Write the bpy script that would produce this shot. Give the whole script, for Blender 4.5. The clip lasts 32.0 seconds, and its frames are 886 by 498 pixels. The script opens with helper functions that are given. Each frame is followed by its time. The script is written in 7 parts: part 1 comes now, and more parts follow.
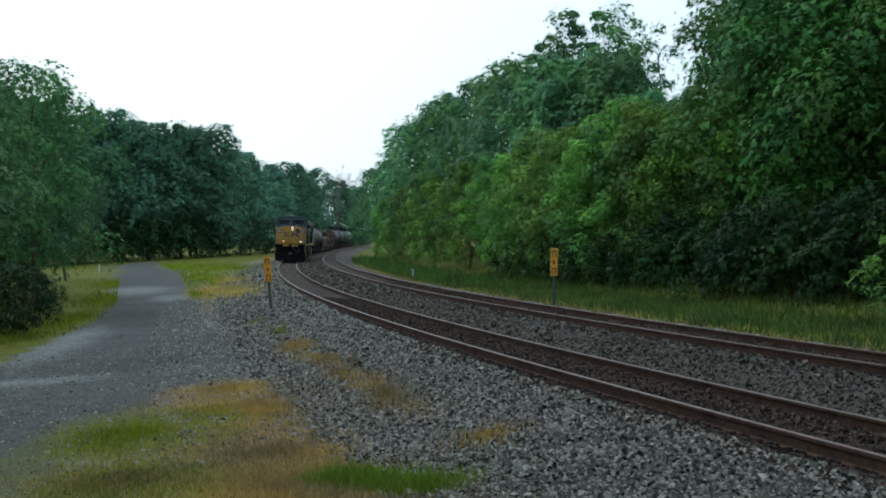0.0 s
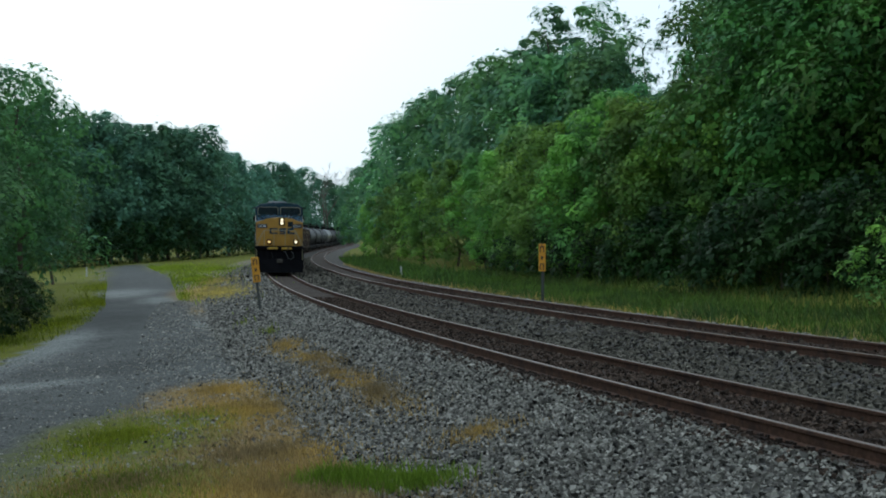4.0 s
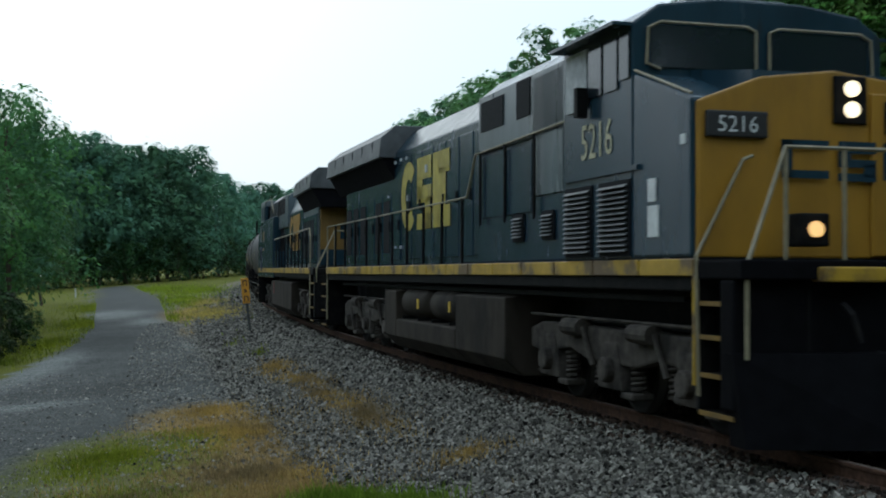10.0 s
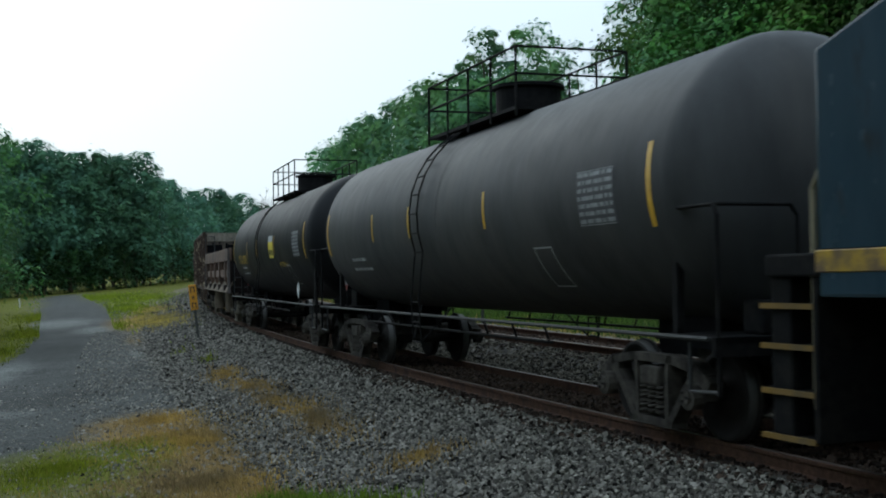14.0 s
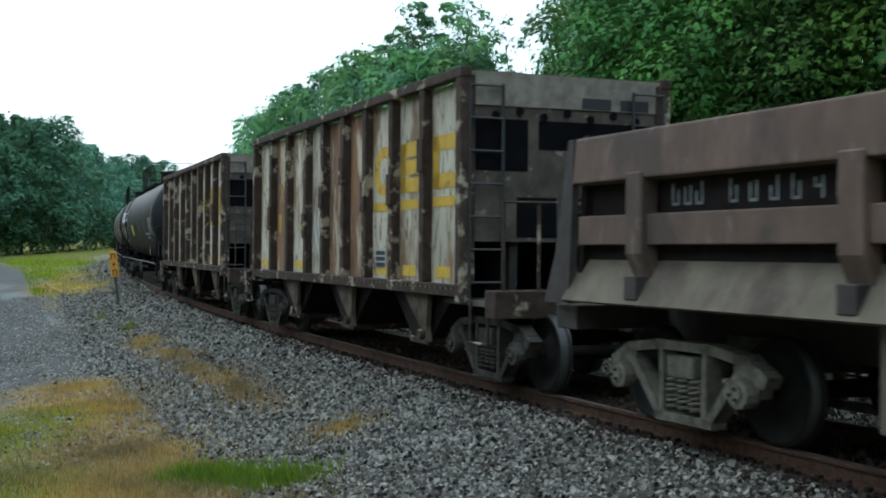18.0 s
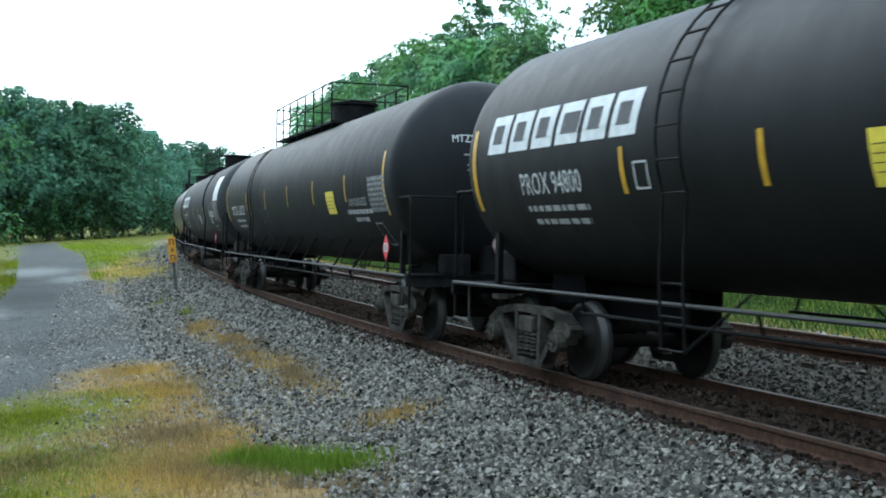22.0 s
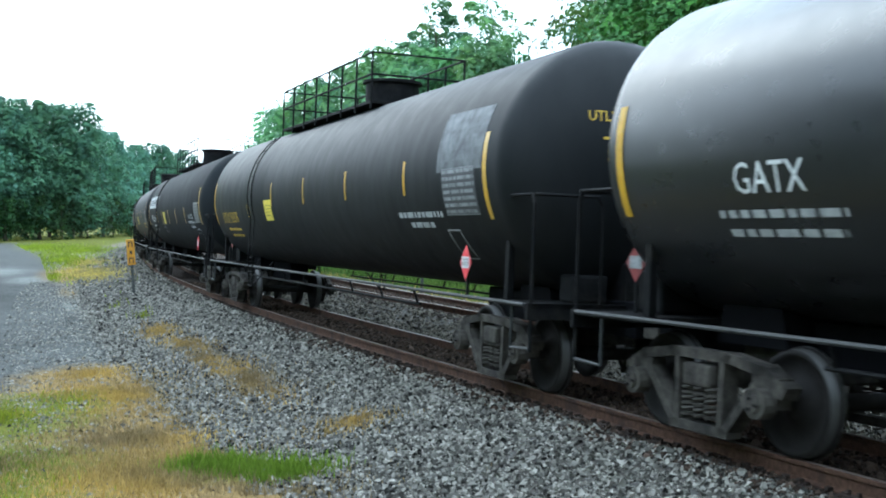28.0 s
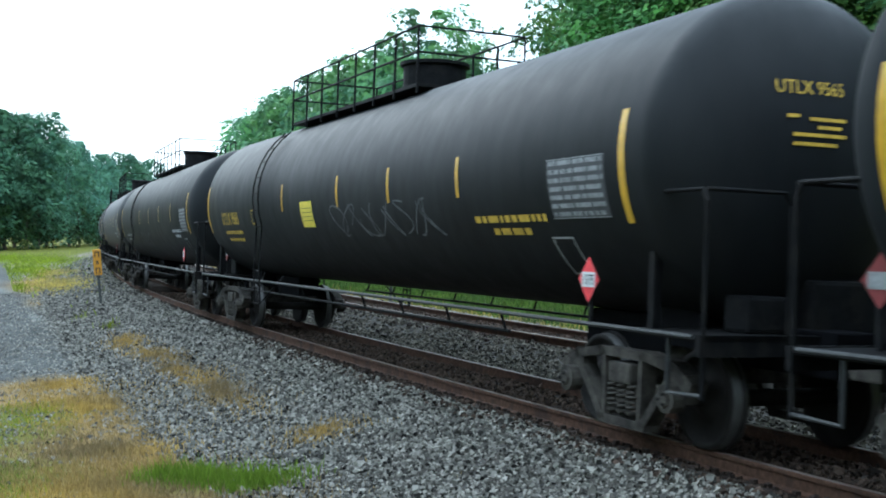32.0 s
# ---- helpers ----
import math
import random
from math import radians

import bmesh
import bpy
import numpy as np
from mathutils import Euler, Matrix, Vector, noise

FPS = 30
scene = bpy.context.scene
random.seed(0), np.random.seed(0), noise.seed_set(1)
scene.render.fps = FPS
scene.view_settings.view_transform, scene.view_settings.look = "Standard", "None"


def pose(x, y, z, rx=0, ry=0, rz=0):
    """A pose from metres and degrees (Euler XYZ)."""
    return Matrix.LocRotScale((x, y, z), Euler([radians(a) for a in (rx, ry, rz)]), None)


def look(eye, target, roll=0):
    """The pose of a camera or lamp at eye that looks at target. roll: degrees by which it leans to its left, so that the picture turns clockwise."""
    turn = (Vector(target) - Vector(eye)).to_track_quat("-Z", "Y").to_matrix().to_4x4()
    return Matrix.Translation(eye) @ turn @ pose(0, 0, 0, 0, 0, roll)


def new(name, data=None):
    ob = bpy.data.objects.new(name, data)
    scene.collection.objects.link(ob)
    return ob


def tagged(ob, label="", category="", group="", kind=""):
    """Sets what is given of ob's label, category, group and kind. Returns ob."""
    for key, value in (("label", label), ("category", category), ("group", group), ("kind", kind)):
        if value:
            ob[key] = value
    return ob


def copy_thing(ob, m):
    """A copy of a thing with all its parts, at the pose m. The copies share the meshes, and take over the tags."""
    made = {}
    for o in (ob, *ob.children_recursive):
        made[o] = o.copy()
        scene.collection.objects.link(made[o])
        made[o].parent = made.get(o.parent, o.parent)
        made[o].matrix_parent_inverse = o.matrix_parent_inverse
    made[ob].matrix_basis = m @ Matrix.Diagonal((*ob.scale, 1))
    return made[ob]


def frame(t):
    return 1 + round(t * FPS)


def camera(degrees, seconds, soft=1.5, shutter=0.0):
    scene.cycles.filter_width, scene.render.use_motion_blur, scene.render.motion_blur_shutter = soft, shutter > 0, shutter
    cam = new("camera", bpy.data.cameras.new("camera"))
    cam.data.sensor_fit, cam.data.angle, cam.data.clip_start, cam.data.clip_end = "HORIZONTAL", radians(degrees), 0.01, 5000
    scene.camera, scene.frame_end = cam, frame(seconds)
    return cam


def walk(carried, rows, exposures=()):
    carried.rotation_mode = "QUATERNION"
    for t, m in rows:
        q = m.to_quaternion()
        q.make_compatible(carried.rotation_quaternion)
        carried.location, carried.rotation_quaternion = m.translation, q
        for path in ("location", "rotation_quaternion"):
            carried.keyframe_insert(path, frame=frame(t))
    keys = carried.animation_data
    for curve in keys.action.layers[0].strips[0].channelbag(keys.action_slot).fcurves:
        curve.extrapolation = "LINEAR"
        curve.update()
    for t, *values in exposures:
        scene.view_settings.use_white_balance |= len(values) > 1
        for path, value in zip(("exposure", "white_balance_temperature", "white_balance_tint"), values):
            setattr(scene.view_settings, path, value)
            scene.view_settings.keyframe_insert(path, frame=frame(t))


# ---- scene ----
# ---- camera ----
EYE = (0.0, 0.0, 2.116)
cam = camera(40.8, 32.0, soft=1.9, shutter=0.15)
TURNS = (
    (0, -0, -0.54, -2.05), (0.5, 0.1, -0.44, -2.1), (1, 0.39, -0.41, -2.18), (1.5, 0.33, -0.54, -2.33),
    (2, 0.19, -0.77, -2.43), (2.5, -0.1, -0.78, -2.53), (4.5, -0.67, -0.68, -3.1), (5, -0.65, -0.8, -3.28),
    (5.5, -0.73, -0.91, -3.32), (6, -0.75, -0.57, -3.34), (6.5, -1.18, -0.32, -3.21), (7, -1.42, -0.14, -3.16),
    (7.5, -1.05, -0.11, -3.06), (8, -1.15, -0.13, -3.03), (8.5, -0.92, -0.13, -2.91), (9, -1.13, 0.02, -2.98),
    (9.5, -1.02, 0.24, -2.88), (10, -1.1, 0.28, -3.04), (10.5, -1, 0.35, -3.02), (11, -0.97, 0.45, -3.16),
    (11.5, -1.23, 0.57, -3.35), (12, -1.62, 0.48, -3.56), (12.5, -1.77, 0.38, -3.8), (13, -2.24, 0.33, -3.84),
    (13.5, -3.03, 0.29, -3.9), (15.5, -4.31, 0.19, -3.93), (16, -4.75, -0.17, -3.78), (16.5, -5.27, -0.43, -3.43),
    (17, -6.18, -0.84, -3.07), (17.5, -6.7, -1.18, -2.88), (18, -7.06, -1.28, -2.76), (18.5, -7.23, -1.4, -2.79),
    (19, -7.2, -1.49, -2.84), (19.5, -7.4, -1.51, -2.74), (20, -7.82, -1.49, -2.88), (20.5, -5.94, -1.56, -2.71),
    (21, -3.75, -1.43, -2.31), (21.5, -3.77, -1.52, -2.17), (22, -4.4, -1.68, -2.11), (22.5, -4.71, -1.85, -2.23),
    (23, -4.65, -2.07, -2.31), (23.5, -4.66, -2.21, -2.36), (24, -5.03, -2.23, -2.29), (24.5, -5.57, -2.43, -2.19),
    (25, -5.67, -2.61, -2.12), (25.5, -5.88, -2.55, -2.22), (26, -5.86, -2.17, -1.9), (26.5, -5.88, -1.2, -1.43),
    (28.5, -6.32, -1.37, -0.86), (29, -6.39, -1.39, -0.87), (29.5, -6.93, -1.38, -0.88), (30, -7.31, -1.25, -0.95),
    (30.5, -7.39, -1.06, -0.95), (31, -7.5, -1.03, -1.07), (31.5, -7.58, -1.03, -1.14), (32, -7.79, -0.96, -1.19),
)


def view(yaw, pitch, roll):
    return pose(*EYE, 90 + pitch, 0, yaw) @ pose(0, 0, 0, 0, 0, roll)


EXPOSURES = [(t, e, k, 2) for t, e, k in ((0, -1.38, 5800), (9, -1.48, 5850), (13, -1.52, 5850), (16, -1.38, 5800), (18, -0.75, 5750), (20, -0.38, 5700), (23, -0.17, 5600), (26, 0.2, 5550), (32, -0.12, 5500))]
walk(cam, [(t, view(y, p, r)) for t, y, p, r in TURNS], EXPOSURES)

# ---- world and sun: a bright overcast evening sky ----
world = bpy.data.worlds.new("sky")
scene.world = world
world.use_nodes = True
wn, wl = world.node_tree.nodes, world.node_tree.links
sky = wn.new("ShaderNodeTexSky")
sky.sky_type, sky.sun_disc = "NISHITA", False
sky.sun_elevation, sky.sun_rotation = radians(28), radians(-20)
sky.air_density, sky.dust_density, sky.ozone_density = 1.0, 4.0, 2.0
cloud = wn.new("ShaderNodeMixRGB")
cloud.inputs[0].default_value = 0.8
cloud.inputs[2].default_value = (13.0, 14.4, 15.8, 1)
# an overcast sky: brighter overhead than at the horizon
where, height = wn.new("ShaderNodeTexCoord"), wn.new("ShaderNodeSeparateXYZ")
lift = wn.new("ShaderNodeMapRange")
lift.inputs[1].default_value, lift.inputs[2].default_value = 0.1, 1.0
lift.inputs[3].default_value, lift.inputs[4].default_value = 1.3, 2.05
wl.new(where.outputs["Generated"], height.inputs[0])
wl.new(height.outputs[2], lift.inputs[0])
bright = wn.new("ShaderNodeMixRGB")
bright.blend_type = "MULTIPLY"
bright.inputs[0].default_value = 1.0
wl.new(sky.outputs[0], cloud.inputs[1])
wl.new(cloud.outputs[0], bright.inputs[1])
wl.new(lift.outputs[0], bright.inputs[2])
wl.new(bright.outputs[0], wn["Background"].inputs[0])
wn["Background"].inputs[1].default_value = 0.15
sun_data = bpy.data.lights.new("sun", "SUN")
sun_data.energy, sun_data.angle, sun_data.color = 0.6, radians(25), (1.0, 0.96, 0.9)
sun = new("sun", sun_data)
sun.matrix_world = look((0, 0, 60), (30, -60, 0))

# ---- the track's line: arc length s runs away from the eye ----
R0, ANG, D0, GAP, CANT = 325.0, 1.2566, 7.40, 4.15, 0.089
GROUND = -0.5


def _line():
    s = np.arange(-420.0, 620.0, 0.25)
    u, v = np.clip(s, -20, 420), np.maximum(np.clip(s, -20, 400) - 70, 0)
    bend = 1 / R0 - 2.63e-5 * u + 2.04e-5 * v
    turn = np.cumsum(bend) * 0.25
    zero = int(np.argmin(abs(s)))
    n = (math.sin(ANG), math.cos(ANG))
    head = math.atan2(n[0], -n[1]) - (turn - turn[zero])
    x, y = np.cumsum(np.cos(head)) * 0.25, np.cumsum(np.sin(head)) * 0.25
    x, y = x - x[zero] + n[0] * D0, y - y[zero] + n[1] * D0
    return s, x, y, 0.00235 * np.maximum(s - 60, 0), head


LS, LX, LY, LZ, LH = _line()


def on_track(s, d=0.0):
    """Place and heading at arc length s, d metres to the right of the near track's centre (looking away)."""
    x, y, z, h = (np.interp(s, LS, a) for a in (LX, LY, LZ, LH))
    return x + d * np.sin(h), y - d * np.cos(h), z, h


def off_track(x, y):
    """Arc length and signed distance (right positive) of points from the near track's centre line."""
    x, y = np.asarray(x, float).ravel(), np.asarray(y, float).ravel()
    s, d = np.zeros(len(x)), np.zeros(len(x))
    cs, cx, cy, ch = LS[::8], LX[::8], LY[::8], LH[::8]
    for a in range(0, len(x), 4000):
        b = slice(a, a + 4000)
        near = ((x[b, None] - cx) ** 2 + (y[b, None] - cy) ** 2).argmin(1)
        dx, dy = x[b] - cx[near], y[b] - cy[near]
        s[b] = cs[near] + dx * np.cos(ch[near]) + dy * np.sin(ch[near])
        d[b] = dx * np.sin(ch[near]) - dy * np.cos(ch[near])
    return s, d


def bed(d):
    """Height of the ballast bed across both tracks, against the rails' top."""
    return np.interp(d, (-4.6, -3.6, -2.3, -1.6, -1.3, -0.95, -0.75, -0.6, 0.0, 0.6, 0.75, 0.95, 1.4, 2.07, 2.7, GAP - 1.3, GAP - 0.95, GAP - 0.75, GAP - 0.6, GAP, GAP + 0.6, GAP + 0.75, GAP + 0.95, GAP + 1.4, GAP + 2.0, GAP + 3.0),
                     (-0.56, -0.45, -0.24, -0.13, -0.065, -0.08, -0.08, -0.048, -0.08, -0.125, -0.155, -0.15, -0.165, -0.23, -0.14, -0.065, -0.08, -0.08, -0.048, -0.08, -0.125, -0.155, -0.15, -0.165, -0.26, -0.56))


def land(x, y, d):
    """Height of the open ground."""
    x, y = np.asarray(x, float), np.asarray(y, float)
    far = np.clip((np.asarray(y) - 60) / 220, 0, 1)
    z = GROUND + 0.55 * far * far * (3 - 2 * far)
    z = z + np.where(np.asarray(d) > 12, np.clip((np.asarray(d) - 12) * 0.10, 0, 9), 0)
    # the bank on which the eye stands
    z = z + 0.95 * np.clip((9.0 - np.asarray(y)) / 6.0, 0, 1) * np.clip((-4.7 - np.asarray(d)) / 2.2, 0, 1) * np.clip((60 - np.hypot(x, y)) / 30, 0, 1)
    inside = (np.asarray(d) > -4.4) & (np.asarray(d) < GAP + 2.9)
    return np.where(inside, np.minimum(z, GROUND - 0.15) , z)

# ---- materials ----
def material(name, base, rough=0.7, metal=0.0, spread=0.25, scale=6.0, bump=0.0, bump_scale=40.0, second=None, second_scale=1.2, second_cut=(0.5, 0.62), coords="Object", stretch=(1, 1, 1), third=None, third_scale=25.0, third_cut=(0.55, 0.7), vary=0.0, island=False, spec=0.4):
    """A surface with grain at one scale, a second colour in patches and a third in flecks, and fine relief."""
    m = bpy.data.materials.new(name)
    m.use_nodes = True
    n, l = m.node_tree.nodes, m.node_tree.links
    p = n["Principled BSDF"]
    p.inputs["Roughness"].default_value, p.inputs["Metallic"].default_value = rough, metal
    p.inputs["Specular IOR Level"].default_value = spec
    tc, mp = n.new("ShaderNodeTexCoord"), n.new("ShaderNodeMapping")
    mp.inputs["Scale"].default_value = stretch
    if coords == "World":
        g = n.new("ShaderNodeNewGeometry")
        l.new(g.outputs["Position"], mp.inputs["Vector"])
    else:
        l.new(tc.outputs[coords], mp.inputs["Vector"])

    def grain(sc, detail=6.0):
        t = n.new("ShaderNodeTexNoise")
        t.inputs["Scale"].default_value, t.inputs["Detail"].default_value, t.inputs["Roughness"].default_value = sc, detail, 0.62
        l.new(mp.outputs[0], t.inputs["Vector"])
        return t.outputs[0]

    def mixed(a, b, fac, mode="MIX"):
        x = n.new("ShaderNodeMixRGB")
        x.blend_type = mode
        for slot, v in ((1, a), (2, b), (0, fac)):
            if isinstance(v, (int, float)):
                x.inputs[slot].default_value = v
            elif isinstance(v, tuple):
                x.inputs[slot].default_value = (*v, 1)
            else:
                l.new(v, x.inputs[slot])
        return x.outputs[0]

    def cut(v, a, b):
        r = n.new("ShaderNodeMapRange")
        r.inputs[1].default_value, r.inputs[2].default_value = a, b
        l.new(v, r.inputs[0])
        return r.outputs[0]

    dark, light = tuple(c * (1 - spread) for c in base), tuple(min(1, c * (1 + spread)) for c in base)
    colour = mixed(dark, light, cut(grain(scale), 0.3, 0.7))
    if second:
        colour = mixed(colour, second, cut(grain(second_scale), *second_cut))
    if third:
        colour = mixed(colour, third, cut(grain(third_scale), *third_cut))
    if vary:
        if island:
            g2 = n.new("ShaderNodeNewGeometry")
            rnd = g2.outputs["Random Per Island"]
        else:
            oi = n.new("ShaderNodeObjectInfo")
            rnd = oi.outputs["Random"]
        r = n.new("ShaderNodeMapRange")
        r.inputs[3].default_value, r.inputs[4].default_value = 1 - vary, 1 + vary
        l.new(rnd, r.inputs[0])
        hsv = n.new("ShaderNodeHueSaturation")
        l.new(r.outputs[0], hsv.inputs["Value"])
        l.new(colour, hsv.inputs["Color"])
        colour = hsv.outputs[0]
    l.new(colour, p.inputs["Base Color"])
    rg = n.new("ShaderNodeMapRange")
    rg.inputs[3].default_value, rg.inputs[4].default_value = max(0.03, rough - 0.12), min(1, rough + 0.12)
    l.new(grain(scale * 2.3), rg.inputs[0])
    l.new(rg.outputs[0], p.inputs["Roughness"])
    if bump:
        b = n.new("ShaderNodeBump")
        b.inputs["Strength"].default_value, b.inputs["Distance"].default_value = 0.6, bump
        l.new(grain(bump_scale, 4.0), b.inputs["Height"])
        l.new(b.outputs[0], p.inputs["Normal"])
    return m


def leaf_material(name, base, vary=0.3, glow=0.35, mottle=1.0):
    """Foliage: a matte leaf that lets some light through, uneven from leaf to leaf and from tree to tree."""
    m = bpy.data.materials.new(name)
    m.use_nodes = True
    n, l = m.node_tree.nodes, m.node_tree.links
    p, out = n["Principled BSDF"], n["Material Output"]
    p.inputs["Roughness"].default_value = 0.6
    p.inputs["Specular IOR Level"].default_value = 0.12
    g, oi = n.new("ShaderNodeNewGeometry"), n.new("ShaderNodeObjectInfo")
    a = n.new("ShaderNodeMapRange")
    a.inputs[3].default_value, a.inputs[4].default_value = 1 - vary, 1 + vary
    l.new(g.outputs["Random Per Island"], a.inputs[0])
    b = n.new("ShaderNodeMapRange")
    b.inputs[3].default_value, b.inputs[4].default_value = 0.75, 1.3
    l.new(oi.outputs["Random"], b.inputs[0])
    mul = n.new("ShaderNodeMath")
    mul.operation = "MULTIPLY"
    l.new(a.outputs[0], mul.inputs[0])
    l.new(b.outputs[0], mul.inputs[1])
    hue = n.new("ShaderNodeMapRange")
    hue.inputs[3].default_value, hue.inputs[4].default_value = 0.485, 0.52
    l.new(oi.outputs["Random"], hue.inputs[0])
    tone = n.new("ShaderNodeTexNoise")
    tone.inputs["Scale"].default_value, tone.inputs["Detail"].default_value = 0.45, 3.0
    l.new(g.outputs["Position"], tone.inputs["Vector"])
    tint = n.new("ShaderNodeMapRange")
    tint.inputs[1].default_value, tint.inputs[2].default_value = 0.38, 0.64
    l.new(tone.outputs[0], tint.inputs[0])
    two = n.new("ShaderNodeMixRGB")
    two.inputs[1].default_value = (base[0] * (1 - 0.38 * mottle), base[1] * (1 - 0.28 * mottle), base[2] * 0.95, 1)
    two.inputs[2].default_value = (base[0] * (1 + 0.18 * mottle), base[1] * (1 + 0.25 * mottle), base[2] * 0.9, 1)
    l.new(tint.outputs[0], two.inputs[0])
    hsv = n.new("ShaderNodeHueSaturation")
    l.new(two.outputs[0], hsv.inputs["Color"])
    l.new(mul.outputs[0], hsv.inputs["Value"])
    l.new(hue.outputs[0], hsv.inputs["Hue"])
    l.new(hsv.outputs[0], p.inputs["Base Color"])
    t = n.new("ShaderNodeBsdfTranslucent")
    l.new(hsv.outputs[0], t.inputs["Color"])
    mix = n.new("ShaderNodeMixShader")
    mix.inputs[0].default_value = glow
    l.new(p.outputs[0], mix.inputs[1])
    l.new(t.outputs[0], mix.inputs[2])
    l.new(mix.outputs[0], out.inputs["Surface"])
    return m


def lamp_material(name, colour, strength):
    m = bpy.data.materials.new(name)
    m.use_nodes = True
    p = m.node_tree.nodes["Principled BSDF"]
    p.inputs["Base Color"].default_value = (*colour, 1)
    p.inputs["Emission Color"].default_value = (*colour, 1)
    p.inputs["Emission Strength"].default_value = strength
    return m


def ground_material():
    """Earth, asphalt, green and dry grass, told apart by the ground's own zones."""
    m = bpy.data.materials.new("ground")
    m.use_nodes = True
    n, l = m.node_tree.nodes, m.node_tree.links
    p = n["Principled BSDF"]
    p.inputs["Roughness"].default_value = 0.9
    p.inputs["Specular IOR Level"].default_value = 0.05
    g = n.new("ShaderNodeNewGeometry")
    za = n.new("ShaderNodeAttribute")
    za.attribute_name = "zone"
    sep = n.new("ShaderNodeSeparateColor")
    l.new(za.outputs["Color"], sep.inputs[0])

    def grain(sc, detail=7.0):
        t = n.new("ShaderNodeTexNoise")
        t.inputs["Scale"].default_value, t.inputs["Detail"].default_value, t.inputs["Roughness"].default_value = sc, detail, 0.65
        l.new(g.outputs["Position"], t.inputs["Vector"])
        return t.outputs[0]

    def two(a, b, sc, lo=0.35, hi=0.65):
        r = n.new("ShaderNodeMapRange")
        r.inputs[1].default_value, r.inputs[2].default_value = lo, hi
        l.new(grain(sc), r.inputs[0])
        x = n.new("ShaderNodeMixRGB")
        x.inputs[1].default_value, x.inputs[2].default_value = (*a, 1), (*b, 1)
        l.new(r.outputs[0], x.inputs[0])
        return x.outputs[0]

    def edge(v, width=0.35, sc=1.7):
        """The zone's weight, broken up by noise at its rim."""
        add = n.new("ShaderNodeMath")
        add.operation = "MULTIPLY_ADD"
        l.new(grain(sc), add.inputs[0])
        add.inputs[1].default_value = 0.9
        l.new(v, add.inputs[2])
        r = n.new("ShaderNodeMapRange")
        r.inputs[1].default_value, r.inputs[2].default_value = 0.95 - width / 2, 0.95 + width / 2
        l.new(add.outputs[0], r.inputs[0])
        return r.outputs[0]

    def over(a, b, fac):
        x = n.new("ShaderNodeMixRGB")
        l.new(fac, x.inputs[0])
        l.new(a, x.inputs[1])
        l.new(b, x.inputs[2])
        return x.outputs[0]

    earth = two((0.10, 0.085, 0.06), (0.19, 0.165, 0.12), 5.0)
    road = over(over(two((0.034, 0.036, 0.032), (0.08, 0.083, 0.074), 0.3, 0.42, 0.58), two((0.018, 0.018, 0.017), (0.10, 0.102, 0.096), 2.2, 0.4, 0.6), grain(0.9)), two((0.015, 0.016, 0.016), (0.22, 0.22, 0.205), 16.0, 0.42, 0.66), grain(30.0))
    green = over(two((0.07, 0.08, 0.010), (0.13, 0.138, 0.015), 1.3), two((0.03, 0.038, 0.009), (0.15, 0.142, 0.028), 14.0), grain(60.0))
    dry = over(two((0.16, 0.10, 0.036), (0.25, 0.16, 0.057), 1.8), two((0.065, 0.048, 0.022), (0.27, 0.19, 0.075), 16.0), grain(70.0))
    wear = n.new("ShaderNodeMapRange")
    wear.inputs[3].default_value, wear.inputs[4].default_value = 0.35, 2.4
    l.new(za.outputs["Alpha"], wear.inputs[0])
    worn = n.new("ShaderNodeHueSaturation")
    l.new(wear.outputs[0], worn.inputs["Value"])
    l.new(road, worn.inputs["Color"])
    road = worn.outputs[0]
    c = over(earth, road, edge(sep.outputs[0], 0.5, 3.2))
    c = over(c, dry, edge(sep.outputs[2], 0.6, 2.4))
    c = over(c, green, edge(sep.outputs[1], 0.6, 2.2))
    l.new(c, p.inputs["Base Color"])
    b = n.new("ShaderNodeBump")
    b.inputs["Strength"].default_value, b.inputs["Distance"].default_value = 0.5, 0.02
    l.new(grain(28.0), b.inputs["Height"])
    l.new(b.outputs[0], p.inputs["Normal"])
    return m


M_GROUND = ground_material()
M_BED = material("ballast bed", (0.052, 0.046, 0.039), 0.9, spread=0.6, scale=22, bump=0.03, bump_scale=20, second=(0.06, 0.058, 0.054), second_scale=9, coords="World", third=(0.18, 0.182, 0.17), third_scale=30, third_cut=(0.6, 0.68), spec=0.08)
# rust stain, taken darker to hold the shadow under the train
M_BEDRUST = material("rust-stained ballast with train shade", (0.03, 0.021, 0.016), 0.9, spread=0.5, scale=20, bump=0.03, bump_scale=20, second=(0.05, 0.043, 0.036), second_scale=7, coords="World", spec=0.08)
M_STONE = material("ballast stone", (0.168, 0.157, 0.135), 0.8, spread=0.22, scale=14, vary=0.95, island=True, coords="World", spec=0.08)
# grime, plus the passing train's shade mixed into the stone colour
M_STONEMID = material("grimy ballast stone with train shade", (0.083, 0.075, 0.06), 0.88, spread=0.22, scale=14, vary=0.95, island=True, coords="World", spec=0.08)
# rusty brown, lowered further for the shade beneath the cars
M_STONERUST = material("rusty ballast stone with train shade", (0.052, 0.037, 0.028), 0.9, spread=0.4, scale=14, vary=0.85, island=True, coords="World", spec=0.08)
M_RAIL = material("rusty rail steel", (0.075, 0.042, 0.028), 0.85, 0.0, spread=0.35, scale=18, second=(0.045, 0.028, 0.022), second_scale=3, coords="World", bump=0.003, spec=0.1)
M_RAILTOP = material("worn rail head", (0.12, 0.095, 0.078), 0.5, 0.35, spread=0.3, scale=9, second=(0.11, 0.075, 0.055), second_scale=3, coords="World")
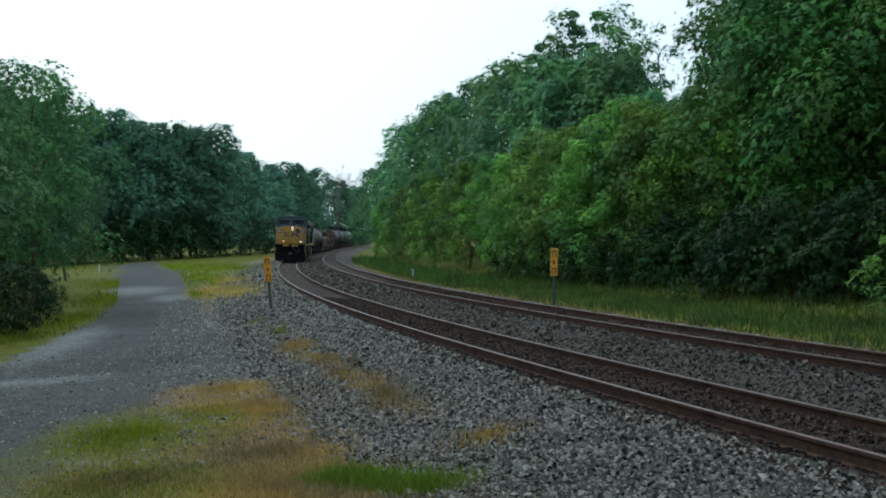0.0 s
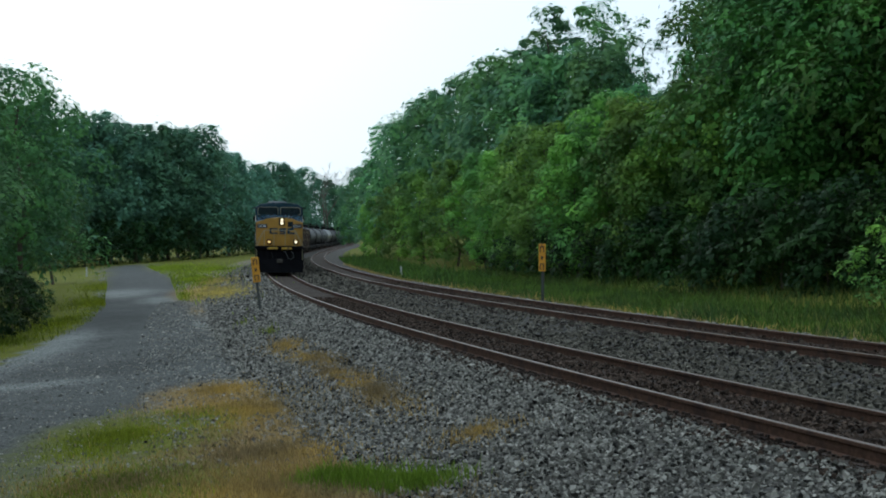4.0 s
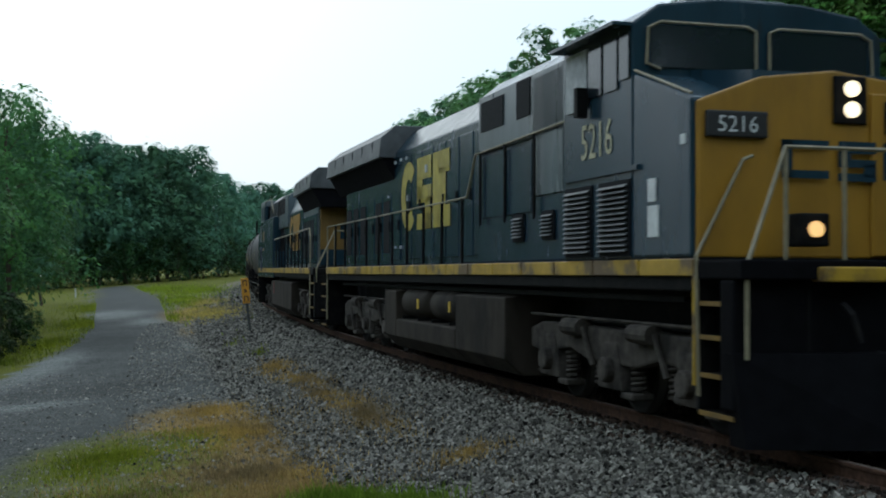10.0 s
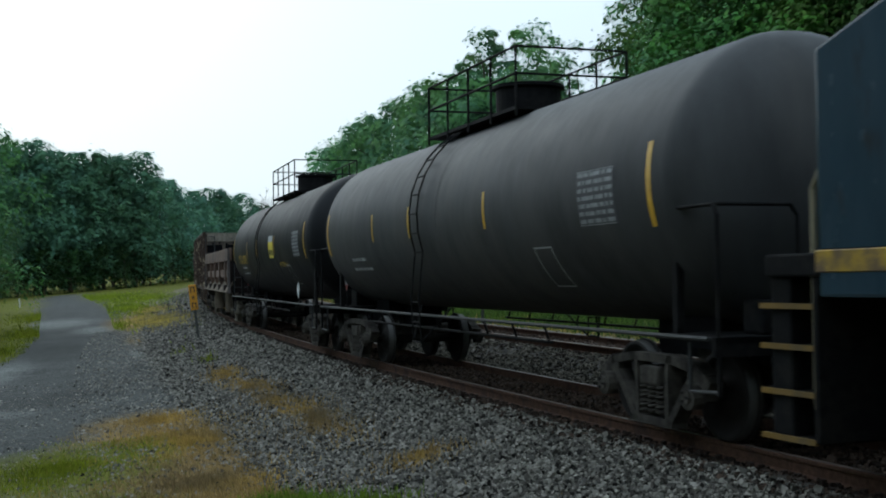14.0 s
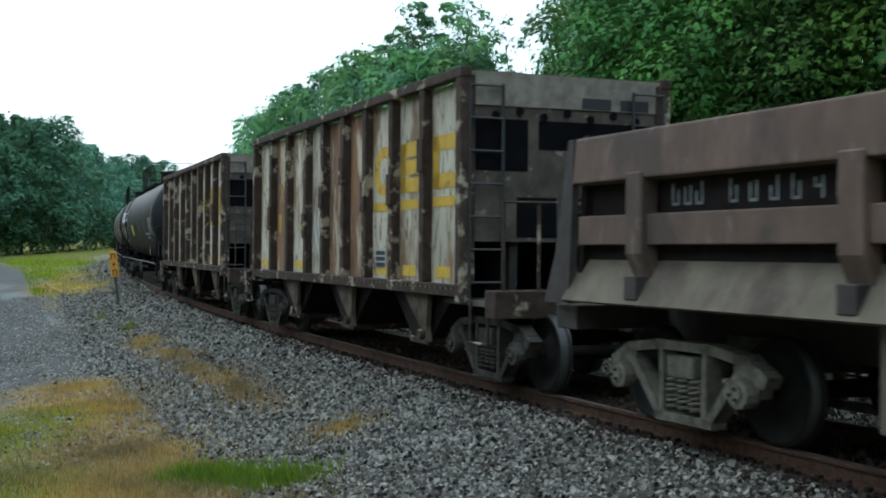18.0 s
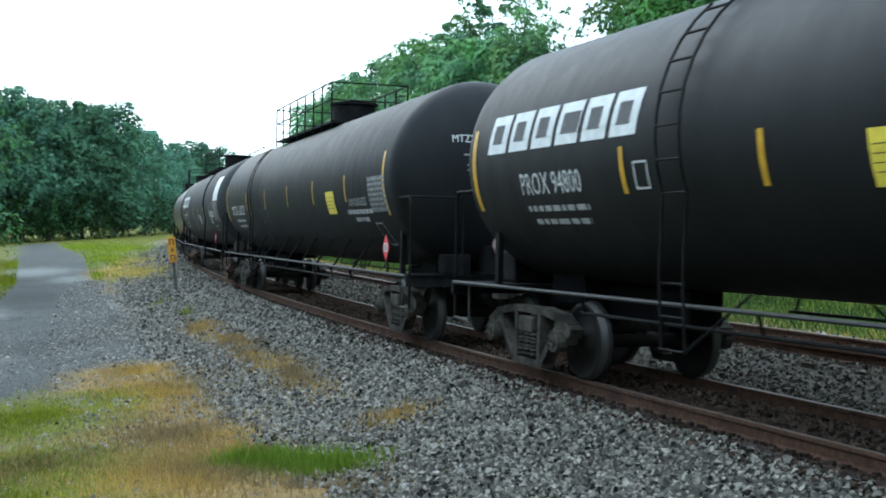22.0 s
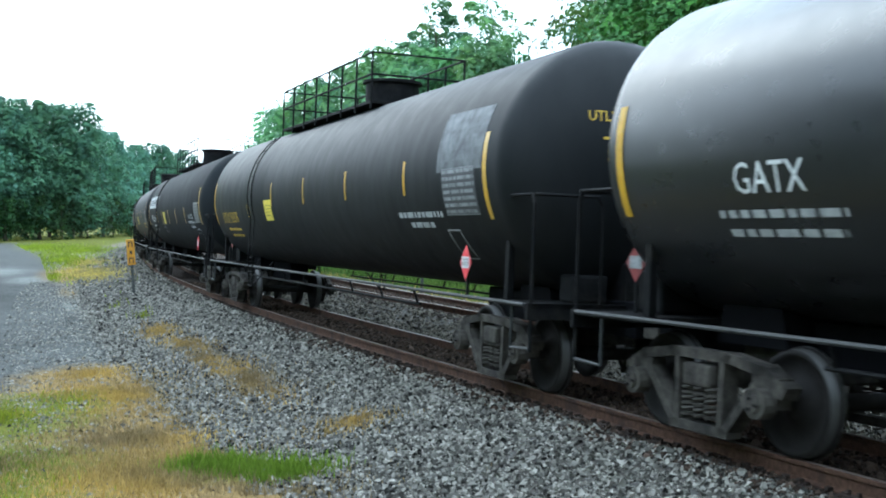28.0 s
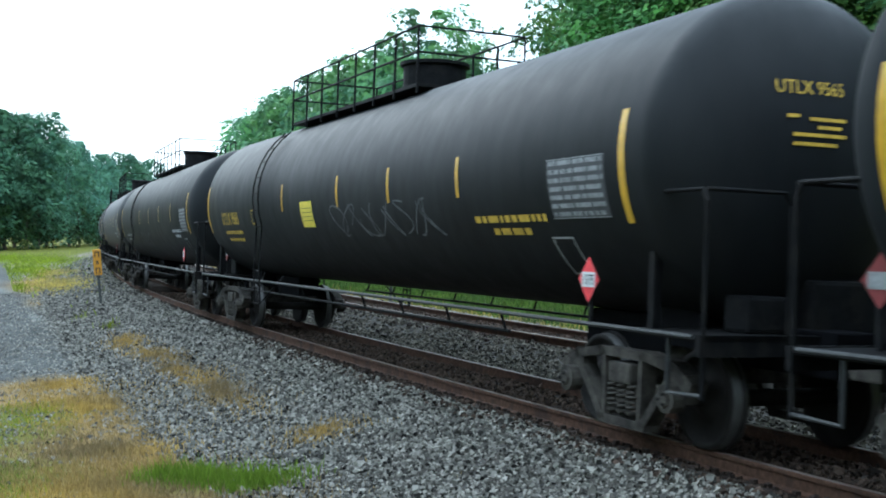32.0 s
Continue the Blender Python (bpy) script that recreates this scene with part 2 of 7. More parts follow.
M_TIE = material("creosoted tie", (0.04, 0.03, 0.025), 0.9, spread=0.4, scale=14, bump=0.006, vary=0.35, stretch=(1, 8, 8), spec=0.08)
M_BARK = material("bark", (0.10, 0.085, 0.07), 0.95, spread=0.4, scale=5, bump=0.02, bump_scale=12, stretch=(1, 1, 0.3), spec=0.08)
L_FRONT = leaf_material("young leaves", (0.165, 0.285, 0.055), vary=0.15, glow=0.28)
L_DEEP = leaf_material("deep green leaves", (0.125, 0.245, 0.10), vary=0.15, glow=0.3)
# bluer and less mottled: the distance haze is mixed into this leaf colour
L_FAR = leaf_material("far leaves with haze in the colour", (0.095, 0.195, 0.12), vary=0.06, glow=0.35, mottle=0.5)
L_BIG = leaf_material("dark broad leaves", (0.07, 0.15, 0.03), vary=0.2, glow=0.2)
# near-black green: the shade under the crowns is put into the leaf colour
L_SHADE = leaf_material("shrub leaves with shade in the colour", (0.022, 0.05, 0.012), vary=0.25, glow=0.2)
L_LEFT = leaf_material("willow leaves", (0.095, 0.17, 0.062), vary=0.2, glow=0.28)
L_GRASS = leaf_material("grass blades", (0.19, 0.20, 0.018), vary=0.4)
L_BROME = leaf_material("tall verge grass", (0.075, 0.108, 0.024), vary=0.4)
L_LUSH = leaf_material("lush grass blades", (0.28, 0.41, 0.035), vary=0.3, glow=0.4)
L_DRY = leaf_material("dry grass blades", (0.42, 0.28, 0.105), vary=0.35, glow=0.3)

M_DUSTY = material("chalky old tank paint", (0.021, 0.024, 0.0255), 0.62, spread=0.3, scale=1.5, second=(0.03, 0.031, 0.031), second_scale=0.8, second_cut=(0.48, 0.75), stretch=(1, 1, 0.35), bump=0.0015, bump_scale=3, spec=0.2)
M_MATTE = material("matte dark tank paint", (0.012, 0.0138, 0.0152), 0.72, spread=0.25, scale=1.5, second=(0.016, 0.017, 0.018), second_scale=0.7, second_cut=(0.5, 0.75), stretch=(1, 1, 0.35), bump=0.001, bump_scale=3, spec=0.1)
M_BLACK = material("black tank paint", (0.0095, 0.0105, 0.0115), 0.54, spread=0.25, scale=1.5, second=(0.014, 0.0145, 0.015), second_scale=0.7, second_cut=(0.5, 0.75), stretch=(1, 1, 0.35), bump=0.0015, bump_scale=3, spec=0.15)
M_GREYTANK = material("dusty grey-black tank paint", (0.036, 0.037, 0.038), 0.55, spread=0.3, scale=2.0, second=(0.062, 0.059, 0.055), second_scale=0.8, second_cut=(0.48, 0.75), stretch=(1, 1, 0.35), spec=0.25)
M_GLOSS = material("glossy black tank paint", (0.013, 0.014, 0.0155), 0.3, spread=0.25, scale=1.4, second=(0.03, 0.03, 0.03), second_scale=0.8, second_cut=(0.56, 0.8), bump=0.001, bump_scale=2.5, spec=0.4)
M_FITTING = material("black fittings", (0.007, 0.007, 0.0075), 0.65, spread=0.4, scale=8, second=(0.013, 0.012, 0.011), second_scale=4, spec=0.08)
M_PIPE = material("worn pipe rail", (0.028, 0.029, 0.029), 0.6, 0.1, spread=0.3, scale=9)
M_TRUCK = material("dusty cast-steel truck", (0.058, 0.052, 0.044), 0.85, spread=0.5, scale=8, second=(0.02, 0.018, 0.016), second_scale=3.5, second_cut=(0.46, 0.62), bump=0.004, spec=0.15)
M_DUSTTRUCK = material("pale dusty cast-steel truck", (0.15, 0.135, 0.105), 0.85, spread=0.4, scale=8, second=(0.06, 0.05, 0.04), second_scale=3.5, second_cut=(0.5, 0.66), bump=0.004, spec=0.15)
M_RUSTTRUCK = material("rusty cast-steel truck", (0.105, 0.07, 0.05), 0.85, spread=0.4, scale=8, second=(0.032, 0.027, 0.023), second_scale=3.0, second_cut=(0.5, 0.68), bump=0.004, spec=0.15)
M_WHEEL = material("dark wheel steel", (0.013, 0.0115, 0.0105), 0.75, 0.0, spread=0.35, scale=7, spec=0.15)
M_TREAD = material("bright wheel tread", (0.05, 0.048, 0.045), 0.45, 0.4, spread=0.15, scale=9)
M_WHITE = material("white stencil paint", (0.58, 0.59, 0.58), 0.6, spread=0.15, scale=7)
M_FADED = material("faded stencil paint", (0.38, 0.39, 0.39), 0.7, spread=0.3, scale=9)
M_CHALK = material("pale spray paint", (0.10, 0.104, 0.108), 0.7, spread=0.6, scale=5)
M_PANEL = material("dark data panel", (0.05, 0.05, 0.052), 0.6, spread=0.2, scale=9)
M_AMBER = material("amber reflective strip", (0.50, 0.29, 0.02), 0.35, spread=0.2, scale=9)
M_YELLOW = material("yellow label", (0.70, 0.56, 0.06), 0.5, spread=0.15, scale=9)
M_GOLD = material("golden-yellow stencil paint", (0.55, 0.36, 0.04), 0.6, spread=0.25, scale=9)
M_SATIN = material("dull black tank paint", (0.0075, 0.008, 0.009), 0.5, spread=0.3, scale=1.5, second=(0.013, 0.013, 0.014), second_scale=0.8, second_cut=(0.5, 0.75), stretch=(1, 1, 0.35), spec=0.14)
M_RED = material("red placard", (0.62, 0.04, 0.05), 0.5, spread=0.15, scale=9)
M_BLUE = material("dark blue-grey locomotive paint", (0.012, 0.031, 0.046), 0.24, spread=0.3, scale=1.2, second=(0.028, 0.05, 0.068), second_scale=0.9, second_cut=(0.52, 0.72), stretch=(1, 1, 0.3), third=(0.018, 0.017, 0.016), third_scale=5, third_cut=(0.6, 0.75), spec=0.32)
M_NAVY = material("brighter navy door paint", (0.015, 0.027, 0.075), 0.4, spread=0.3, scale=3)
# pale streaks paint the sky's gloss reflection on the upper body
M_BLUESHEEN = material("blue-grey locomotive paint with sky sheen in the colour", (0.07, 0.09, 0.10), 0.3, spread=0.35, scale=1.6, second=(0.15, 0.155, 0.155), second_scale=1.3, second_cut=(0.5, 0.7), stretch=(1, 1, 0.25), spec=0.5)
M_LOCOYEL = material("golden-yellow locomotive paint", (0.29, 0.15, 0.012), 0.48, spread=0.2, scale=2.0, second=(0.19, 0.105, 0.022), second_scale=1.5, second_cut=(0.55, 0.8), stretch=(1, 1, 0.4), spec=0.45)
M_SILL = material("worn yellow sill paint", (0.38, 0.24, 0.022), 0.5, spread=0.25, scale=3, second=(0.13, 0.085, 0.04), second_scale=1.6, second_cut=(0.5, 0.6))
M_HOODYEL = material("dull yellow hood paint", (0.36, 0.29, 0.045), 0.5, spread=0.25, scale=3, second=(0.13, 0.115, 0.05), second_scale=2.2, second_cut=(0.55, 0.75))
M_FUEL = material("dusty grey fuel tank", (0.034, 0.028, 0.022), 0.75, spread=0.35, scale=1.5, second=(0.014, 0.012, 0.010), second_scale=1.0, bump=0.003, stretch=(1, 1, 0.4), spec=0.12)
M_RADIATOR = material("grey radiator wing", (0.075, 0.08, 0.083), 0.5, spread=0.3, scale=2.5, second=(0.035, 0.038, 0.042), second_scale=1.5, second_cut=(0.5, 0.7))
# black steel; also stands in for shade under cars and in openings
M_STEELSHADE = material("black steel and painted shade", (0.005, 0.005, 0.006), 0.8, spread=0.3, scale=6, spec=0.04)
M_VENT = material("dark grille", (0.009, 0.010, 0.012), 0.7, spread=0.3, scale=20, spec=0.1)
M_GLASS = material("dark window glass", (0.012, 0.017, 0.022), 0.08, spread=0.1, scale=2, spec=0.6)
M_RAILYEL = material("pale handrail", (0.22, 0.19, 0.12), 0.5, spread=0.25, scale=9)
M_HOPPER = material("weathered cream hopper panel", (0.47, 0.42, 0.32), 0.8, spread=0.22, scale=3, second=(0.21, 0.125, 0.065), second_scale=2.0, second_cut=(0.5, 0.62), stretch=(1, 1, 0.28), third=(0.12, 0.08, 0.05), third_scale=9, third_cut=(0.54, 0.62), bump=0.003, vary=0.15)
M_CREAM = material("chalky cream hopper panel", (0.52, 0.46, 0.35), 0.8, spread=0.12, scale=2.5, second=(0.24, 0.17, 0.11), second_scale=2.4, second_cut=(0.58, 0.66), stretch=(1, 1, 0.55), third=(0.14, 0.09, 0.055), third_scale=8, third_cut=(0.6, 0.66), bump=0.003, vary=0.08)
M_HOPRUST = material("rust-brown hopper panel", (0.165, 0.088, 0.045), 0.85, spread=0.4, scale=5, second=(0.40, 0.33, 0.22), second_scale=3.2, second_cut=(0.52, 0.6), stretch=(1, 1, 0.25), third=(0.075, 0.046, 0.034), third_scale=2.2, third_cut=(0.5, 0.66), bump=0.004, vary=0.2)
M_BIGMARK = material("golden-yellow mark paint", (0.50, 0.31, 0.03), 0.7, spread=0.2, scale=3, second=(0.20, 0.12, 0.05), second_scale=4, second_cut=(0.6, 0.68))
M_RIB = material("rust-dark rib", (0.045, 0.030, 0.022), 0.85, spread=0.45, scale=6, second=(0.30, 0.25, 0.18), second_scale=2.6, second_cut=(0.56, 0.62), bump=0.004, spec=0.2)
M_ENDSHEET = material("grimy grey-brown end sheet", (0.075, 0.062, 0.05), 0.85, spread=0.35, scale=4, second=(0.05, 0.04, 0.033), second_scale=1.5, second_cut=(0.5, 0.65), third=(0.2, 0.17, 0.13), third_scale=5, third_cut=(0.6, 0.68), bump=0.003, spec=0.15)
M_GUSSET = material("dusty rust-brown chute plate", (0.10, 0.078, 0.058), 0.85, spread=0.35, scale=4, second=(0.06, 0.042, 0.03), second_scale=2.2, second_cut=(0.48, 0.6), bump=0.003, spec=0.15)
M_HOPDARK = material("dark patchy hopper steel", (0.030, 0.027, 0.025), 0.85, spread=0.4, scale=4, second=(0.12, 0.105, 0.09), second_scale=1.2, second_cut=(0.56, 0.68), bump=0.003, spec=0.2)
M_DUMP = material("brown dump-car steel", (0.115, 0.072, 0.052), 0.8, spread=0.3, scale=3, second=(0.07, 0.047, 0.037), second_scale=1.2, stretch=(1, 1, 0.5), third=(0.17, 0.13, 0.10), third_scale=4, third_cut=(0.58, 0.72), bump=0.004)
# brown steel darkened to hold the shade under and inside the cars
M_SHADEBROWN = material("brown steel with shade in the colour", (0.016, 0.012, 0.011), 0.85, spread=0.35, scale=4, spec=0.1)
# shaded copy of the dump-car brown, for its lower and recessed parts
M_DUMPDARK = material("dump-car steel with shade in the colour", (0.045, 0.036, 0.032), 0.85, spread=0.35, scale=4)
M_LAMP = lamp_material("lit headlamp", (1.0, 0.78, 0.5), 4.5)
M_DITCH = lamp_material("lit ditch lamp", (1.0, 0.55, 0.2), 2.6)
M_SIGN = material("orange-yellow sign board", (0.52, 0.24, 0.015), 0.5, spread=0.15, scale=6)
M_INK = material("black sign paint", (0.02, 0.02, 0.02), 0.6, spread=0.1, scale=6)
M_POST = material("weathered sign post", (0.05, 0.053, 0.048), 0.7, 0.1, spread=0.3, scale=6)

M_NUMBER = material("pale yellow number paint", (0.42, 0.38, 0.24), 0.6, spread=0.2, scale=5)
M_RUBBED = material("dull grey-brown spray paint", (0.17, 0.15, 0.12), 0.8, spread=0.4, scale=6)
M_SKIRT = material("dusty tan-grey dump-car skirt", (0.125, 0.102, 0.074), 0.85, spread=0.3, scale=2.5, second=(0.07, 0.054, 0.042), second_scale=1.2, second_cut=(0.5, 0.65), stretch=(1, 1, 0.5), bump=0.003, spec=0.2)
M_OCHRE = material("grimy ochre hood-end paint", (0.17, 0.10, 0.02), 0.5, spread=0.3, scale=2, second=(0.07, 0.05, 0.025), second_scale=1.3, second_cut=(0.5, 0.7), stretch=(1, 1, 0.4))
M_MAROON = material("dark maroon marker and shaded placard paint", (0.16, 0.025, 0.025), 0.6, spread=0.3, scale=6)
M_DATA = material("greyed stencil paint", (0.22, 0.225, 0.225), 0.7, spread=0.45, scale=14)
M_LOCOTRUCK = material("grimy locomotive truck", (0.06, 0.052, 0.044), 0.85, spread=0.45, scale=6, second=(0.02, 0.018, 0.016), second_scale=2.5, second_cut=(0.48, 0.65), bump=0.004, spec=0.15)
# ---- small builders ----
def obj(name, bm, mat, parent=None, label="", smooth=False):
    me = bpy.data.meshes.new(name)
    bm.to_mesh(me)
    bm.free()
    for m in mat if isinstance(mat, (list, tuple)) else (mat,):
        me.materials.append(m)
    if smooth:
        for f in me.polygons:
            f.use_smooth = True
    ob = new(name, me)
    if parent:
        ob.parent = parent
    if label:
        ob["label"] = label
    return ob


def part(name, bm, mat, parent, label="", smooth=False):
    return obj(name, bm, mat, parent, label, smooth)


def soup(name, verts, faces, mat, parent=None, label="", smooth=False):
    me = bpy.data.meshes.new(name)
    me.from_pydata(verts if isinstance(verts, list) else verts.tolist(), [], faces if isinstance(faces, list) else faces.tolist())
    for m in mat if isinstance(mat, (list, tuple)) else (mat,):
        me.materials.append(m)
    if smooth:
        me.polygons.foreach_set("use_smooth", np.ones(len(me.polygons), bool))
    ob = new(name, me)
    if parent:
        ob.parent = parent
    if label:
        ob["label"] = label
    return ob


rng = np.random.default_rng(7)


# ---- the ground: one sheet to the horizon ----
def axis(fine, step, grow, far):
    v, d = [0.0], step
    while v[-1] < far:
        d = step if v[-1] < fine else d * grow
        v.append(v[-1] + d)
    return np.array(v)


def blob(x, y, cx, cy, rx, ry, turn=0.0):
    """1 inside an ellipse, falling to 0 outside it."""
    c, s = math.cos(radians(turn)), math.sin(radians(turn))
    u, v = (x - cx) * c + (y - cy) * s, -(x - cx) * s + (y - cy) * c
    return np.clip(1.5 - np.hypot(u / rx, v / ry), 0, 1)


def road_edges(y):
    left = np.interp(y, (-20, 14, 27, 35, 44, 57, 95, 166, 200), (-14, -11.5, -10.4, -11.6, -13.0, -16.0, -26.2, -45.5, -56))
    rite = np.interp(y, (-20, 10, 14, 16, 19, 22, 25.5, 33, 44, 59, 105, 180, 200), (-5, -5.2, -5.2, -5.3, -5.3, -4.7, -3.9, -5.0, -7.6, -12.2, -22.7, -43, -49))
    return left, rite


def build_ground():
    right = axis(16, 0.4, 1.12, 2500)
    ahead = axis(50, 0.5, 1.10, 3500)
    gx = np.concatenate([-axis(26, 0.4, 1.12, 2500)[:0:-1], right])
    gy = np.concatenate([-axis(2, 1.5, 1.3, 1500)[:0:-1], ahead])
    X, Y = np.meshgrid(gx, gy)
    x, y = X.ravel(), Y.ravel()
    s, d = off_track(x, y)
    z = land(x, y, d)
    inside = (d > -4.4) & (d < GAP + 2.9) & (s > -400) & (s < 600)
    bumps = np.array([noise.noise((a * 0.7, b * 0.7, 0.0)) for a, b in zip(x, y)]) * 0.04
    z = z + np.where(inside, 0, bumps)
    # the road comes past the eye, bends away to the left and runs into the woods
    left, rite = road_edges(y)
    road = np.clip(1 + np.minimum(x - left, rite - x) / 0.9, 0, 1) * (y < 190)
    green = np.zeros_like(x)
    dry = np.zeros_like(x)
    for e in ((-4.4, 16.9, 1.3, 2.3, 8), (-3.6, 18.2, 0.7, 1.4, 0), (-0.9, 13.0, 0.75, 0.75, 60), (-3.6, 13.4, 1.3, 1.4, 20), (-3.8, 10.5, 1.8, 2.2, 0)):
        green = np.maximum(green, blob(x, y, *e))
    for e in ((-5.2, 14.4, 1.5, 1.6, 0), (-5.6, 11.5, 2.0, 2.2, 0)):
        green = np.maximum(green, 0.5 * blob(x, y, *e))
    for e in ((-3.0, 18.5, 1.7, 4.2, 8), (-2.2, 15.0, 1.5, 2.0, 20), (-4.0, 21.5, 1.1, 1.6, 0), (-1.6, 12.2, 2.0, 1.5, 0), (-1.9, 12.8, 1.5, 2.6, 25), (-12.4, 66, 1.9, 13, 14), (-9.2, 50, 1.0, 5, 12), (-15.4, 84, 1.2, 10, 12)):
        dry = np.maximum(dry, blob(x, y, *e) * 0.95)
    verge = ((x > rite) & (d < -7) & (y > 55)) | ((x < left) & (y > 16)) | (d > GAP + 2.2) | (y > 190)
    green = np.maximum(green, np.where(verge, 0.85, 0))
    green = np.maximum(green, np.where((y < 6) | ((x < left) & (y <= 16)), 0.7, 0))
    green = green - np.where((y > 40) & (y < 120), 0.85 * dry, 0)
    wear = np.full_like(x, 0.3)
    for e in ((-19.5, 74, 2.2, 7, 14), (-14.2, 62, 0.9, 4, 14), (-11.0, 34, 0.8, 6, 8), (-8.5, 24, 1.5, 0.6, 20), (-7.5, 40, 0.4, 3, 20)):
        wear = np.maximum(wear, 0.3 + 0.6 * blob(x, y, *e))
    for e in ((-5.9, 33, 1.0, 5.0, 10), (-12, 46, 1.2, 5, 14), (-7.0, 28, 0.8, 3, 0)):
        wear = wear - 0.12 * blob(x, y, *e)
    zone = np.stack([road, green, dry, wear], 1).astype(np.float32)
    nx, ny = len(gx), len(gy)
    i = (np.arange(ny - 1)[:, None] * nx + np.arange(nx - 1)).ravel()
    ob = soup("ground", np.stack([x, y, z], 1), np.stack([i, i + 1, i + nx + 1, i + nx], 1), M_GROUND, smooth=True)
    a = ob.data.color_attributes.new("zone", "FLOAT_COLOR", "POINT")
    a.data.foreach_set("color", zone.ravel())
    tagged(ob, "open ground of cracked asphalt, earth and patchy green and dry grass", "ground", kind="structure")


build_ground()


# ---- track bed, ties and rails ----
def ribbon(name, s, ds, zs, mat, drop=0.0):
    """A sheet along the track, s by d."""
    n, k = len(s), len(ds)
    rows = [np.stack([*on_track(s, d)[:2], on_track(s, d)[2] + z + drop], 1) for d, z in zip(ds, zs)]
    v = np.stack(rows, 1).reshape(-1, 3)
    i = (np.arange(n - 1)[:, None] * k + np.arange(k - 1)).ravel()
    return soup(name, v, np.stack([i, i + k, i + k + 1, i + 1], 1), mat, smooth=True)


def swell(x, y, s):
    """Uneven heaps of the ballast along the nearer stretch."""
    return np.array([noise.noise((a * 1.1, b * 1.1, 3.0)) for a, b in zip(x, y)]) * 0.03 * np.clip(np.minimum(s, 60 - s) / 3, 0, 1)


def build_bed():
    s = np.concatenate([np.arange(-300, 0, 3.0), np.arange(0, 60, 0.25), np.arange(60, 560, 4.0)])
    d = np.concatenate([np.linspace(-4.6, -0.9, 24), np.linspace(-0.75, 0.75, 8), np.linspace(0.9, GAP - 0.9, 14), np.linspace(GAP - 0.75, GAP + 0.75, 8), np.linspace(GAP + 0.9, GAP + 3.0, 12)])
    ob = ribbon("ballast_bed", s, d, bed(d), (M_BED, M_BEDRUST))
    co = np.empty(len(ob.data.vertices) * 3)
    ob.data.vertices.foreach_get("co", co)
    co = co.reshape(-1, 3)
    co[:, 2] += swell(co[:, 0], co[:, 1], np.repeat(s, len(d)))
    ob.data.vertices.foreach_set("co", co.ravel())
    mid = (d[:-1] + d[1:]) / 2
    rusty = (abs(mid) < 0.95) | (abs(mid - GAP) < 0.95)
    ob.data.polygons.foreach_set("material_index", np.tile(rusty.astype(np.int32), len(s) - 1))
    tagged(ob, "grey crushed-stone ballast bed, rust-stained and darkened for train shade between the rails", "ballast", kind="structure")


build_bed()


def stones(name, count, s0, s1, d0, d1, size, mat, label, power=1.0):
    """Loose broken stones, half sunk into the bed."""
    base = np.array([(-1.1, -0.8, -1), (1.1, -0.7, -1), (0.1, 1.2, -1), (-0.75, -0.6, 0.9), (0.8, -0.45, 0.7), (-0.05, 0.8, 1.0)]) * 0.5
    quads = np.array([(0, 1, 4, 3), (1, 2, 5, 4), (2, 0, 3, 5)])
    s = s0 + (s1 - s0) * rng.random(count) ** power
    d = rng.uniform(d0, d1, count)
    x, y, z, _ = on_track(s, d)
    r = size * rng.lognormal(0, 0.3, count)
    v = base[None] * (1 + 0.35 * rng.uniform(-1, 1, (count, 6, 3))) * np.stack([r, r * rng.uniform(0.6, 1, count), r * rng.uniform(0.5, 0.9, count)], 1)[:, None]
    a, b, c = rng.uniform(0, 6.28, count), rng.normal(0, 0.45, count), rng.normal(0, 0.45, count)
    for (i, j), t in (((1, 2), b), ((0, 2), c), ((0, 1), a)):
        p, q = v[:, :, i].copy(), v[:, :, j].copy()
        v[:, :, i], v[:, :, j] = p * np.cos(t)[:, None] - q * np.sin(t)[:, None], p * np.sin(t)[:, None] + q * np.cos(t)[:, None]
    v += np.stack([x, y, z + bed(d) + swell(x, y, s) + r * 0.14 + rng.normal(0, 0.013, count)], 1)[:, None]
    ob = soup(name, v.reshape(-1, 3), (quads[None] + 6 * np.arange(count)[:, None, None]).reshape(-1, 4).tolist() + (np.array((3, 4, 5)) + 6 * np.arange(count)[:, None]).tolist(), mat)
    return tagged(ob, label, "ballast", kind="stuff")


def gravel(name, x, y, size, mat, label):
    """Small loose stones strewn over the open ground."""
    base = np.array([(-1.0, -0.8, -0.7), (1.0, -0.7, -0.7), (0.1, 1.1, -0.7), (0.05, -0.1, 0.6)]) * 0.5
    _, d = off_track(x, y)
    keep = d < -4.4
    x, y, d = x[keep], y[keep], d[keep]
    n = len(x)
    z = land(x, y, d) + np.array([noise.noise((a * 0.7, b * 0.7, 0.0)) for a, b in zip(x, y)]) * 0.04
    r = size * rng.lognormal(0, 0.4, n)
    v = base[None] * (1 + 0.4 * rng.uniform(-1, 1, (n, 4, 3))) * np.stack([r, r, r * 0.7], 1)[:, None]
    t = rng.uniform(0, 6.28, n)[:, None]
    p, q = v[:, :, 0].copy(), v[:, :, 1].copy()
    v[:, :, 0], v[:, :, 1] = p * np.cos(t) - q * np.sin(t), p * np.sin(t) + q * np.cos(t)
    v += np.stack([x, y, z + r * 0.2], 1)[:, None]
    f = (np.array([(0, 1, 3), (1, 2, 3), (2, 0, 3)])[None] + 4 * np.arange(n)[:, None, None]).reshape(-1, 3)
    return tagged(soup(name, v.reshape(-1, 3), f, mat), label, "gravel", kind="stuff")


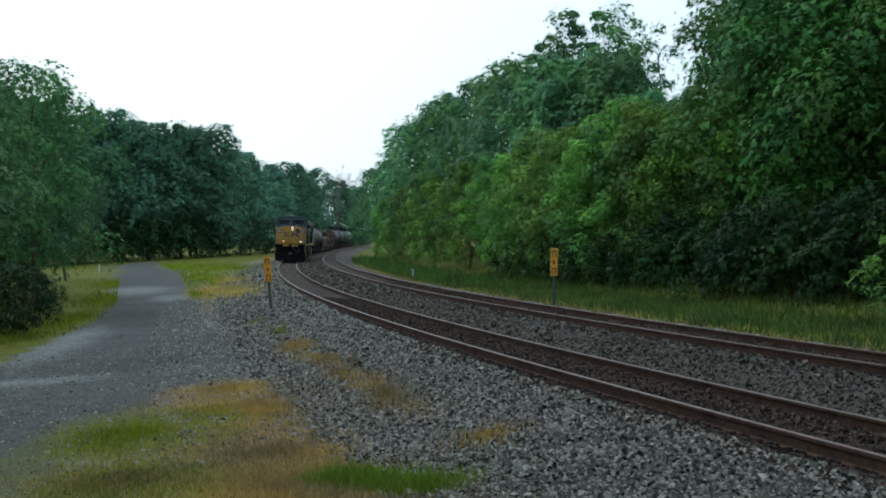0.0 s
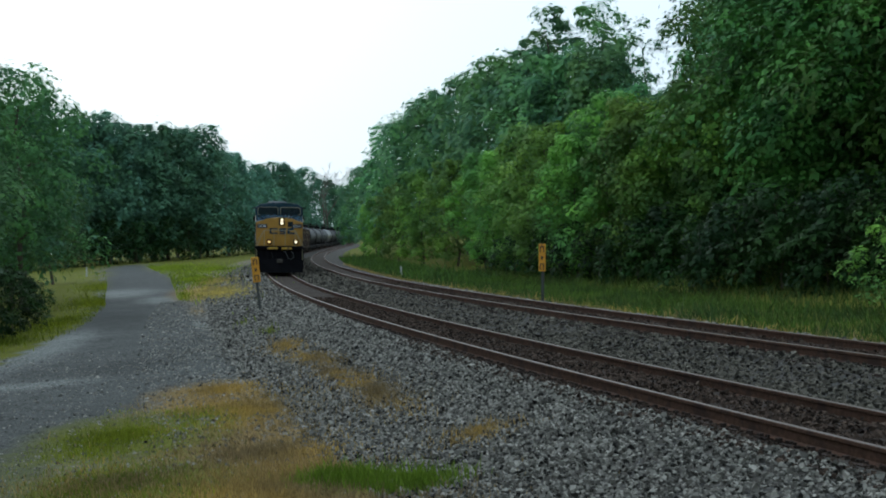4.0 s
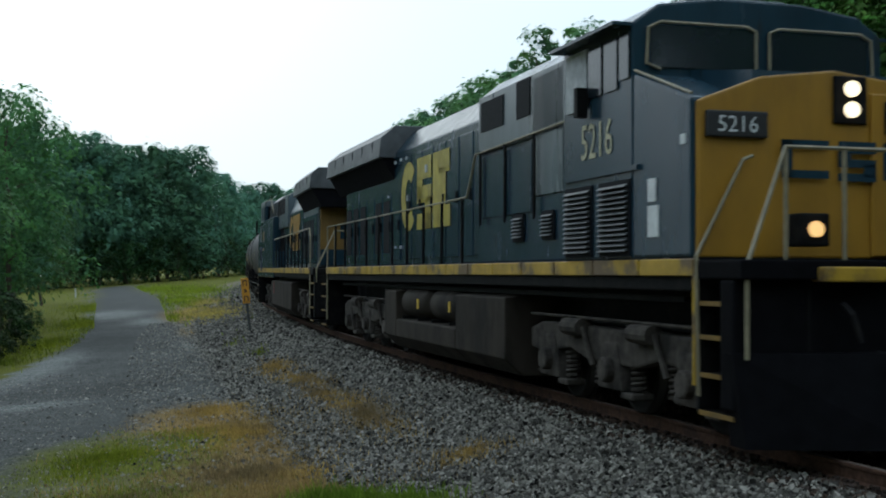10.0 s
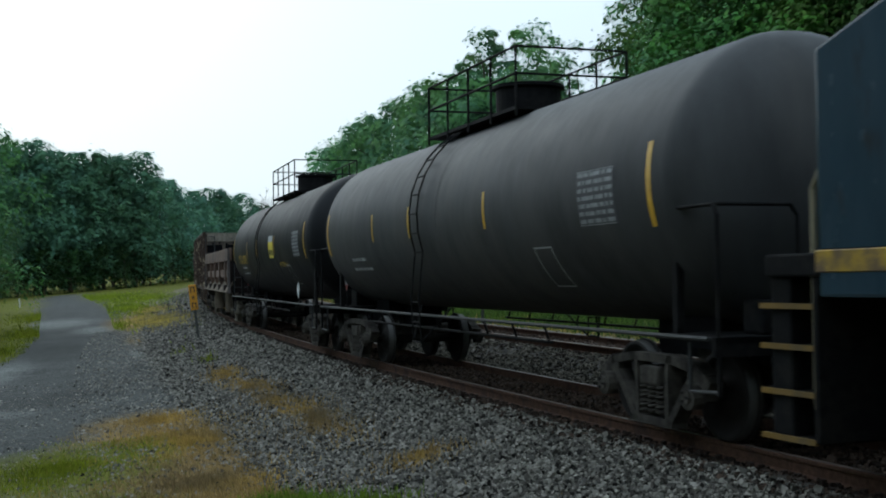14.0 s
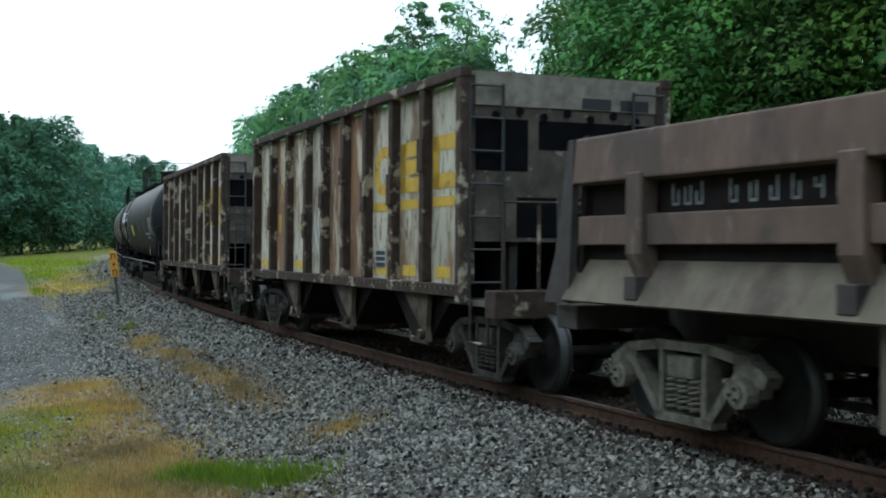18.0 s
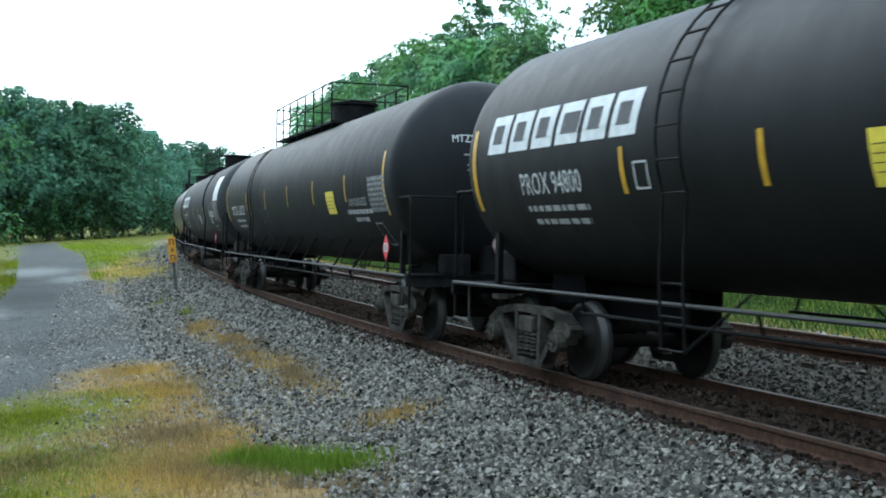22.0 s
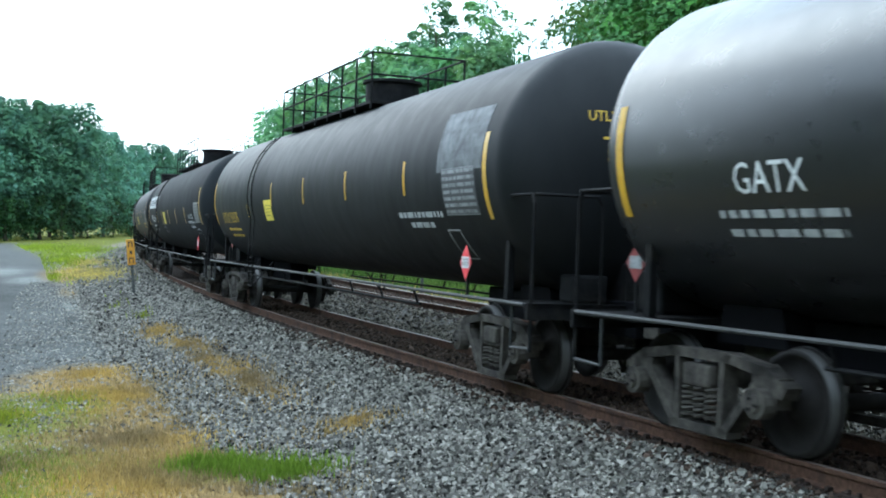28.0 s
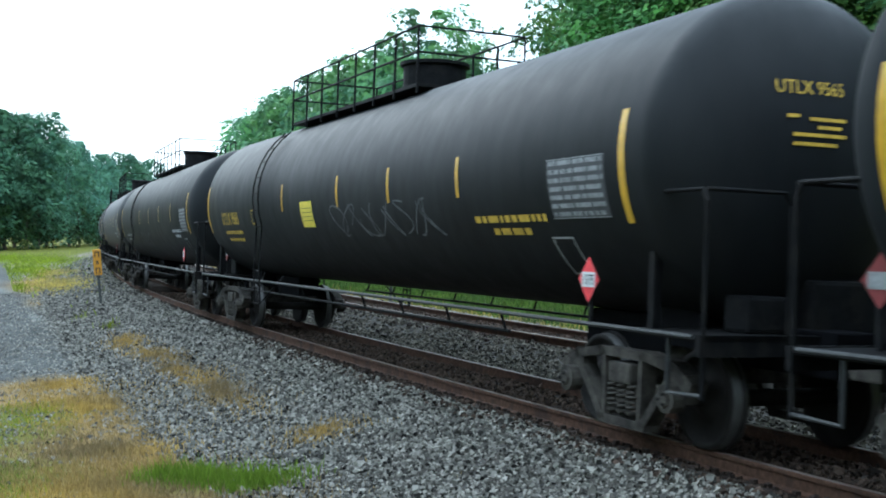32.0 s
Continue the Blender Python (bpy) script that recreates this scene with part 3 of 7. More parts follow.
gravel("loose_gravel", rng.uniform(-12, -3.4, 9000), 9.5 + 22 * rng.random(9000) ** 1.3, 0.032, M_STONE, "fine loose gravel on the worn road")
gravel("loose_gravel", *on_track(14 + 46 * rng.random(7000), -4.4 - 2.2 * rng.random(7000) ** 1.6)[:2], 0.045, M_STONE, "stray stones beside the ballast shoulder")
gravel("loose_gravel", rng.uniform(-5.5, -0.5, 2500), rng.uniform(10.5, 19, 2500), 0.025, M_STONE, "small stones among the sparse grass")
stones("ballast_stones", 4500, 3, 24, -1.4, -0.84, 0.037, M_STONERUST, "rust-stained crushed stones along the rail, darkened for train shade")
stones("ballast_stones", 39000, 3, 19, -4.5, -1.05, 0.039, M_STONE, "loose grey crushed stones of the ballast shoulder", 1.1)
stones("ballast_stones", 19000, 18, 38, -4.5, -1.0, 0.048, M_STONE, "loose grey crushed stones of the ballast shoulder")
stones("ballast_stones", 9000, 37, 75, -4.4, -0.85, 0.068, M_STONE, "loose grey crushed stones of the ballast shoulder")
stones("ballast_stones", 7000, 74, 150, -4.3, -0.85, 0.12, M_STONE, "loose grey crushed stones of the ballast shoulder", 1.3)
stones("ballast_stones", 6000, 51, 150, 0.9, GAP - 0.85, 0.11, M_STONEMID, "grimy grey crushed stones between the two tracks, darkened for train shade", 1.3)
stones("ballast_stones", 15000, 3, 24, 0.9, GAP - 0.85, 0.048, M_STONEMID, "grimy grey crushed stones between the two tracks, darkened for train shade")
stones("ballast_stones", 7000, 23, 52, 0.9, GAP - 0.85, 0.06, M_STONEMID, "grimy grey crushed stones between the two tracks, darkened for train shade")
stones("ballast_stones", 18000, 2, 45, -0.66, 0.66, 0.042, M_STONERUST, "rust-brown crushed stones between the rails, darkened for train shade", 1.3)
stones("ballast_stones", 6000, 2, 60, GAP - 0.66, GAP + 0.66, 0.05, M_STONERUST, "rust-brown crushed stones between the rails, darkened for train shade")
stones("ballast_stones", 5000, 4, 60, GAP + 0.85, GAP + 2.6, 0.065, M_STONE, "loose grey crushed stones beside the farther track")


def box(bm, x0, x1, y0, y1, z0, z1, m=None):
    v = [bm.verts.new(Vector(c) if m is None else m @ Vector(c)) for c in ((x0, y0, z0), (x1, y0, z0), (x1, y1, z0), (x0, y1, z0), (x0, y0, z1), (x1, y0, z1), (x1, y1, z1), (x0, y1, z1))]
    for f in ((3, 2, 1, 0), (4, 5, 6, 7), (0, 1, 5, 4), (1, 2, 6, 5), (2, 3, 7, 6), (3, 0, 4, 7)):
        bm.faces.new([v[i] for i in f])
    return v


SHARED = {}


def piece(name, key, make, mat, parent, place=(0, 0, 0)):
    """One small part of many alike: the meshes are shared."""
    key = (name, key, mat.name)
    if key not in SHARED:
        bm = bmesh.new()
        make(bm)
        bmesh.ops.recalc_face_normals(bm, faces=bm.faces)
        me = bpy.data.meshes.new(name)
        bm.to_mesh(me)
        bm.free()
        me.materials.append(mat)
        SHARED[key] = me
    ob = new(name, SHARED[key])
    ob.parent, ob.location = parent, place
    return ob


def build_track(centre, cant_z, s0, s1):
    track = tagged(new("railway_track"), "rusty railway track on wooden ties in stone ballast", "track", kind="structure")
    # one rail section: foot, web and head; the head's top shows worn steel
    section = ((-0.07, -0.17), (0.07, -0.17), (0.07, -0.155), (0.012, -0.14), (0.012, -0.045), (0.036, -0.035), (0.036, -0.006), (0.027, 0.0), (-0.027, 0.0), (-0.036, -0.006), (-0.036, -0.035), (-0.012, -0.045), (-0.012, -0.14), (-0.07, -0.155))
    s = np.concatenate([np.arange(s0, 0, 4.0), np.arange(0, 90, 1.0), np.arange(90, s1, 5.0)])
    k = len(section)
    for side, lift in ((-0.7525, cant_z), (0.7525, 0.0)):
        rows = []
        for o, h in section:
            x, y, z, _ = on_track(s, centre + side + o)
            rows.append(np.stack([x, y, z + h + lift], 1))
        v = np.stack(rows, 1).reshape(-1, 3)
        i, j = np.arange(len(s) - 1)[:, None] * k, np.arange(k)
        f = np.stack([i + j, i + (j + 1) % k, i + k + (j + 1) % k, i + k + j], -1).reshape(-1, 4)
        rail = soup("rail", v, f, (M_RAIL, M_RAILTOP), track)
        rail.data.polygons.foreach_set("material_index", np.tile((j == 7).astype(np.int32), len(s) - 1))
    tilt = math.degrees(math.atan2(cant_z, 1.505))
    bm = bmesh.new()
    box(bm, -0.115, 0.115, -1.3, 1.3, -0.36, -0.178)
    for y in (-0.7525, 0.7525):
        box(bm, -0.1, 0.1, y - 0.17, y + 0.17, -0.178, -0.16)
        for dx, dy in ((-0.06, -0.1), (0.06, 0.1), (0.06, -0.1), (-0.06, 0.1)):
            box(bm, dx - 0.012, dx + 0.012, y + dy - 0.014, y + dy + 0.02, -0.165, -0.13)
    tie = None
    for n in range(170):
        a = -3 + 0.53 * n
        x, y, z, h = on_track(a, centre)
        m = pose(x, y, z + cant_z / 2, tilt, 0, math.degrees(h) + rng.normal(0, 0.8)) @ pose(0, rng.normal(0, 0.02), rng.normal(0, 0.006))
        if tie is None:
            tie = part("tie", bm, M_TIE, track)
            tie.matrix_basis = m
        else:
            t = new("tie", tie.data)
            t.parent, t.matrix_basis = track, m
    # rail anchors: small dark clips that grip the foot of each rail beside the ties
    for n in range(75):
        a = -1.0 + 0.53 * n
        for side, lift in ((-0.7525, cant_z), (0.7525, 0.0)):
            for off in (-0.17, 0.17):
                x, y, z, h = on_track(a + off, centre + side)
                clip = piece("rail_anchor", "clip", lambda b: (box(b, -0.022, 0.022, -0.105, 0.105, -0.185, -0.168), box(b, -0.025, 0.025, -0.115, -0.065, -0.17, -0.128), box(b, -0.025, 0.025, 0.065, 0.115, -0.17, -0.128)), M_TIE, track)
                clip.matrix_basis = pose(x, y, z + lift, 0, 0, math.degrees(h) + rng.normal(0, 4))
    return track


build_track(0.0, CANT, -300, 560)
build_track(GAP, CANT, -300, 560)

# ---- trees ----
def limb(verts, faces, p0, p1, r0, r1, seg=6):
    """A tapered round stick from p0 to p1."""
    p0, p1 = Vector(p0), Vector(p1)
    q = (p1 - p0).to_track_quat("Z", "Y").to_matrix()
    b = len(verts)
    for p, r in ((p0, r0), (p1, r1)):
        for i in range(seg):
            a = 2 * math.pi * i / seg
            verts.append(tuple(p + q @ Vector((r * math.cos(a), r * math.sin(a), 0))))
    for i in range(seg):
        j = (i + 1) % seg
        faces.append((b + i, b + j, b + seg + j, b + seg + i))


def leaves(centres, out, size, gen, droop=0.3):
    """A sprig of three pointed blades at each centre, fanned round its stem and turned outwards and up to the light."""
    n = len(centres)
    face = out * 0.8 + np.array([0, 0, 0.6]) + gen.normal(0, 0.22, (n, 3))
    face /= np.linalg.norm(face, axis=1)[:, None] + 1e-9
    a = gen.uniform(0, 2 * np.pi, n)
    flat = np.stack([np.cos(a), np.sin(a), gen.normal(-droop, 0.3, n)], 1)
    side = np.cross(flat, face)
    side /= np.linalg.norm(side, axis=1)[:, None] + 1e-9
    along = np.cross(face, side)
    r = size * gen.lognormal(0, 0.3, n)[:, None]
    rows = [centres - along * r * 0.5]
    for k in (-1.0, 0.0, 1.0):
        t = k * 1.15 + gen.normal(0, 0.2, (n, 1))
        way, wide = along * np.cos(t) + side * np.sin(t), side * np.cos(t) - along * np.sin(t)
        tip = centres + way * r * 1.15 - face * r * gen.uniform(0.0, 0.5, (n, 1))
        rows += [centres + way * r * 0.3 + wide * r * 0.42 + face * r * 0.08, tip]
    v = np.stack(rows, 1)
    f = np.array([(0, 1, 2), (0, 3, 4), (0, 5, 6)])[None] + 7 * np.arange(n)[:, None, None]
    return v.reshape(-1, 3), f.reshape(-1, 3)


def crown_points(gen, height, width, base, lobes, count, airy=0.0):
    """Places of sprigs: on the outer shells of many rounded clumps that hang about a crown, thick above and thin below each clump."""
    tall = height - base
    out, way = [], []
    per = max(4, count // (3 * lobes))
    for i in range(lobes):
        t = (i + gen.random()) / lobes
        z = base + tall * (0.06 + 0.86 * t)
        swell = math.sin(math.pi * min(1, 0.2 + 0.74 * t)) ** 0.7
        a = i * 2.4 + gen.normal(0, 0.5)
        off = width * 0.5 * swell * (gen.uniform(0.5, 1.0) if i % 4 else gen.uniform(0.0, 0.3))
        r = width * (1 if i % 4 else 1.5) * gen.uniform(0.09, 0.19) * (0.55 + 0.55 * swell)
        c = np.array([off * math.cos(a), off * math.sin(a), z])
        lean = np.array([math.cos(a) * 0.55, math.sin(a) * 0.55, 0.75])
        d = gen.normal(0, 1, (per * 3, 3))
        d /= np.linalg.norm(d, axis=1)[:, None]
        d = d[gen.random(len(d)) < 0.12 + 0.88 * np.clip(d @ lean + 0.15, 0, 1)][:per]
        wave = 1 + 0.22 * np.sin(d[:, 0] * 5 + i) * np.sin(d[:, 1] * 5 + 2 * i) + 0.12 * np.sin(d[:, 2] * 9 + i)
        pts = c + d * r * (wave * gen.uniform(0.8, 1.06, len(d)))[:, None] * (1, 1, 0.78) + gen.normal(0, r * airy * 2.5, (len(d), 3))
        out.append(pts)
        way.append(d)
    p = np.concatenate(out)
    p[:, 2] = np.maximum(p[:, 2], 0.1)
    return p, np.concatenate(way)


def make_tree(seed, height, width, base, lobes, count, size, leaf, label, trunk=0.16, airy=0.0, droop=0.3, kind_name="tree"):
    gen = np.random.default_rng(seed)
    tree = tagged(new(kind_name), label, kind_name.replace("_", " "))
    verts, faces = [], []
    p, r = Vector((0, 0, -0.3)), trunk
    for k in range(1, 7):
        q = Vector((gen.normal(0, 0.03) * height * 0.4, gen.normal(0, 0.03) * height * 0.4, height * 0.84 * k / 6))
        limb(verts, faces, p, q, r, r * 0.8, 8)
        if k > 1:
            for _ in range(3):
                a = gen.uniform(0, 6.28)
                reach = width * gen.uniform(0.15, 0.3)
                tip = q + Vector((reach * math.cos(a), reach * math.sin(a), reach * gen.uniform(0.35, 0.9)))
                limb(verts, faces, q, tip, r * 0.45, r * 0.1, 5)
        p, r = q, r * 0.8
    soup("trunk", verts, faces, M_BARK, tree, smooth=True)
    places, way = crown_points(gen, height, width, base, lobes, count, airy)
    v, f = leaves(places, way, size, gen, droop)
    crown = soup("crown", v, f, leaf, tree, smooth=True)
    soft_way = way * 0.8 + np.array([0, 0, 0.3]) + gen.normal(0, 0.08, way.shape)
    soft_way /= np.linalg.norm(soft_way, axis=1)[:, None]
    crown.data.normals_split_custom_set_from_vertices(np.repeat(soft_way, 7, axis=0))
    return tree


def scatter_trees(protos, places, group):
    """Copies of the trees at places of x, y, scale and, where wanted, a stretch upwards."""
    used = set()
    for n, (x, y, k) in enumerate(places):
        p = protos[n % len(protos)]
        s, d = off_track([x], [y])
        z = float(land([x], [y], d)[0]) - 0.05
        m = pose(x, y, z, rng.normal(0, 1.5), rng.normal(0, 1.5), rng.uniform(0, 360))
        if id(p) in used:
            t = copy_thing(p, m)
        else:
            used.add(id(p))
            t = p
            t.matrix_basis = m
        t.scale = (k * rng.uniform(0.92, 1.08), k * rng.uniform(0.92, 1.08), k)
        t["group"] = group


def polar(az, dist):
    return dist * math.sin(radians(az)), dist * math.cos(radians(az))


FRONT = [make_tree(10 + i, 9.0, 4.8, 0.2, 60, 30000, 0.105, L_FRONT, "leafy green young tree at the wood's edge", 0.1, airy=0.05) for i in range(4)]
DEEP = [make_tree(30 + i, 15.0, 8.5, 1.5, 70, 19000, 0.22, L_DEEP, "tall dark-green broadleaf tree in the wood", 0.22, airy=0.05) for i in range(4)]
TALL = [make_tree(50 + i, 18.0, 6.4, 4.0, 42, 14000, 0.17, L_DEEP, "tall thin-crowned tree standing above the wood", 0.2, airy=0.05) for i in range(2)]
BIG = [make_tree(40 + i, 14.5, 11.0, 1.0, 64, 56000, 0.135, L_BIG, "broad dark-green tree overhanging the verge", 0.26, airy=0.05) for i in range(3)]
SHRUB = [make_tree(95 + i, 3.6, 4.0, 0.0, 26, 4500, 0.115, L_SHADE, "leafy bush at the wood's foot, coloured as if in shade", 0.05, kind_name="bush") for i in range(2)]
LEFT = [make_tree(60 + i, 10.0, 6.5, 1.2, 60, 26000, 0.12, L_LEFT, "grey-green feathery tree beside the road", 0.15, airy=0.07) for i in range(3)]
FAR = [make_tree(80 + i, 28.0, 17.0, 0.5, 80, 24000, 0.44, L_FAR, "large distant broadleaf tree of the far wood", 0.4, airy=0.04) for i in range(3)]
BACK = [make_tree(70 + i, 15.0, 9.0, 0.5, 40, 5000, 0.6, L_DEEP, "tall broadleaf tree added out of view to block sky light", 0.24) for i in range(2)]
BUSH = [make_tree(90 + i, 2.6, 3.0, 0.0, 24, 9000, 0.07, L_SHADE, "dense low roadside bush", 0.04, airy=0.05, kind_name="bush") for i in range(2)]
SPARSE = [make_tree(55, 16.0, 5.0, 7.0, 16, 2800, 0.16, L_DEEP, "thin half-bare tree standing above the wood", 0.15, airy=0.09)]

# the wood's edge to the right, by bearing and distance: young light trees first, big dark overhanging trees farther right
edge_rows = []
for az, dist, k in ((-2.6, 135, 0.85), (-1.6, 118, 0.9), (-0.4, 100, 0.95), (1.2, 90, 0.95), (2.6, 80, 0.92), (3.6, 72, 0.85), (4.6, 70, 1.0), (5.8, 63, 0.95), (7.0, 58, 0.82), (8.4, 57, 1.02), (9.8, 55, 0.95), (11.2, 54, 0.86), (12.6, 53, 0.98), (14.2, 52, 0.95), (15.6, 51, 1.0)):
    edge_rows.append((*polar(az, dist), k))
scatter_trees(FRONT, edge_rows, "young trees at the wood's edge")
big_rows = []
for az, dist, k in ((17.6, 54, 1.0), (19.2, 50, 1.0), (20.8, 49, 1.05), (22.2, 48, 1.0), (24.6, 47, 1.05), (27.4, 46, 1.05), (30.6, 45, 1.0)):
    big_rows.append((*polar(az, dist), k))
scatter_trees(BIG, big_rows, "broad dark trees at the wood's edge")
# shade-coloured bushes fill the dark gap under the wood's crowns
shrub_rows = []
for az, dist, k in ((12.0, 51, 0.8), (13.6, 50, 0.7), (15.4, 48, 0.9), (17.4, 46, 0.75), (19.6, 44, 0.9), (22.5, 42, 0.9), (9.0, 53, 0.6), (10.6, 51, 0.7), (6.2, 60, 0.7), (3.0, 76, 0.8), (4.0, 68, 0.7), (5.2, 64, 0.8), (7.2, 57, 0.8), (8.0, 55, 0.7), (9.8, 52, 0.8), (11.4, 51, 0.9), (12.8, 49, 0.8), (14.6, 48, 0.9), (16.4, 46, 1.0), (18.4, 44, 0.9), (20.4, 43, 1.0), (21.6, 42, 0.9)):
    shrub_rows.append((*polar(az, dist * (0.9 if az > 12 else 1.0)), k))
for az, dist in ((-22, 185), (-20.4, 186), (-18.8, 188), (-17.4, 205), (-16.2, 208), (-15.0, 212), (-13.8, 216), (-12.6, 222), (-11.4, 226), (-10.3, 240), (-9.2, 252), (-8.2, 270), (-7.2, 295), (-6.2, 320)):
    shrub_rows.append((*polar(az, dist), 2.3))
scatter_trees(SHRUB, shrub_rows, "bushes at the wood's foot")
deep_rows = []
for az, dist, k in ((-3.2, 190, 0.95), (-2.4, 165, 0.95), (-1.4, 150, 1.15), (-0.4, 132, 1.17), (0.7, 120, 1.14), (1.8, 110, 1.14), (2.9, 100, 1.08), (4.2, 92, 1.08), (5.6, 84, 1.0), (7.0, 80, 0.95), (8.6, 78, 0.92), (10.2, 74, 0.70), (11.6, 72, 0.66), (15.6, 68, 1.1), (17.0, 66, 1.15), (18.0, 64, 1.2), (20.5, 62, 1.2), (23, 60, 1.2), (18.0, 80, 1.3), (11.6, 92, 0.72), (9, 96, 0.95), (6, 104, 1.1), (21, 88, 1.4)):
    deep_rows.append((*polar(az, dist), k))
scatter_trees(DEEP, deep_rows, "tall trees of the wood")
# unseen woods added behind the eye and along the tracks, to darken reflections
back_rows = []
for az, dist, k in ((34, 44, 1.15), (38, 42, 1.15), (43, 40, 1), (-37, 30, 0.97), (-48, 27, 1.03), (-60, 26, 0.97), (-72, 27, 1.09), (-84, 26, 1.03), (-97, 27, 1.09), (-110, 26, 1.03), (-123, 28, 1.09), (-136, 27, 1.09), (-150, 28, 1.09), (-164, 30, 1.16), (-178, 32, 1.22), (48, 38, 1.3), (55, 36, 1.3), (63, 34, 1.3), (72, 32, 1.3), (82, 32, 1.3), (92, 33, 1.3), (103, 36, 1.22), (114, 42, 1.22), (122, 31, 1.4), (131, 29, 1.4), (141, 28, 1.4), (152, 28, 1.4), (163, 29, 1.4), (173, 30, 1.4)):
    back_rows.append((*polar(az, dist), k))
scatter_trees(BACK, back_rows, "tall trees of the wood")
scatter_trees(TALL, [(*polar(5.2, 92), 0.96), (*polar(6.3, 90), 1.06), (*polar(8.2, 88), 1.04), (*polar(9.4, 92), 0.9), (*polar(3.3, 104), 0.95), (*polar(0.2, 128), 0.95), (*polar(-0.9, 140), 0.95), (*polar(15.0, 80), 1.15)], "tall thin trees above the wood")
scatter_trees(SPARSE, [(*polar(10.8, 84), 1.0)], "tall thin trees above the wood")
scatter_trees(LEFT, [(*polar(-18.9, 61), 1.22), (*polar(-22.8, 52), 1.1), (*polar(-23.6, 46), 1.0), (*polar(-19.4, 76), 1.1), (*polar(-20.6, 70), 1.25), (*polar(-24, 50), 1.2), (*polar(-18.8, 92), 1.2), (*polar(-17.6, 108), 0.9)], "trees beside the road")
scatter_trees([make_tree(99, 2.9, 2.6, 0.0, 18, 6000, 0.06, L_FRONT, "fresh green bush at the verge", 0.04, kind_name="bush")], [(*polar(21.3, 33), 0.9)], "")
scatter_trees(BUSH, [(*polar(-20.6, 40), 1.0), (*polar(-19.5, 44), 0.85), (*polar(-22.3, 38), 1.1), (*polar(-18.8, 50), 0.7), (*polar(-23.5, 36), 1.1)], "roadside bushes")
# the far wood, its haze carried by the leaf colour
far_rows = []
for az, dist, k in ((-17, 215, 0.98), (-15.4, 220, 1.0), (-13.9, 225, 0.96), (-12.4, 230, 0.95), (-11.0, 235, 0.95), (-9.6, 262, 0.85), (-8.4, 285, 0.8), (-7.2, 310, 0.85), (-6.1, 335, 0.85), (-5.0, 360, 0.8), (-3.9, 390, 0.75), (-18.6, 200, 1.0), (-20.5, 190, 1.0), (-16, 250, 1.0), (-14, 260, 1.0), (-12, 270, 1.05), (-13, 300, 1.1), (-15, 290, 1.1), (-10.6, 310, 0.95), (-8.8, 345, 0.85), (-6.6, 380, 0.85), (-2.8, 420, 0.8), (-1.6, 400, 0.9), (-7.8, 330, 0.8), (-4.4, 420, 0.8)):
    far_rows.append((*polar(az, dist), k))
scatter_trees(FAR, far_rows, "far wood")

# ---- grass ----
def blades(name, places, height, width, mat, label, lean=0.35):
    """Many single blades of grass at places x, y, each a bent spike."""
    x, y = places
    left, rite = road_edges(y)
    keep = (x < left + 0.3) | (x > rite - 0.4) | (y > 190)
    x, y = x[keep], y[keep]
    n = len(x)
    s, d = off_track(x, y)
    bedded = (d > -4.4) & (d < GAP + 2.7)
    z = np.where(bedded, np.interp(s, LS, LZ) + bed(d), land(x, y, d)) - 0.02
    a, b = rng.uniform(0, 2 * np.pi, n), rng.uniform(0, 2 * np.pi, n)
    h = height * rng.lognormal(-0.1, 0.4, n)
    w = width * rng.uniform(0.6, 1.3, n)
    bend = h * lean * rng.uniform(0.2, 1.5, n)
    base = np.stack([x, y, z], 1)
    side = np.stack([np.cos(a), np.sin(a), 0 * a], 1) * w[:, None]
    mid = base + np.stack([np.cos(b) * bend * 0.35, np.sin(b) * bend * 0.35, h * 0.6], 1)
    tip = base + np.stack([np.cos(b) * bend, np.sin(b) * bend, h], 1)
    v = np.stack([base - side, base + side, mid + side * 0.7, tip, mid - side * 0.7], 1).reshape(-1, 3)
    ob = soup(name, v, np.arange(5 * n).reshape(n, 5), mat)
    return tagged(ob, label, "grass", kind="stuff")


def in_ellipses(n, rows):
    """Random places in ellipses of x, y, rx, ry, turn, thinning towards their rims."""
    area = np.array([r[2] * r[3] for r in rows])
    pick = rng.choice(len(rows), n, p=area / area.sum())
    e = np.array(rows)[pick]
    r, a = np.abs(rng.normal(0, 0.55, n)), rng.uniform(0, 2 * np.pi, n)
    u, v = e[:, 2] * r * np.cos(a), e[:, 3] * r * np.sin(a)
    t = np.radians(e[:, 4])
    return e[:, 0] + u * np.cos(t) - v * np.sin(t), e[:, 1] + u * np.sin(t) + v * np.cos(t)


def by_track(n, s0, s1, d0, d1, power=1.0):
    s = s0 + (s1 - s0) * rng.random(n) ** power
    x, y, _, _ = on_track(s, rng.uniform(d0, d1, n))
    return x, y


blades("short_grass", in_ellipses(26000, [(-4.4, 16.9, 1.3, 2.3, 8), (-3.6, 18.0, 0.7, 1.4, 0), (-3.6, 13.4, 1.3, 1.4, 20), (-3.6, 11.6, 1.5, 1.2, 0)]), 0.05, 0.006, L_GRASS, "short patchy green grass on bare earth")
blades("dry_grass", in_ellipses(40000, [(-3.0, 18.5, 1.6, 4.0, 8), (-2.2, 15.0, 1.4, 2.0, 20), (-4.0, 21.5, 1.0, 1.6, 0), (-1.6, 12.2, 1.8, 1.4, 0), (-1.9, 12.8, 1.4, 2.4, 25), (-1.4, 13.6, 1.2, 0.7, 0), (-0.2, 11.6, 0.9, 0.7, 0), (-3.6, 13.4, 2.0, 1.4, 10)]), 0.06, 0.006, L_DRY, "dry tan grass over gravelly earth")
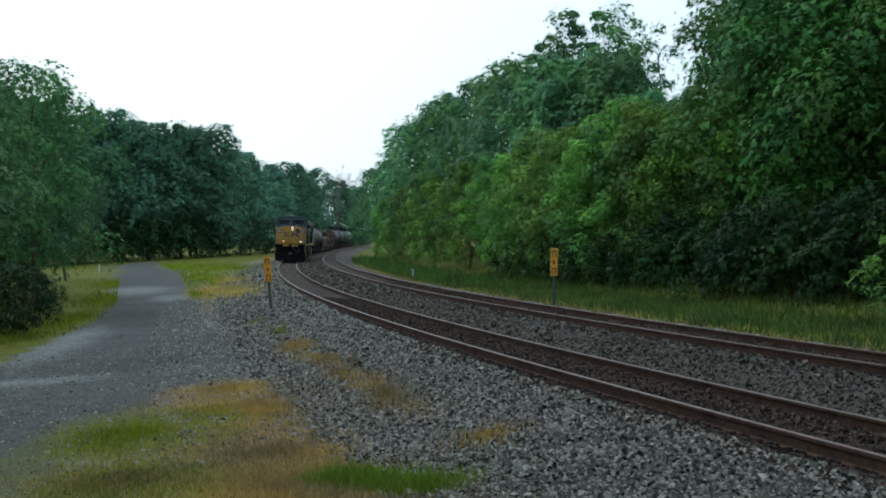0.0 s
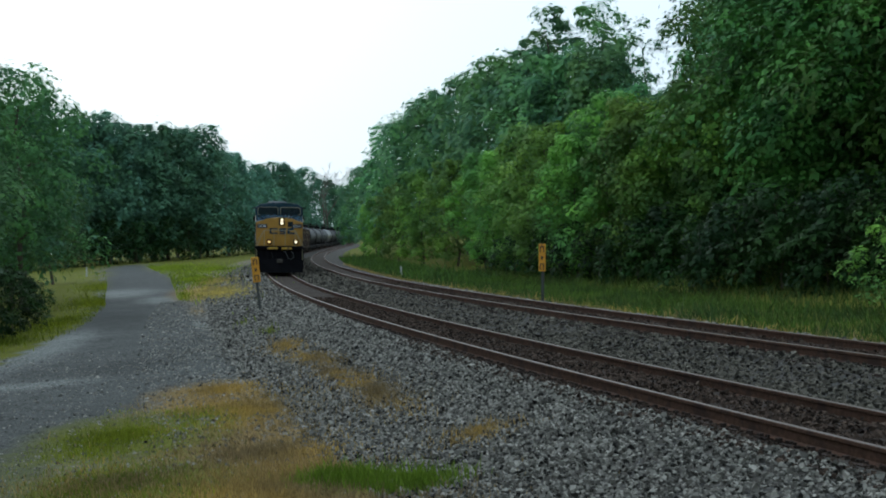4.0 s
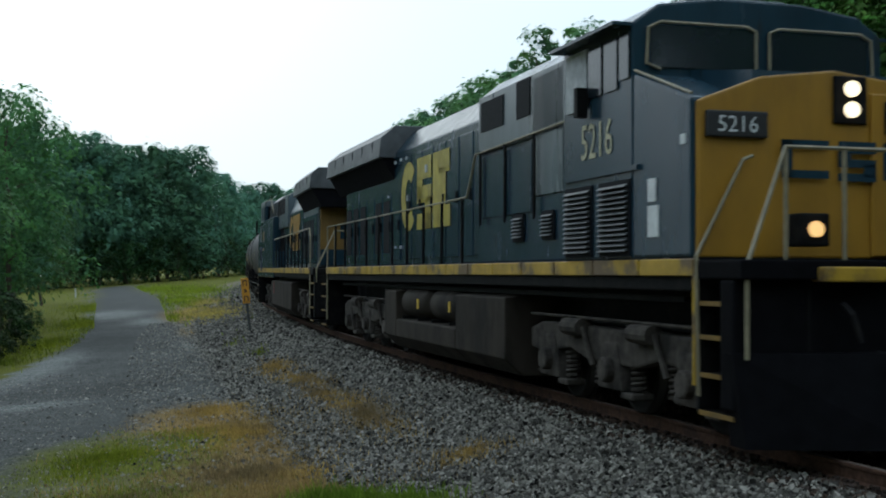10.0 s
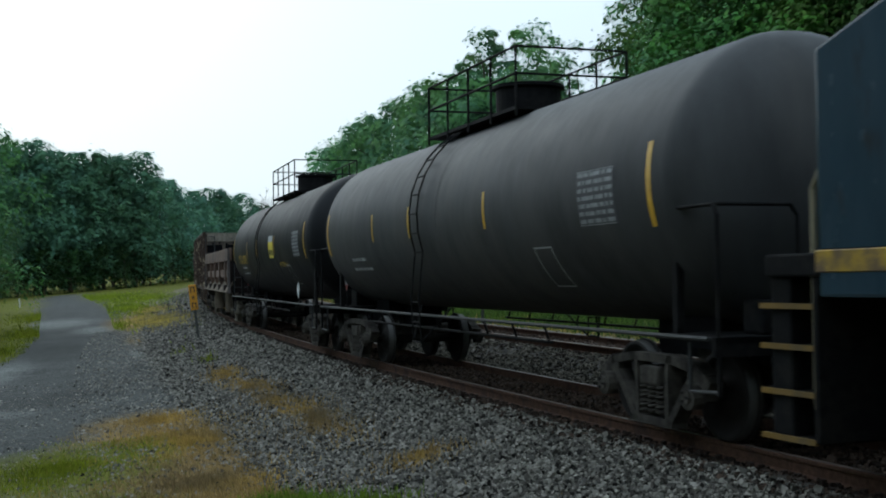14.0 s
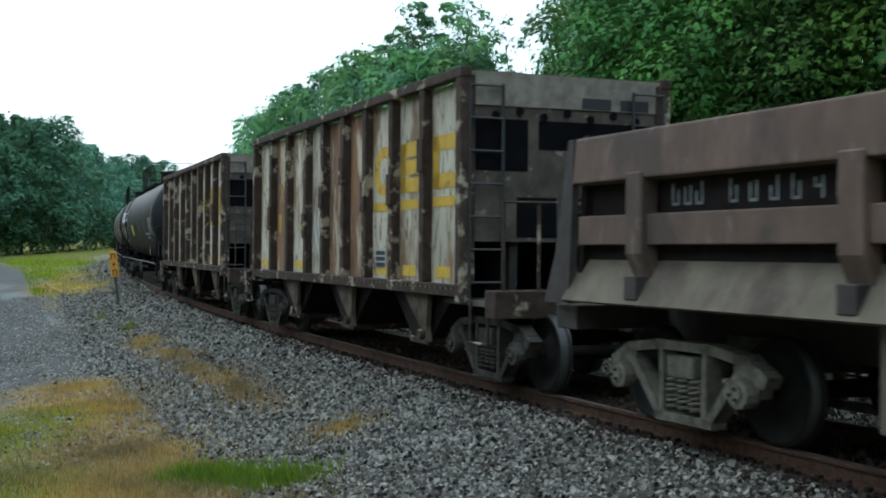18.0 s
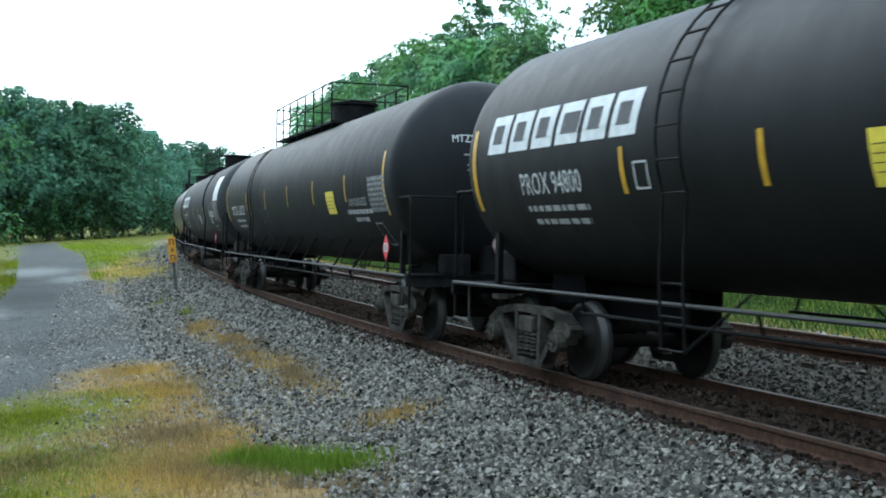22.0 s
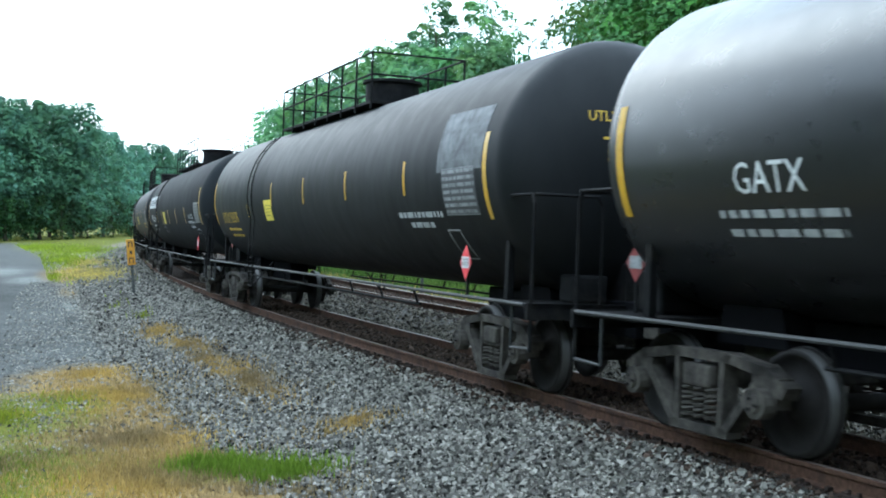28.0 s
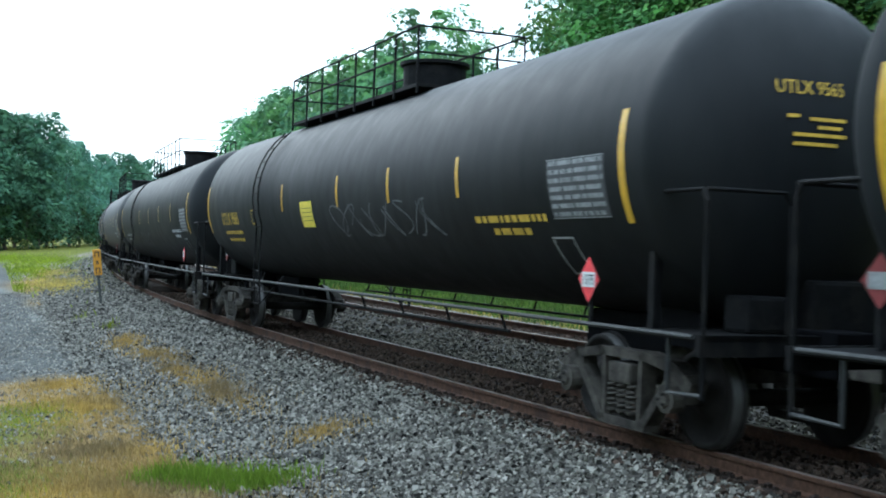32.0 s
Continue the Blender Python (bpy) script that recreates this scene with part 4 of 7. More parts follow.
blades("grass_tuft", in_ellipses(7000, [(-0.85, 12.9, 0.62, 0.42, -20), (-0.3, 12.5, 0.5, 0.35, 0), (-1.3, 13.0, 0.3, 0.25, 0)]), 0.11, 0.006, L_LUSH, "lush bright green tuft of grass beside the ballast")
blades("dry_weeds", in_ellipses(17000, [(-2.5, 24.6, 0.45, 2.4, 18), (-1.0, 19.0, 0.55, 2.6, 14), (-1.9, 22.0, 0.35, 1.6, 16), (0.45, 14.4, 0.6, 0.6, 0), (-3.6, 28.5, 0.5, 2.0, 12)]), 0.075, 0.007, L_DRY, "dry weeds growing through the ballast")
blades("green_weeds", in_ellipses(160, [(-6.1, 38.0, 0.5, 1.4, 10), (-4.6, 33.0, 0.4, 1.6, 10)]), 0.16, 0.010, L_GRASS, "small green weeds at the ballast's edge")
blades("verge_grass", by_track(30000, 8, 75, GAP + 2.4, GAP + 7.5), 0.2, 0.013, L_BROME, "tall green grass between the track and the wood", 0.5)
blades("verge_grass", by_track(9000, 60, 150, GAP + 2.6, GAP + 7.0), 0.4, 0.03, L_BROME, "tall green grass between the track and the wood", 0.5)
blades("verge_grass", by_track(16000, 12, 75, GAP + 6.5, GAP + 15), 0.3, 0.016, L_BROME, "tall green grass between the track and the wood", 0.5)
blades("dry_verge", by_track(11000, 12, 110, GAP + 2.0, GAP + 3.8), 0.15, 0.009, L_DRY, "pale dry stalks at the ballast's far edge", 0.4)
blades("field_grass", in_ellipses(14000, [(-19, 95, 4.5, 34, 11), (-13.5, 64, 1.2, 9, 14), (-34, 150, 8, 40, 13), (-24, 130, 5, 25, 10)]), 0.17, 0.03, L_GRASS, "rough green grass between road and track", 0.4)
blades("field_dry_grass", in_ellipses(9000, [(-12.0, 67, 1.5, 11, 14), (-15.3, 86, 1.2, 10, 12)]), 0.14, 0.02, L_DRY, "dry tan grass between road and track", 0.4)
blades("roadside_grass", in_ellipses(15000, [(-14.2, 45, 1.4, 8, 8), (-17.5, 62, 2.2, 10, 15), (-13.2, 36, 1.5, 5, 0), (-24, 90, 3.0, 16, 15)]), 0.15, 0.014, L_GRASS, "green grass along the road's edge", 0.4)

# ---- mesh builders for the train ----
def stick(bm, p0, p1, r, seg=8, r1=None, cap=True):
    p0, p1 = Vector(p0), Vector(p1)
    q = (p1 - p0).to_track_quat("Z", "Y").to_matrix()
    rings = []
    for p, rr in ((p0, r), (p1, r if r1 is None else r1)):
        rings.append([bm.verts.new(p + q @ Vector((rr * math.cos(2 * math.pi * i / seg), rr * math.sin(2 * math.pi * i / seg), 0))) for i in range(seg)])
    for i in range(seg):
        j = (i + 1) % seg
        bm.faces.new((rings[0][i], rings[0][j], rings[1][j], rings[1][i]))
    if cap:
        bm.faces.new(rings[0][::-1])
        bm.faces.new(rings[1])


def tube(bm, pts, r, seg=8):
    """One bent pipe through the points."""
    pts = [Vector(p) for p in pts]
    ways = [(b - a).normalized() for a, b in zip(pts, pts[1:])]
    turn = ways[0].to_track_quat("Z", "Y")
    last, rings = ways[0], []
    for i, p in enumerate(pts):
        way = ways[0] if i == 0 else ways[-1] if i == len(pts) - 1 else (ways[i - 1] + ways[i]).normalized()
        turn = last.rotation_difference(way) @ turn
        last = way
        rings.append([bm.verts.new(p + turn @ Vector((r * math.cos(2 * math.pi * k / seg), r * math.sin(2 * math.pi * k / seg), 0))) for k in range(seg)])
    for lo, hi in zip(rings, rings[1:]):
        for k in range(seg):
            bm.faces.new((lo[k], lo[(k + 1) % seg], hi[(k + 1) % seg], hi[k]))
    bm.faces.new(rings[0][::-1])
    bm.faces.new(rings[-1])


def prism(bm, outline, y0, y1):
    """A flat outline of x, z drawn out from y0 to y1."""
    a = [bm.verts.new((x, y0, z)) for x, z in outline]
    b = [bm.verts.new((x, y1, z)) for x, z in outline]
    n = len(outline)
    for i in range(n):
        j = (i + 1) % n
        bm.faces.new((a[i], a[j], b[j], b[i]))
    bm.faces.new(a[::-1])
    bm.faces.new(b)


def along(bm, outline, x0, x1):
    """A cross-section of y, z drawn out from x0 to x1."""
    a = [bm.verts.new((x0, y, z)) for y, z in outline]
    b = [bm.verts.new((x1, y, z)) for y, z in outline]
    n = len(outline)
    for i in range(n):
        j = (i + 1) % n
        bm.faces.new((a[i], a[j], b[j], b[i]))
    bm.faces.new(a[::-1])
    bm.faces.new(b)


def turned(bm, rings, axis_y=0.0, axis_z=0.0, seg=48, way="x"):
    """A body of revolution from rings of (place along, radius)."""
    rows = []
    for p, r in rings:
        row = []
        for i in range(seg):
            a = 2 * math.pi * i / seg
            c, s = r * math.cos(a), r * math.sin(a)
            row.append(bm.verts.new((p, axis_y + c, axis_z + s) if way == "x" else (axis_y + c, p, axis_z + s) if way == "y" else (axis_y + c, axis_z + s, p)))
        rows.append(row)
    for a, b in zip(rows, rows[1:]):
        for i in range(seg):
            j = (i + 1) % seg
            bm.faces.new((a[i], a[j], b[j], b[i]))
    bm.faces.new(rows[0][::-1])
    bm.faces.new(rows[-1])
    bmesh.ops.recalc_face_normals(bm, faces=bm.faces)


def fixed(bm):
    bmesh.ops.recalc_face_normals(bm, faces=bm.faces)
    return bm


def boxes(rows):
    bm = bmesh.new()
    for r in rows:
        box(bm, *r)
    return bm


def soft(bm, w=0.02, seg=2):
    fixed(bm)
    bmesh.ops.bevel(bm, geom=[e for e in bm.edges if e.is_manifold and e.calc_face_angle(0) > 0.6], offset=w, segments=seg, affect="EDGES", profile=0.6)
    return bm


def letters(text, height, squeeze=1.0, slant=0.0):
    """Flat lettering as lists of vertices (x, up) and faces, its middle at the origin."""
    cu = bpy.data.curves.new("lettering", "FONT")
    cu.body, cu.size, cu.resolution_u, cu.align_x = text, 1.0, 2, "CENTER"
    ob = bpy.data.objects.new("lettering", cu)
    scene.collection.objects.link(ob)
    me = ob.evaluated_get(bpy.context.evaluated_depsgraph_get()).to_mesh()
    v = np.array([p.co[:2] for p in me.vertices]).reshape(-1, 2)
    f = [tuple(p.vertices) for p in me.polygons]
    bpy.data.objects.remove(ob)
    bpy.data.curves.remove(cu)
    tall = v[:, 1].max() - v[:, 1].min()
    v[:, 1] = (v[:, 1] - v[:, 1].min()) / tall - 0.5
    v[:, 0] = v[:, 0] / tall * squeeze + slant * v[:, 1]
    return v * height, f


def bars(rows):
    """Flat plain bars: rows of x0, x1, v0, v1 and a slant."""
    v, f = [], []
    for r in rows:
        x0, x1, a, b = r[:4]
        k = r[4] if len(r) > 4 else 0.0
        n = len(v)
        steps = max(1, int((b - a) / 0.12))
        for i in range(steps + 1):
            h = a + (b - a) * i / steps
            v += [(x0 + k * (h - a), h), (x1 + k * (h - a), h)]
        f += [(n + 2 * i, n + 2 * i + 1, n + 2 * i + 3, n + 2 * i + 2) for i in range(steps)]
    return np.array(v, float), f


def on_tank(flat, x, up, radius, centre, mat, parent, name, label="", lift=0.006):
    """Flat marks wrapped round a tank's camera-side wall; up is the arc above its middle line."""
    v, f = flat
    # the longer cars carry their marks a little higher
    a = (v[:, 1] + up + (0.05 if radius > 1.5 else 0.0)) / radius
    r = radius + lift
    co = np.stack([v[:, 0] + x, -r * np.cos(a), centre + r * np.sin(a)], 1)
    return soup(name, co, list(f), mat, parent, label)


def on_side(flat, x, z, y, mat, parent, name, label=""):
    v, f = flat
    return soup(name, np.stack([v[:, 0] + x, np.full(len(v), y), v[:, 1] + z], 1), list(f), mat, parent, label)


def each_on_side(rows, y, mat, parent, name, label=""):
    """Plain bars on a side wall, each a part of its own."""
    for row in rows:
        on_side(bars([row]), 0, 0, y, mat, parent, name, label)


def on_front(flat, y, z, x, mat, parent, name, label=""):
    """On a wall that faces forwards: reads from its right to its left hand."""
    v, f = flat
    return soup(name, np.stack([np.full(len(v), x), v[:, 0] + y, v[:, 1] + z], 1), list(f), mat, parent, label)


def curls(seed, width, height, strokes, thick=0.026):
    """Looping spray-can strokes with no meaning."""
    g = np.random.default_rng(seed)
    v, f = [], []
    for k in range(strokes):
        t = np.linspace(0, 1, 14)
        x = width * (-0.5 + (k + 0.5) / strokes) + width / strokes * (0.7 * np.sin(6.3 * t * g.uniform(0.5, 1.2) + g.uniform(0, 6)) + 0.3 * t)
        y = height * 0.5 * np.sin(6.3 * t * g.uniform(0.4, 1.0) + g.uniform(0, 6))
        p = np.stack([x, y], 1)
        d = np.gradient(p, axis=0)
        n = np.stack([-d[:, 1], d[:, 0]], 1) / (np.linalg.norm(d, axis=1)[:, None] + 1e-9) * thick / 2
        b = len(v)
        for a, c in zip(p - n, p + n):
            v += [tuple(a), tuple(c)]
        f += [(b + 2 * i, b + 2 * i + 1, b + 2 * i + 3, b + 2 * i + 2) for i in range(13)]
    return np.array(v), f


# ---- trucks ----
WHEELS = []


def freight_truck(car, x, mat=M_TRUCK, radius=0.457):
    """A two-axle freight truck: bolster with side frames, springs and wheelsets under it."""
    truck = part("truck", soft(boxes([(-0.2, 0.2, -1.15, 1.15, 0.50, 0.70), (-0.35, 0.35, -0.35, 0.35, 0.70, 0.86)]), 0.03), mat, car, "dusty two-axle freight truck")
    truck.location = (x, 0, 0)
    for side in (-1, 1):
        y0, y1 = side * 0.95, side * 1.12
        bm = bmesh.new()
        # a cast frame round two three-cornered windows and the spring nest: made of its members
        for a, b, w in (((-1.1, 0.58), (-0.86, 0.71), 0.12), ((-0.86, 0.72), (-0.4, 0.785), 0.09), ((-0.4, 0.785), (0.4, 0.785), 0.085), ((0.4, 0.785), (0.86, 0.72), 0.09), ((0.86, 0.71), (1.1, 0.58), 0.12), ((-0.82, 0.64), (-0.36, 0.14), 0.085), ((0.82, 0.64), (0.36, 0.14), 0.085), ((-0.38, 0.13), (0.38, 0.13), 0.085), ((-0.31, 0.15), (-0.33, 0.76), 0.06), ((0.31, 0.15), (0.33, 0.76), 0.06)):
            ax, az = a
            bx, bz = b
            ln = math.hypot(bx - ax, bz - az)
            nx, nz = -(bz - az) / ln * w / 2, (bx - ax) / ln * w / 2
            ex, ez = (bx - ax) / ln * 0.04, (bz - az) / ln * 0.04
            prism(bm, [(ax - nx - ex, az - nz - ez), (bx - nx + ex, bz - nz + ez), (bx + nx + ex, bz + nz + ez), (ax + nx - ex, az + nz - ez)], min(y0, y1), max(y0, y1))
        for px in (-0.9, 0.9):
            prism(bm, [(px - 0.13, 0.42), (px + 0.13, 0.42), (px + 0.17, 0.68), (px - 0.17, 0.68)], min(y0, y1) + 0.005, max(y0, y1) - 0.005)
        part("side_frame", fixed(bm), mat, truck)
        for px in (-0.9, 0.9):
            piece("bearing_cap", ("freight", side), lambda b: (stick(b, (0, side * 1.08, 0.46), (0, side * 1.22, 0.46), 0.13, 12), stick(b, (0, side * 1.22, 0.46), (0, side * 1.25, 0.46), 0.08, 8)), mat, truck, (px, 0, 0))
        for px in (-0.17, 0.0, 0.17):
            piece("spring", "freight", lambda b: coil(b, 0.068, 0.016, 0.20, 0.49, 6), mat, truck, (px, side * 1.07, 0))
    for px in (-0.9, 0.9):
        wheelset(truck, px, radius)
    return truck


def coil(bm, r, wire, z0, z1, turns, seg=8):
    """A coil spring: one wound bar."""
    tube(bm, [(r * math.cos(2 * math.pi * k / seg), r * math.sin(2 * math.pi * k / seg), z0 + (z1 - z0) * k / (turns * seg)) for k in range(turns * seg + 1)], wire, 4)


def wheelset(truck, x, radius):
    """Axle, two wheels and the bolted axle ends, which turn as one."""
    key = ("wheelset", radius)
    if key not in SHARED:
        bm = bmesh.new()
        turned(bm, [(-1.05, 0.06), (-0.80, 0.08), (0.80, 0.08), (1.05, 0.06)], 0, 0, 12, "y")
        r = radius
        for side in (-1, 1):
            # from the inside out: flange, tread, rim face, dished plate, hub
            turned(bm, [(side * 0.68, 0.10), (side * 0.68, r - 0.08), (side * 0.675, r + 0.025), (side * 0.705, r + 0.022), (side * 0.72, r + 0.002), (side * 0.815, r - 0.006), (side * 0.815, r - 0.055), (side * 0.775, r - 0.075), (side * 0.74, r * 0.45), (side * 0.80, 0.16), (side * 0.84, 0.10)], 0, 0, 30, "y")
            for k in range(3):
                a = 2.094 * k
                stick(bm, (0.05 * math.cos(a), side * 1.2, 0.05 * math.sin(a)), (0.05 * math.cos(a), side * 1.275, 0.05 * math.sin(a)), 0.016, 6)
        me = bpy.data.meshes.new("wheelset")
        bm.to_mesh(me)
        bm.free()
        me.materials.append(M_WHEEL)
        me.materials.append(M_TREAD)
        for p in me.polygons:
            if abs(p.normal.y) < 0.5 and Vector((p.center.x, p.center.z)).length > r - 0.03:
                p.material_index = 1
            p.use_smooth = len(p.vertices) == 4
        SHARED[key] = me
    axle = new("wheelset", SHARED[key])
    axle.parent, axle.location = truck, (x, 0, radius)
    WHEELS.append((axle, x, radius))
    return axle


def coupler(car, x):
    way = 1 if x > 0 else -1
    bm = boxes([(x - way * 0.5, x + way * 0.15, -0.09, 0.09, 0.78, 0.92), (x + way * 0.1, x + way * 0.36, -0.17, 0.13, 0.74, 0.98), (x + way * 0.2, x + way * 0.42, 0.03, 0.2, 0.76, 0.96)])
    part("coupler", soft(bm, 0.025), M_TRUCK, car)


# ---- tank cars ----
def tank_shell(half, radius, centre, head=0.72):
    bm = bmesh.new()
    rings = []
    for i in range(9):
        a = math.pi / 2 * i / 8
        rings.append((-half - head * math.cos(a), max(0.02, radius * math.sin(a))))
    for x in np.linspace(-half, half, 5)[1:-1]:
        rings += [(x, radius)]
    rings += [(-p, r) for p, r in rings[8::-1]]
    turned(bm, rings, 0, centre, 64, "x")
    return bm


def tank_car(half, radius, centre, shell_mat, trucks, dome_x, walk_x0, walk_x1, ladder_x, label, truck_mat=M_TRUCK, stairs=False, struts=False, tank_end=False, ladder_top=1.22):
    car = tagged(new("tank_car"), label, "tank car")
    top = centre + radius
    end = half + 1.05
    part("tank", tank_shell(half, radius, centre), shell_mat, car, smooth=True)
    for x in (-trucks / 2, trucks / 2):
        freight_truck(car, x, truck_mat)
        # saddle between truck and tank
        bm = bmesh.new()
        prism(bm, [(x - 0.5, 0.86), (x + 0.5, 0.86), (x + 0.35, centre - radius + 0.35), (x - 0.35, centre - radius + 0.35)], -0.55, 0.55)
        part("saddle", fixed(bm), M_STEELSHADE, car)
    for w in (-1, 1):
        coupler(car, w * end)
        # stub sill and end platform
        part("sill", soft(boxes([(min(w * 6.0 * half / 9.1, w * end), max(w * 6.0 * half / 9.1, w * end), -0.22, 0.22, 0.72, 1.12)]), 0.02), M_STEELSHADE, car)
        part("end_platform", boxes([(min(w * (end - 1.35), w * (end - 0.2)), max(w * (end - 1.35), w * (end - 0.2)), -1.42, 1.42, 1.02, 1.07), (min(w * (end - 0.26), w * (end - 0.2)), max(w * (end - 0.26), w * (end - 0.2)), -1.45, 1.45, 0.9, 1.08)]), M_FITTING, car)
        for side in (-1, 1):
            # end grab hoops
            bm, cross, step = bmesh.new(), bmesh.new(), bmesh.new()
            x0, x1, y = w * (end - 0.22), w * (end - 1.3), side * 1.4
            tube(bm, [(x0, y, 0.55), (x0, y, 2.18), (x0 - w * 0.06, y, 2.28), (x1 + w * 0.06, y, 2.28)], 0.022)
            tube(cross, [(x0, side * 0.55, 1.07), (x0, side * 0.55, 2.18), (x0, side * 0.62, 2.28), (x0, y, 2.28)], 0.02)
            tube(step, [(x0, y, 0.58), (x0 - w * 0.5, y, 0.56), (x0 - w * 0.5, y, 1.05)], 0.02)
            part("end_railing", fixed(bm), M_FITTING, car)
            part("cross_railing", fixed(cross), M_FITTING, car)
            part("sill_step", fixed(step), M_PIPE, car)
        # brake stand or post
        bm = boxes([(w * (end - 1.25) - 0.05, w * (end - 1.25) + 0.05, -1.25, -1.17, 1.05, 2.25)])
        part("post", soft(bm, 0.01), M_FITTING, car)
    # brake gear on the end platforms and a hazard placard on the trailing one
    part("brake_gear", soft(boxes([(end - 0.95, end - 0.45, -0.1, 0.85, 1.07, 1.55), (end - 0.85, end - 0.5, -0.75, -0.3, 1.07, 1.4)]), 0.04), M_FITTING, car)
    # maroon and grey in place of red and white: the placard's shade is painted
    k, x = 0.16, -end + 0.6
    on_side((np.array([(0, -k * 1.3), (k * 1.15, 0), (0, k * 1.3), (-k * 1.15, 0)]), [(0, 1, 2, 3)]), x, 1.58, -0.95, M_MAROON, car, "placard", "diamond hazard placard")
    on_side(bars([(-k * 0.72, k * 0.72, -k * 0.4, k * 0.4)]), x, 1.58, -0.957, M_DATA, car, "placard_panel")
    part("placard_post", boxes([(x - 0.02, x + 0.02, -0.945, -0.92, 1.05, 1.75)]), M_FITTING, car)
    part("hand_brake", soft(boxes([(-end + 0.4, -end + 0.85, -0.8, 0.3, 1.07, 1.5)]), 0.04), M_FITTING, car)
    for side in (-1, 1):
        # long pipe rails along both sides, with their struts
        piece("side_rail", end, lambda b: stick(b, (-end + 0.3, 0, 0), (end - 0.3, 0, 0), 0.022), M_PIPE, car, (0, side * 1.45, 1.06))["label"] = "long pipe handrail"
        piece("lower_rail", trucks, lambda b: stick(b, (-trucks / 2 + 1.9, 0, 0), (trucks / 2 - 1.9, 0, 0), 0.02), M_FITTING, car, (0, side * 1.38, 0.86))
        low = centre - math.sqrt(max(0.01, radius ** 2 - 1.1 ** 2)) + 0.03
        for x in np.linspace(-trucks / 2 + 2.0, trucks / 2 - 2.0, 9):
            piece("rail_strut", (side, round(low, 2)), lambda b: stick(b, (0, side * 1.45, 1.06), (0, side * 1.38, 0.86), 0.018), M_FITTING, car, (x, 0, 0))
            if struts:
                piece("tank_brace", (side, round(low, 2)), lambda b: stick(b, (0, side * 1.42, 1.0), (0.35, side * 1.1, low), 0.02), M_FITTING, car, (x, 0, 0))
    # ladder up the camera side and over the shoulder
    for side in (-1, 1):
        x, rr = ladder_x, radius + 0.09
        for dx in (-0.2, 0.2):
            pts = [(0, side * 1.52, 0.62), (0, side * 1.56, 1.3)] + [(0, side * rr * math.cos(a), centre + rr * math.sin(a)) for a in np.linspace(-0.35, ladder_top + 0.04, 9)]
            piece("ladder_stile", (side, rr), lambda b: tube(b, pts, 0.015, 6), M_FITTING, car, (x + dx, 0, 0))
        for z in (0.64, 0.95, 1.26):
            piece("ladder_rung", "rung", lambda b: stick(b, (-0.2, 0, 0), (0.2, 0, 0), 0.014, 6), M_FITTING, car, (x, side * 1.54, z))
        for a in np.arange(-0.35, ladder_top, 0.194):
            piece("ladder_rung", "rung", None, M_FITTING, car, (x, side * rr * math.cos(a), centre + rr * math.sin(a)))
        for w in (-1, 1):
            piece("ladder_brace", (side, w), lambda b: stick(b, (w * 0.2, side * 1.52, 0.64), (w * 0.75, side * 1.2, 1.2), 0.014, 6), M_FITTING, car, (x, 0, 0))
    # protective housing on top
    bm = bmesh.new()
    turned(bm, [(top - 0.12, 0.52), (top + 0.12, 0.5), (top + 0.42, 0.5), (top + 0.44, 0.56), (top + 0.49, 0.56), (top + 0.51, 0.45)], dome_x, 0, 28, "z")
    part("valve_housing", bm, M_FITTING, car)
    # top walkway with railings
    for side in (-1, 1):
        part("walkway", boxes([(walk_x0, walk_x1, side * 0.42, side * 0.86, top - 0.10, top - 0.05)] if side > 0 else [(walk_x0, walk_x1, -0.86, -0.42, top - 0.10, top - 0.05)]), M_FITTING, car)
        y = side * 0.86
        n = max(2, int(round((walk_x1 - walk_x0) / 1.0)))
        for x in np.linspace(walk_x0, walk_x1, n + 1):
            piece("railing_post", round(top, 2), lambda b: stick(b, (0, 0, top - 0.2), (0, 0, top + 0.78), 0.02, 6), M_FITTING, car, (x, y, 0))
        for z in (top + 0.4, top + 0.78):
            piece("top_rail", round(walk_x1 - walk_x0, 2), lambda b: stick(b, (0, 0, 0), (walk_x1 - walk_x0, 0, 0), 0.018, 6), M_FITTING, car, (walk_x0, y, z))
    for x in (walk_x0, walk_x1):
        for z in (top + 0.4, top + 0.78):
            piece("top_rail", "cross", lambda b: stick(b, (0, -0.86, 0), (0, 0.86, 0), 0.018, 6), M_FITTING, car, (x, 0, z))
    if stairs:
        for k in range(3):
            prismed = bmesh.new()
            prism(prismed, [(walk_x0 - 0.4 - 0.9 * k, top - 0.45), (walk_x0 - 0.1 - 0.9 * k, top - 0.2), (walk_x0 - 0.1 - 0.9 * k, top + 0.12), (walk_x0 - 0.4 - 0.9 * k, top + 0.05)], -1.0, -0.5)
            part("bracket", fixed(prismed), M_FITTING, car)
    # air reservoir by the truck
    if tank_end:
        bm = bmesh.new()
        stick(bm, (trucks / 2 + 1.25, -0.85, 1.24), (trucks / 2 + 1.75, -0.85, 1.24), 0.16, 16)
        part("reservoir", soft(bm, 0.03), M_FUEL, car)
    return car


def strip(car, x, up, radius, centre, tall=0.48, wide=0.085, name="reflective_strip"):
    on_tank(bars([(-wide / 2, wide / 2, -tall / 2, tall / 2)]), x, up, radius, centre, M_AMBER, car, name)


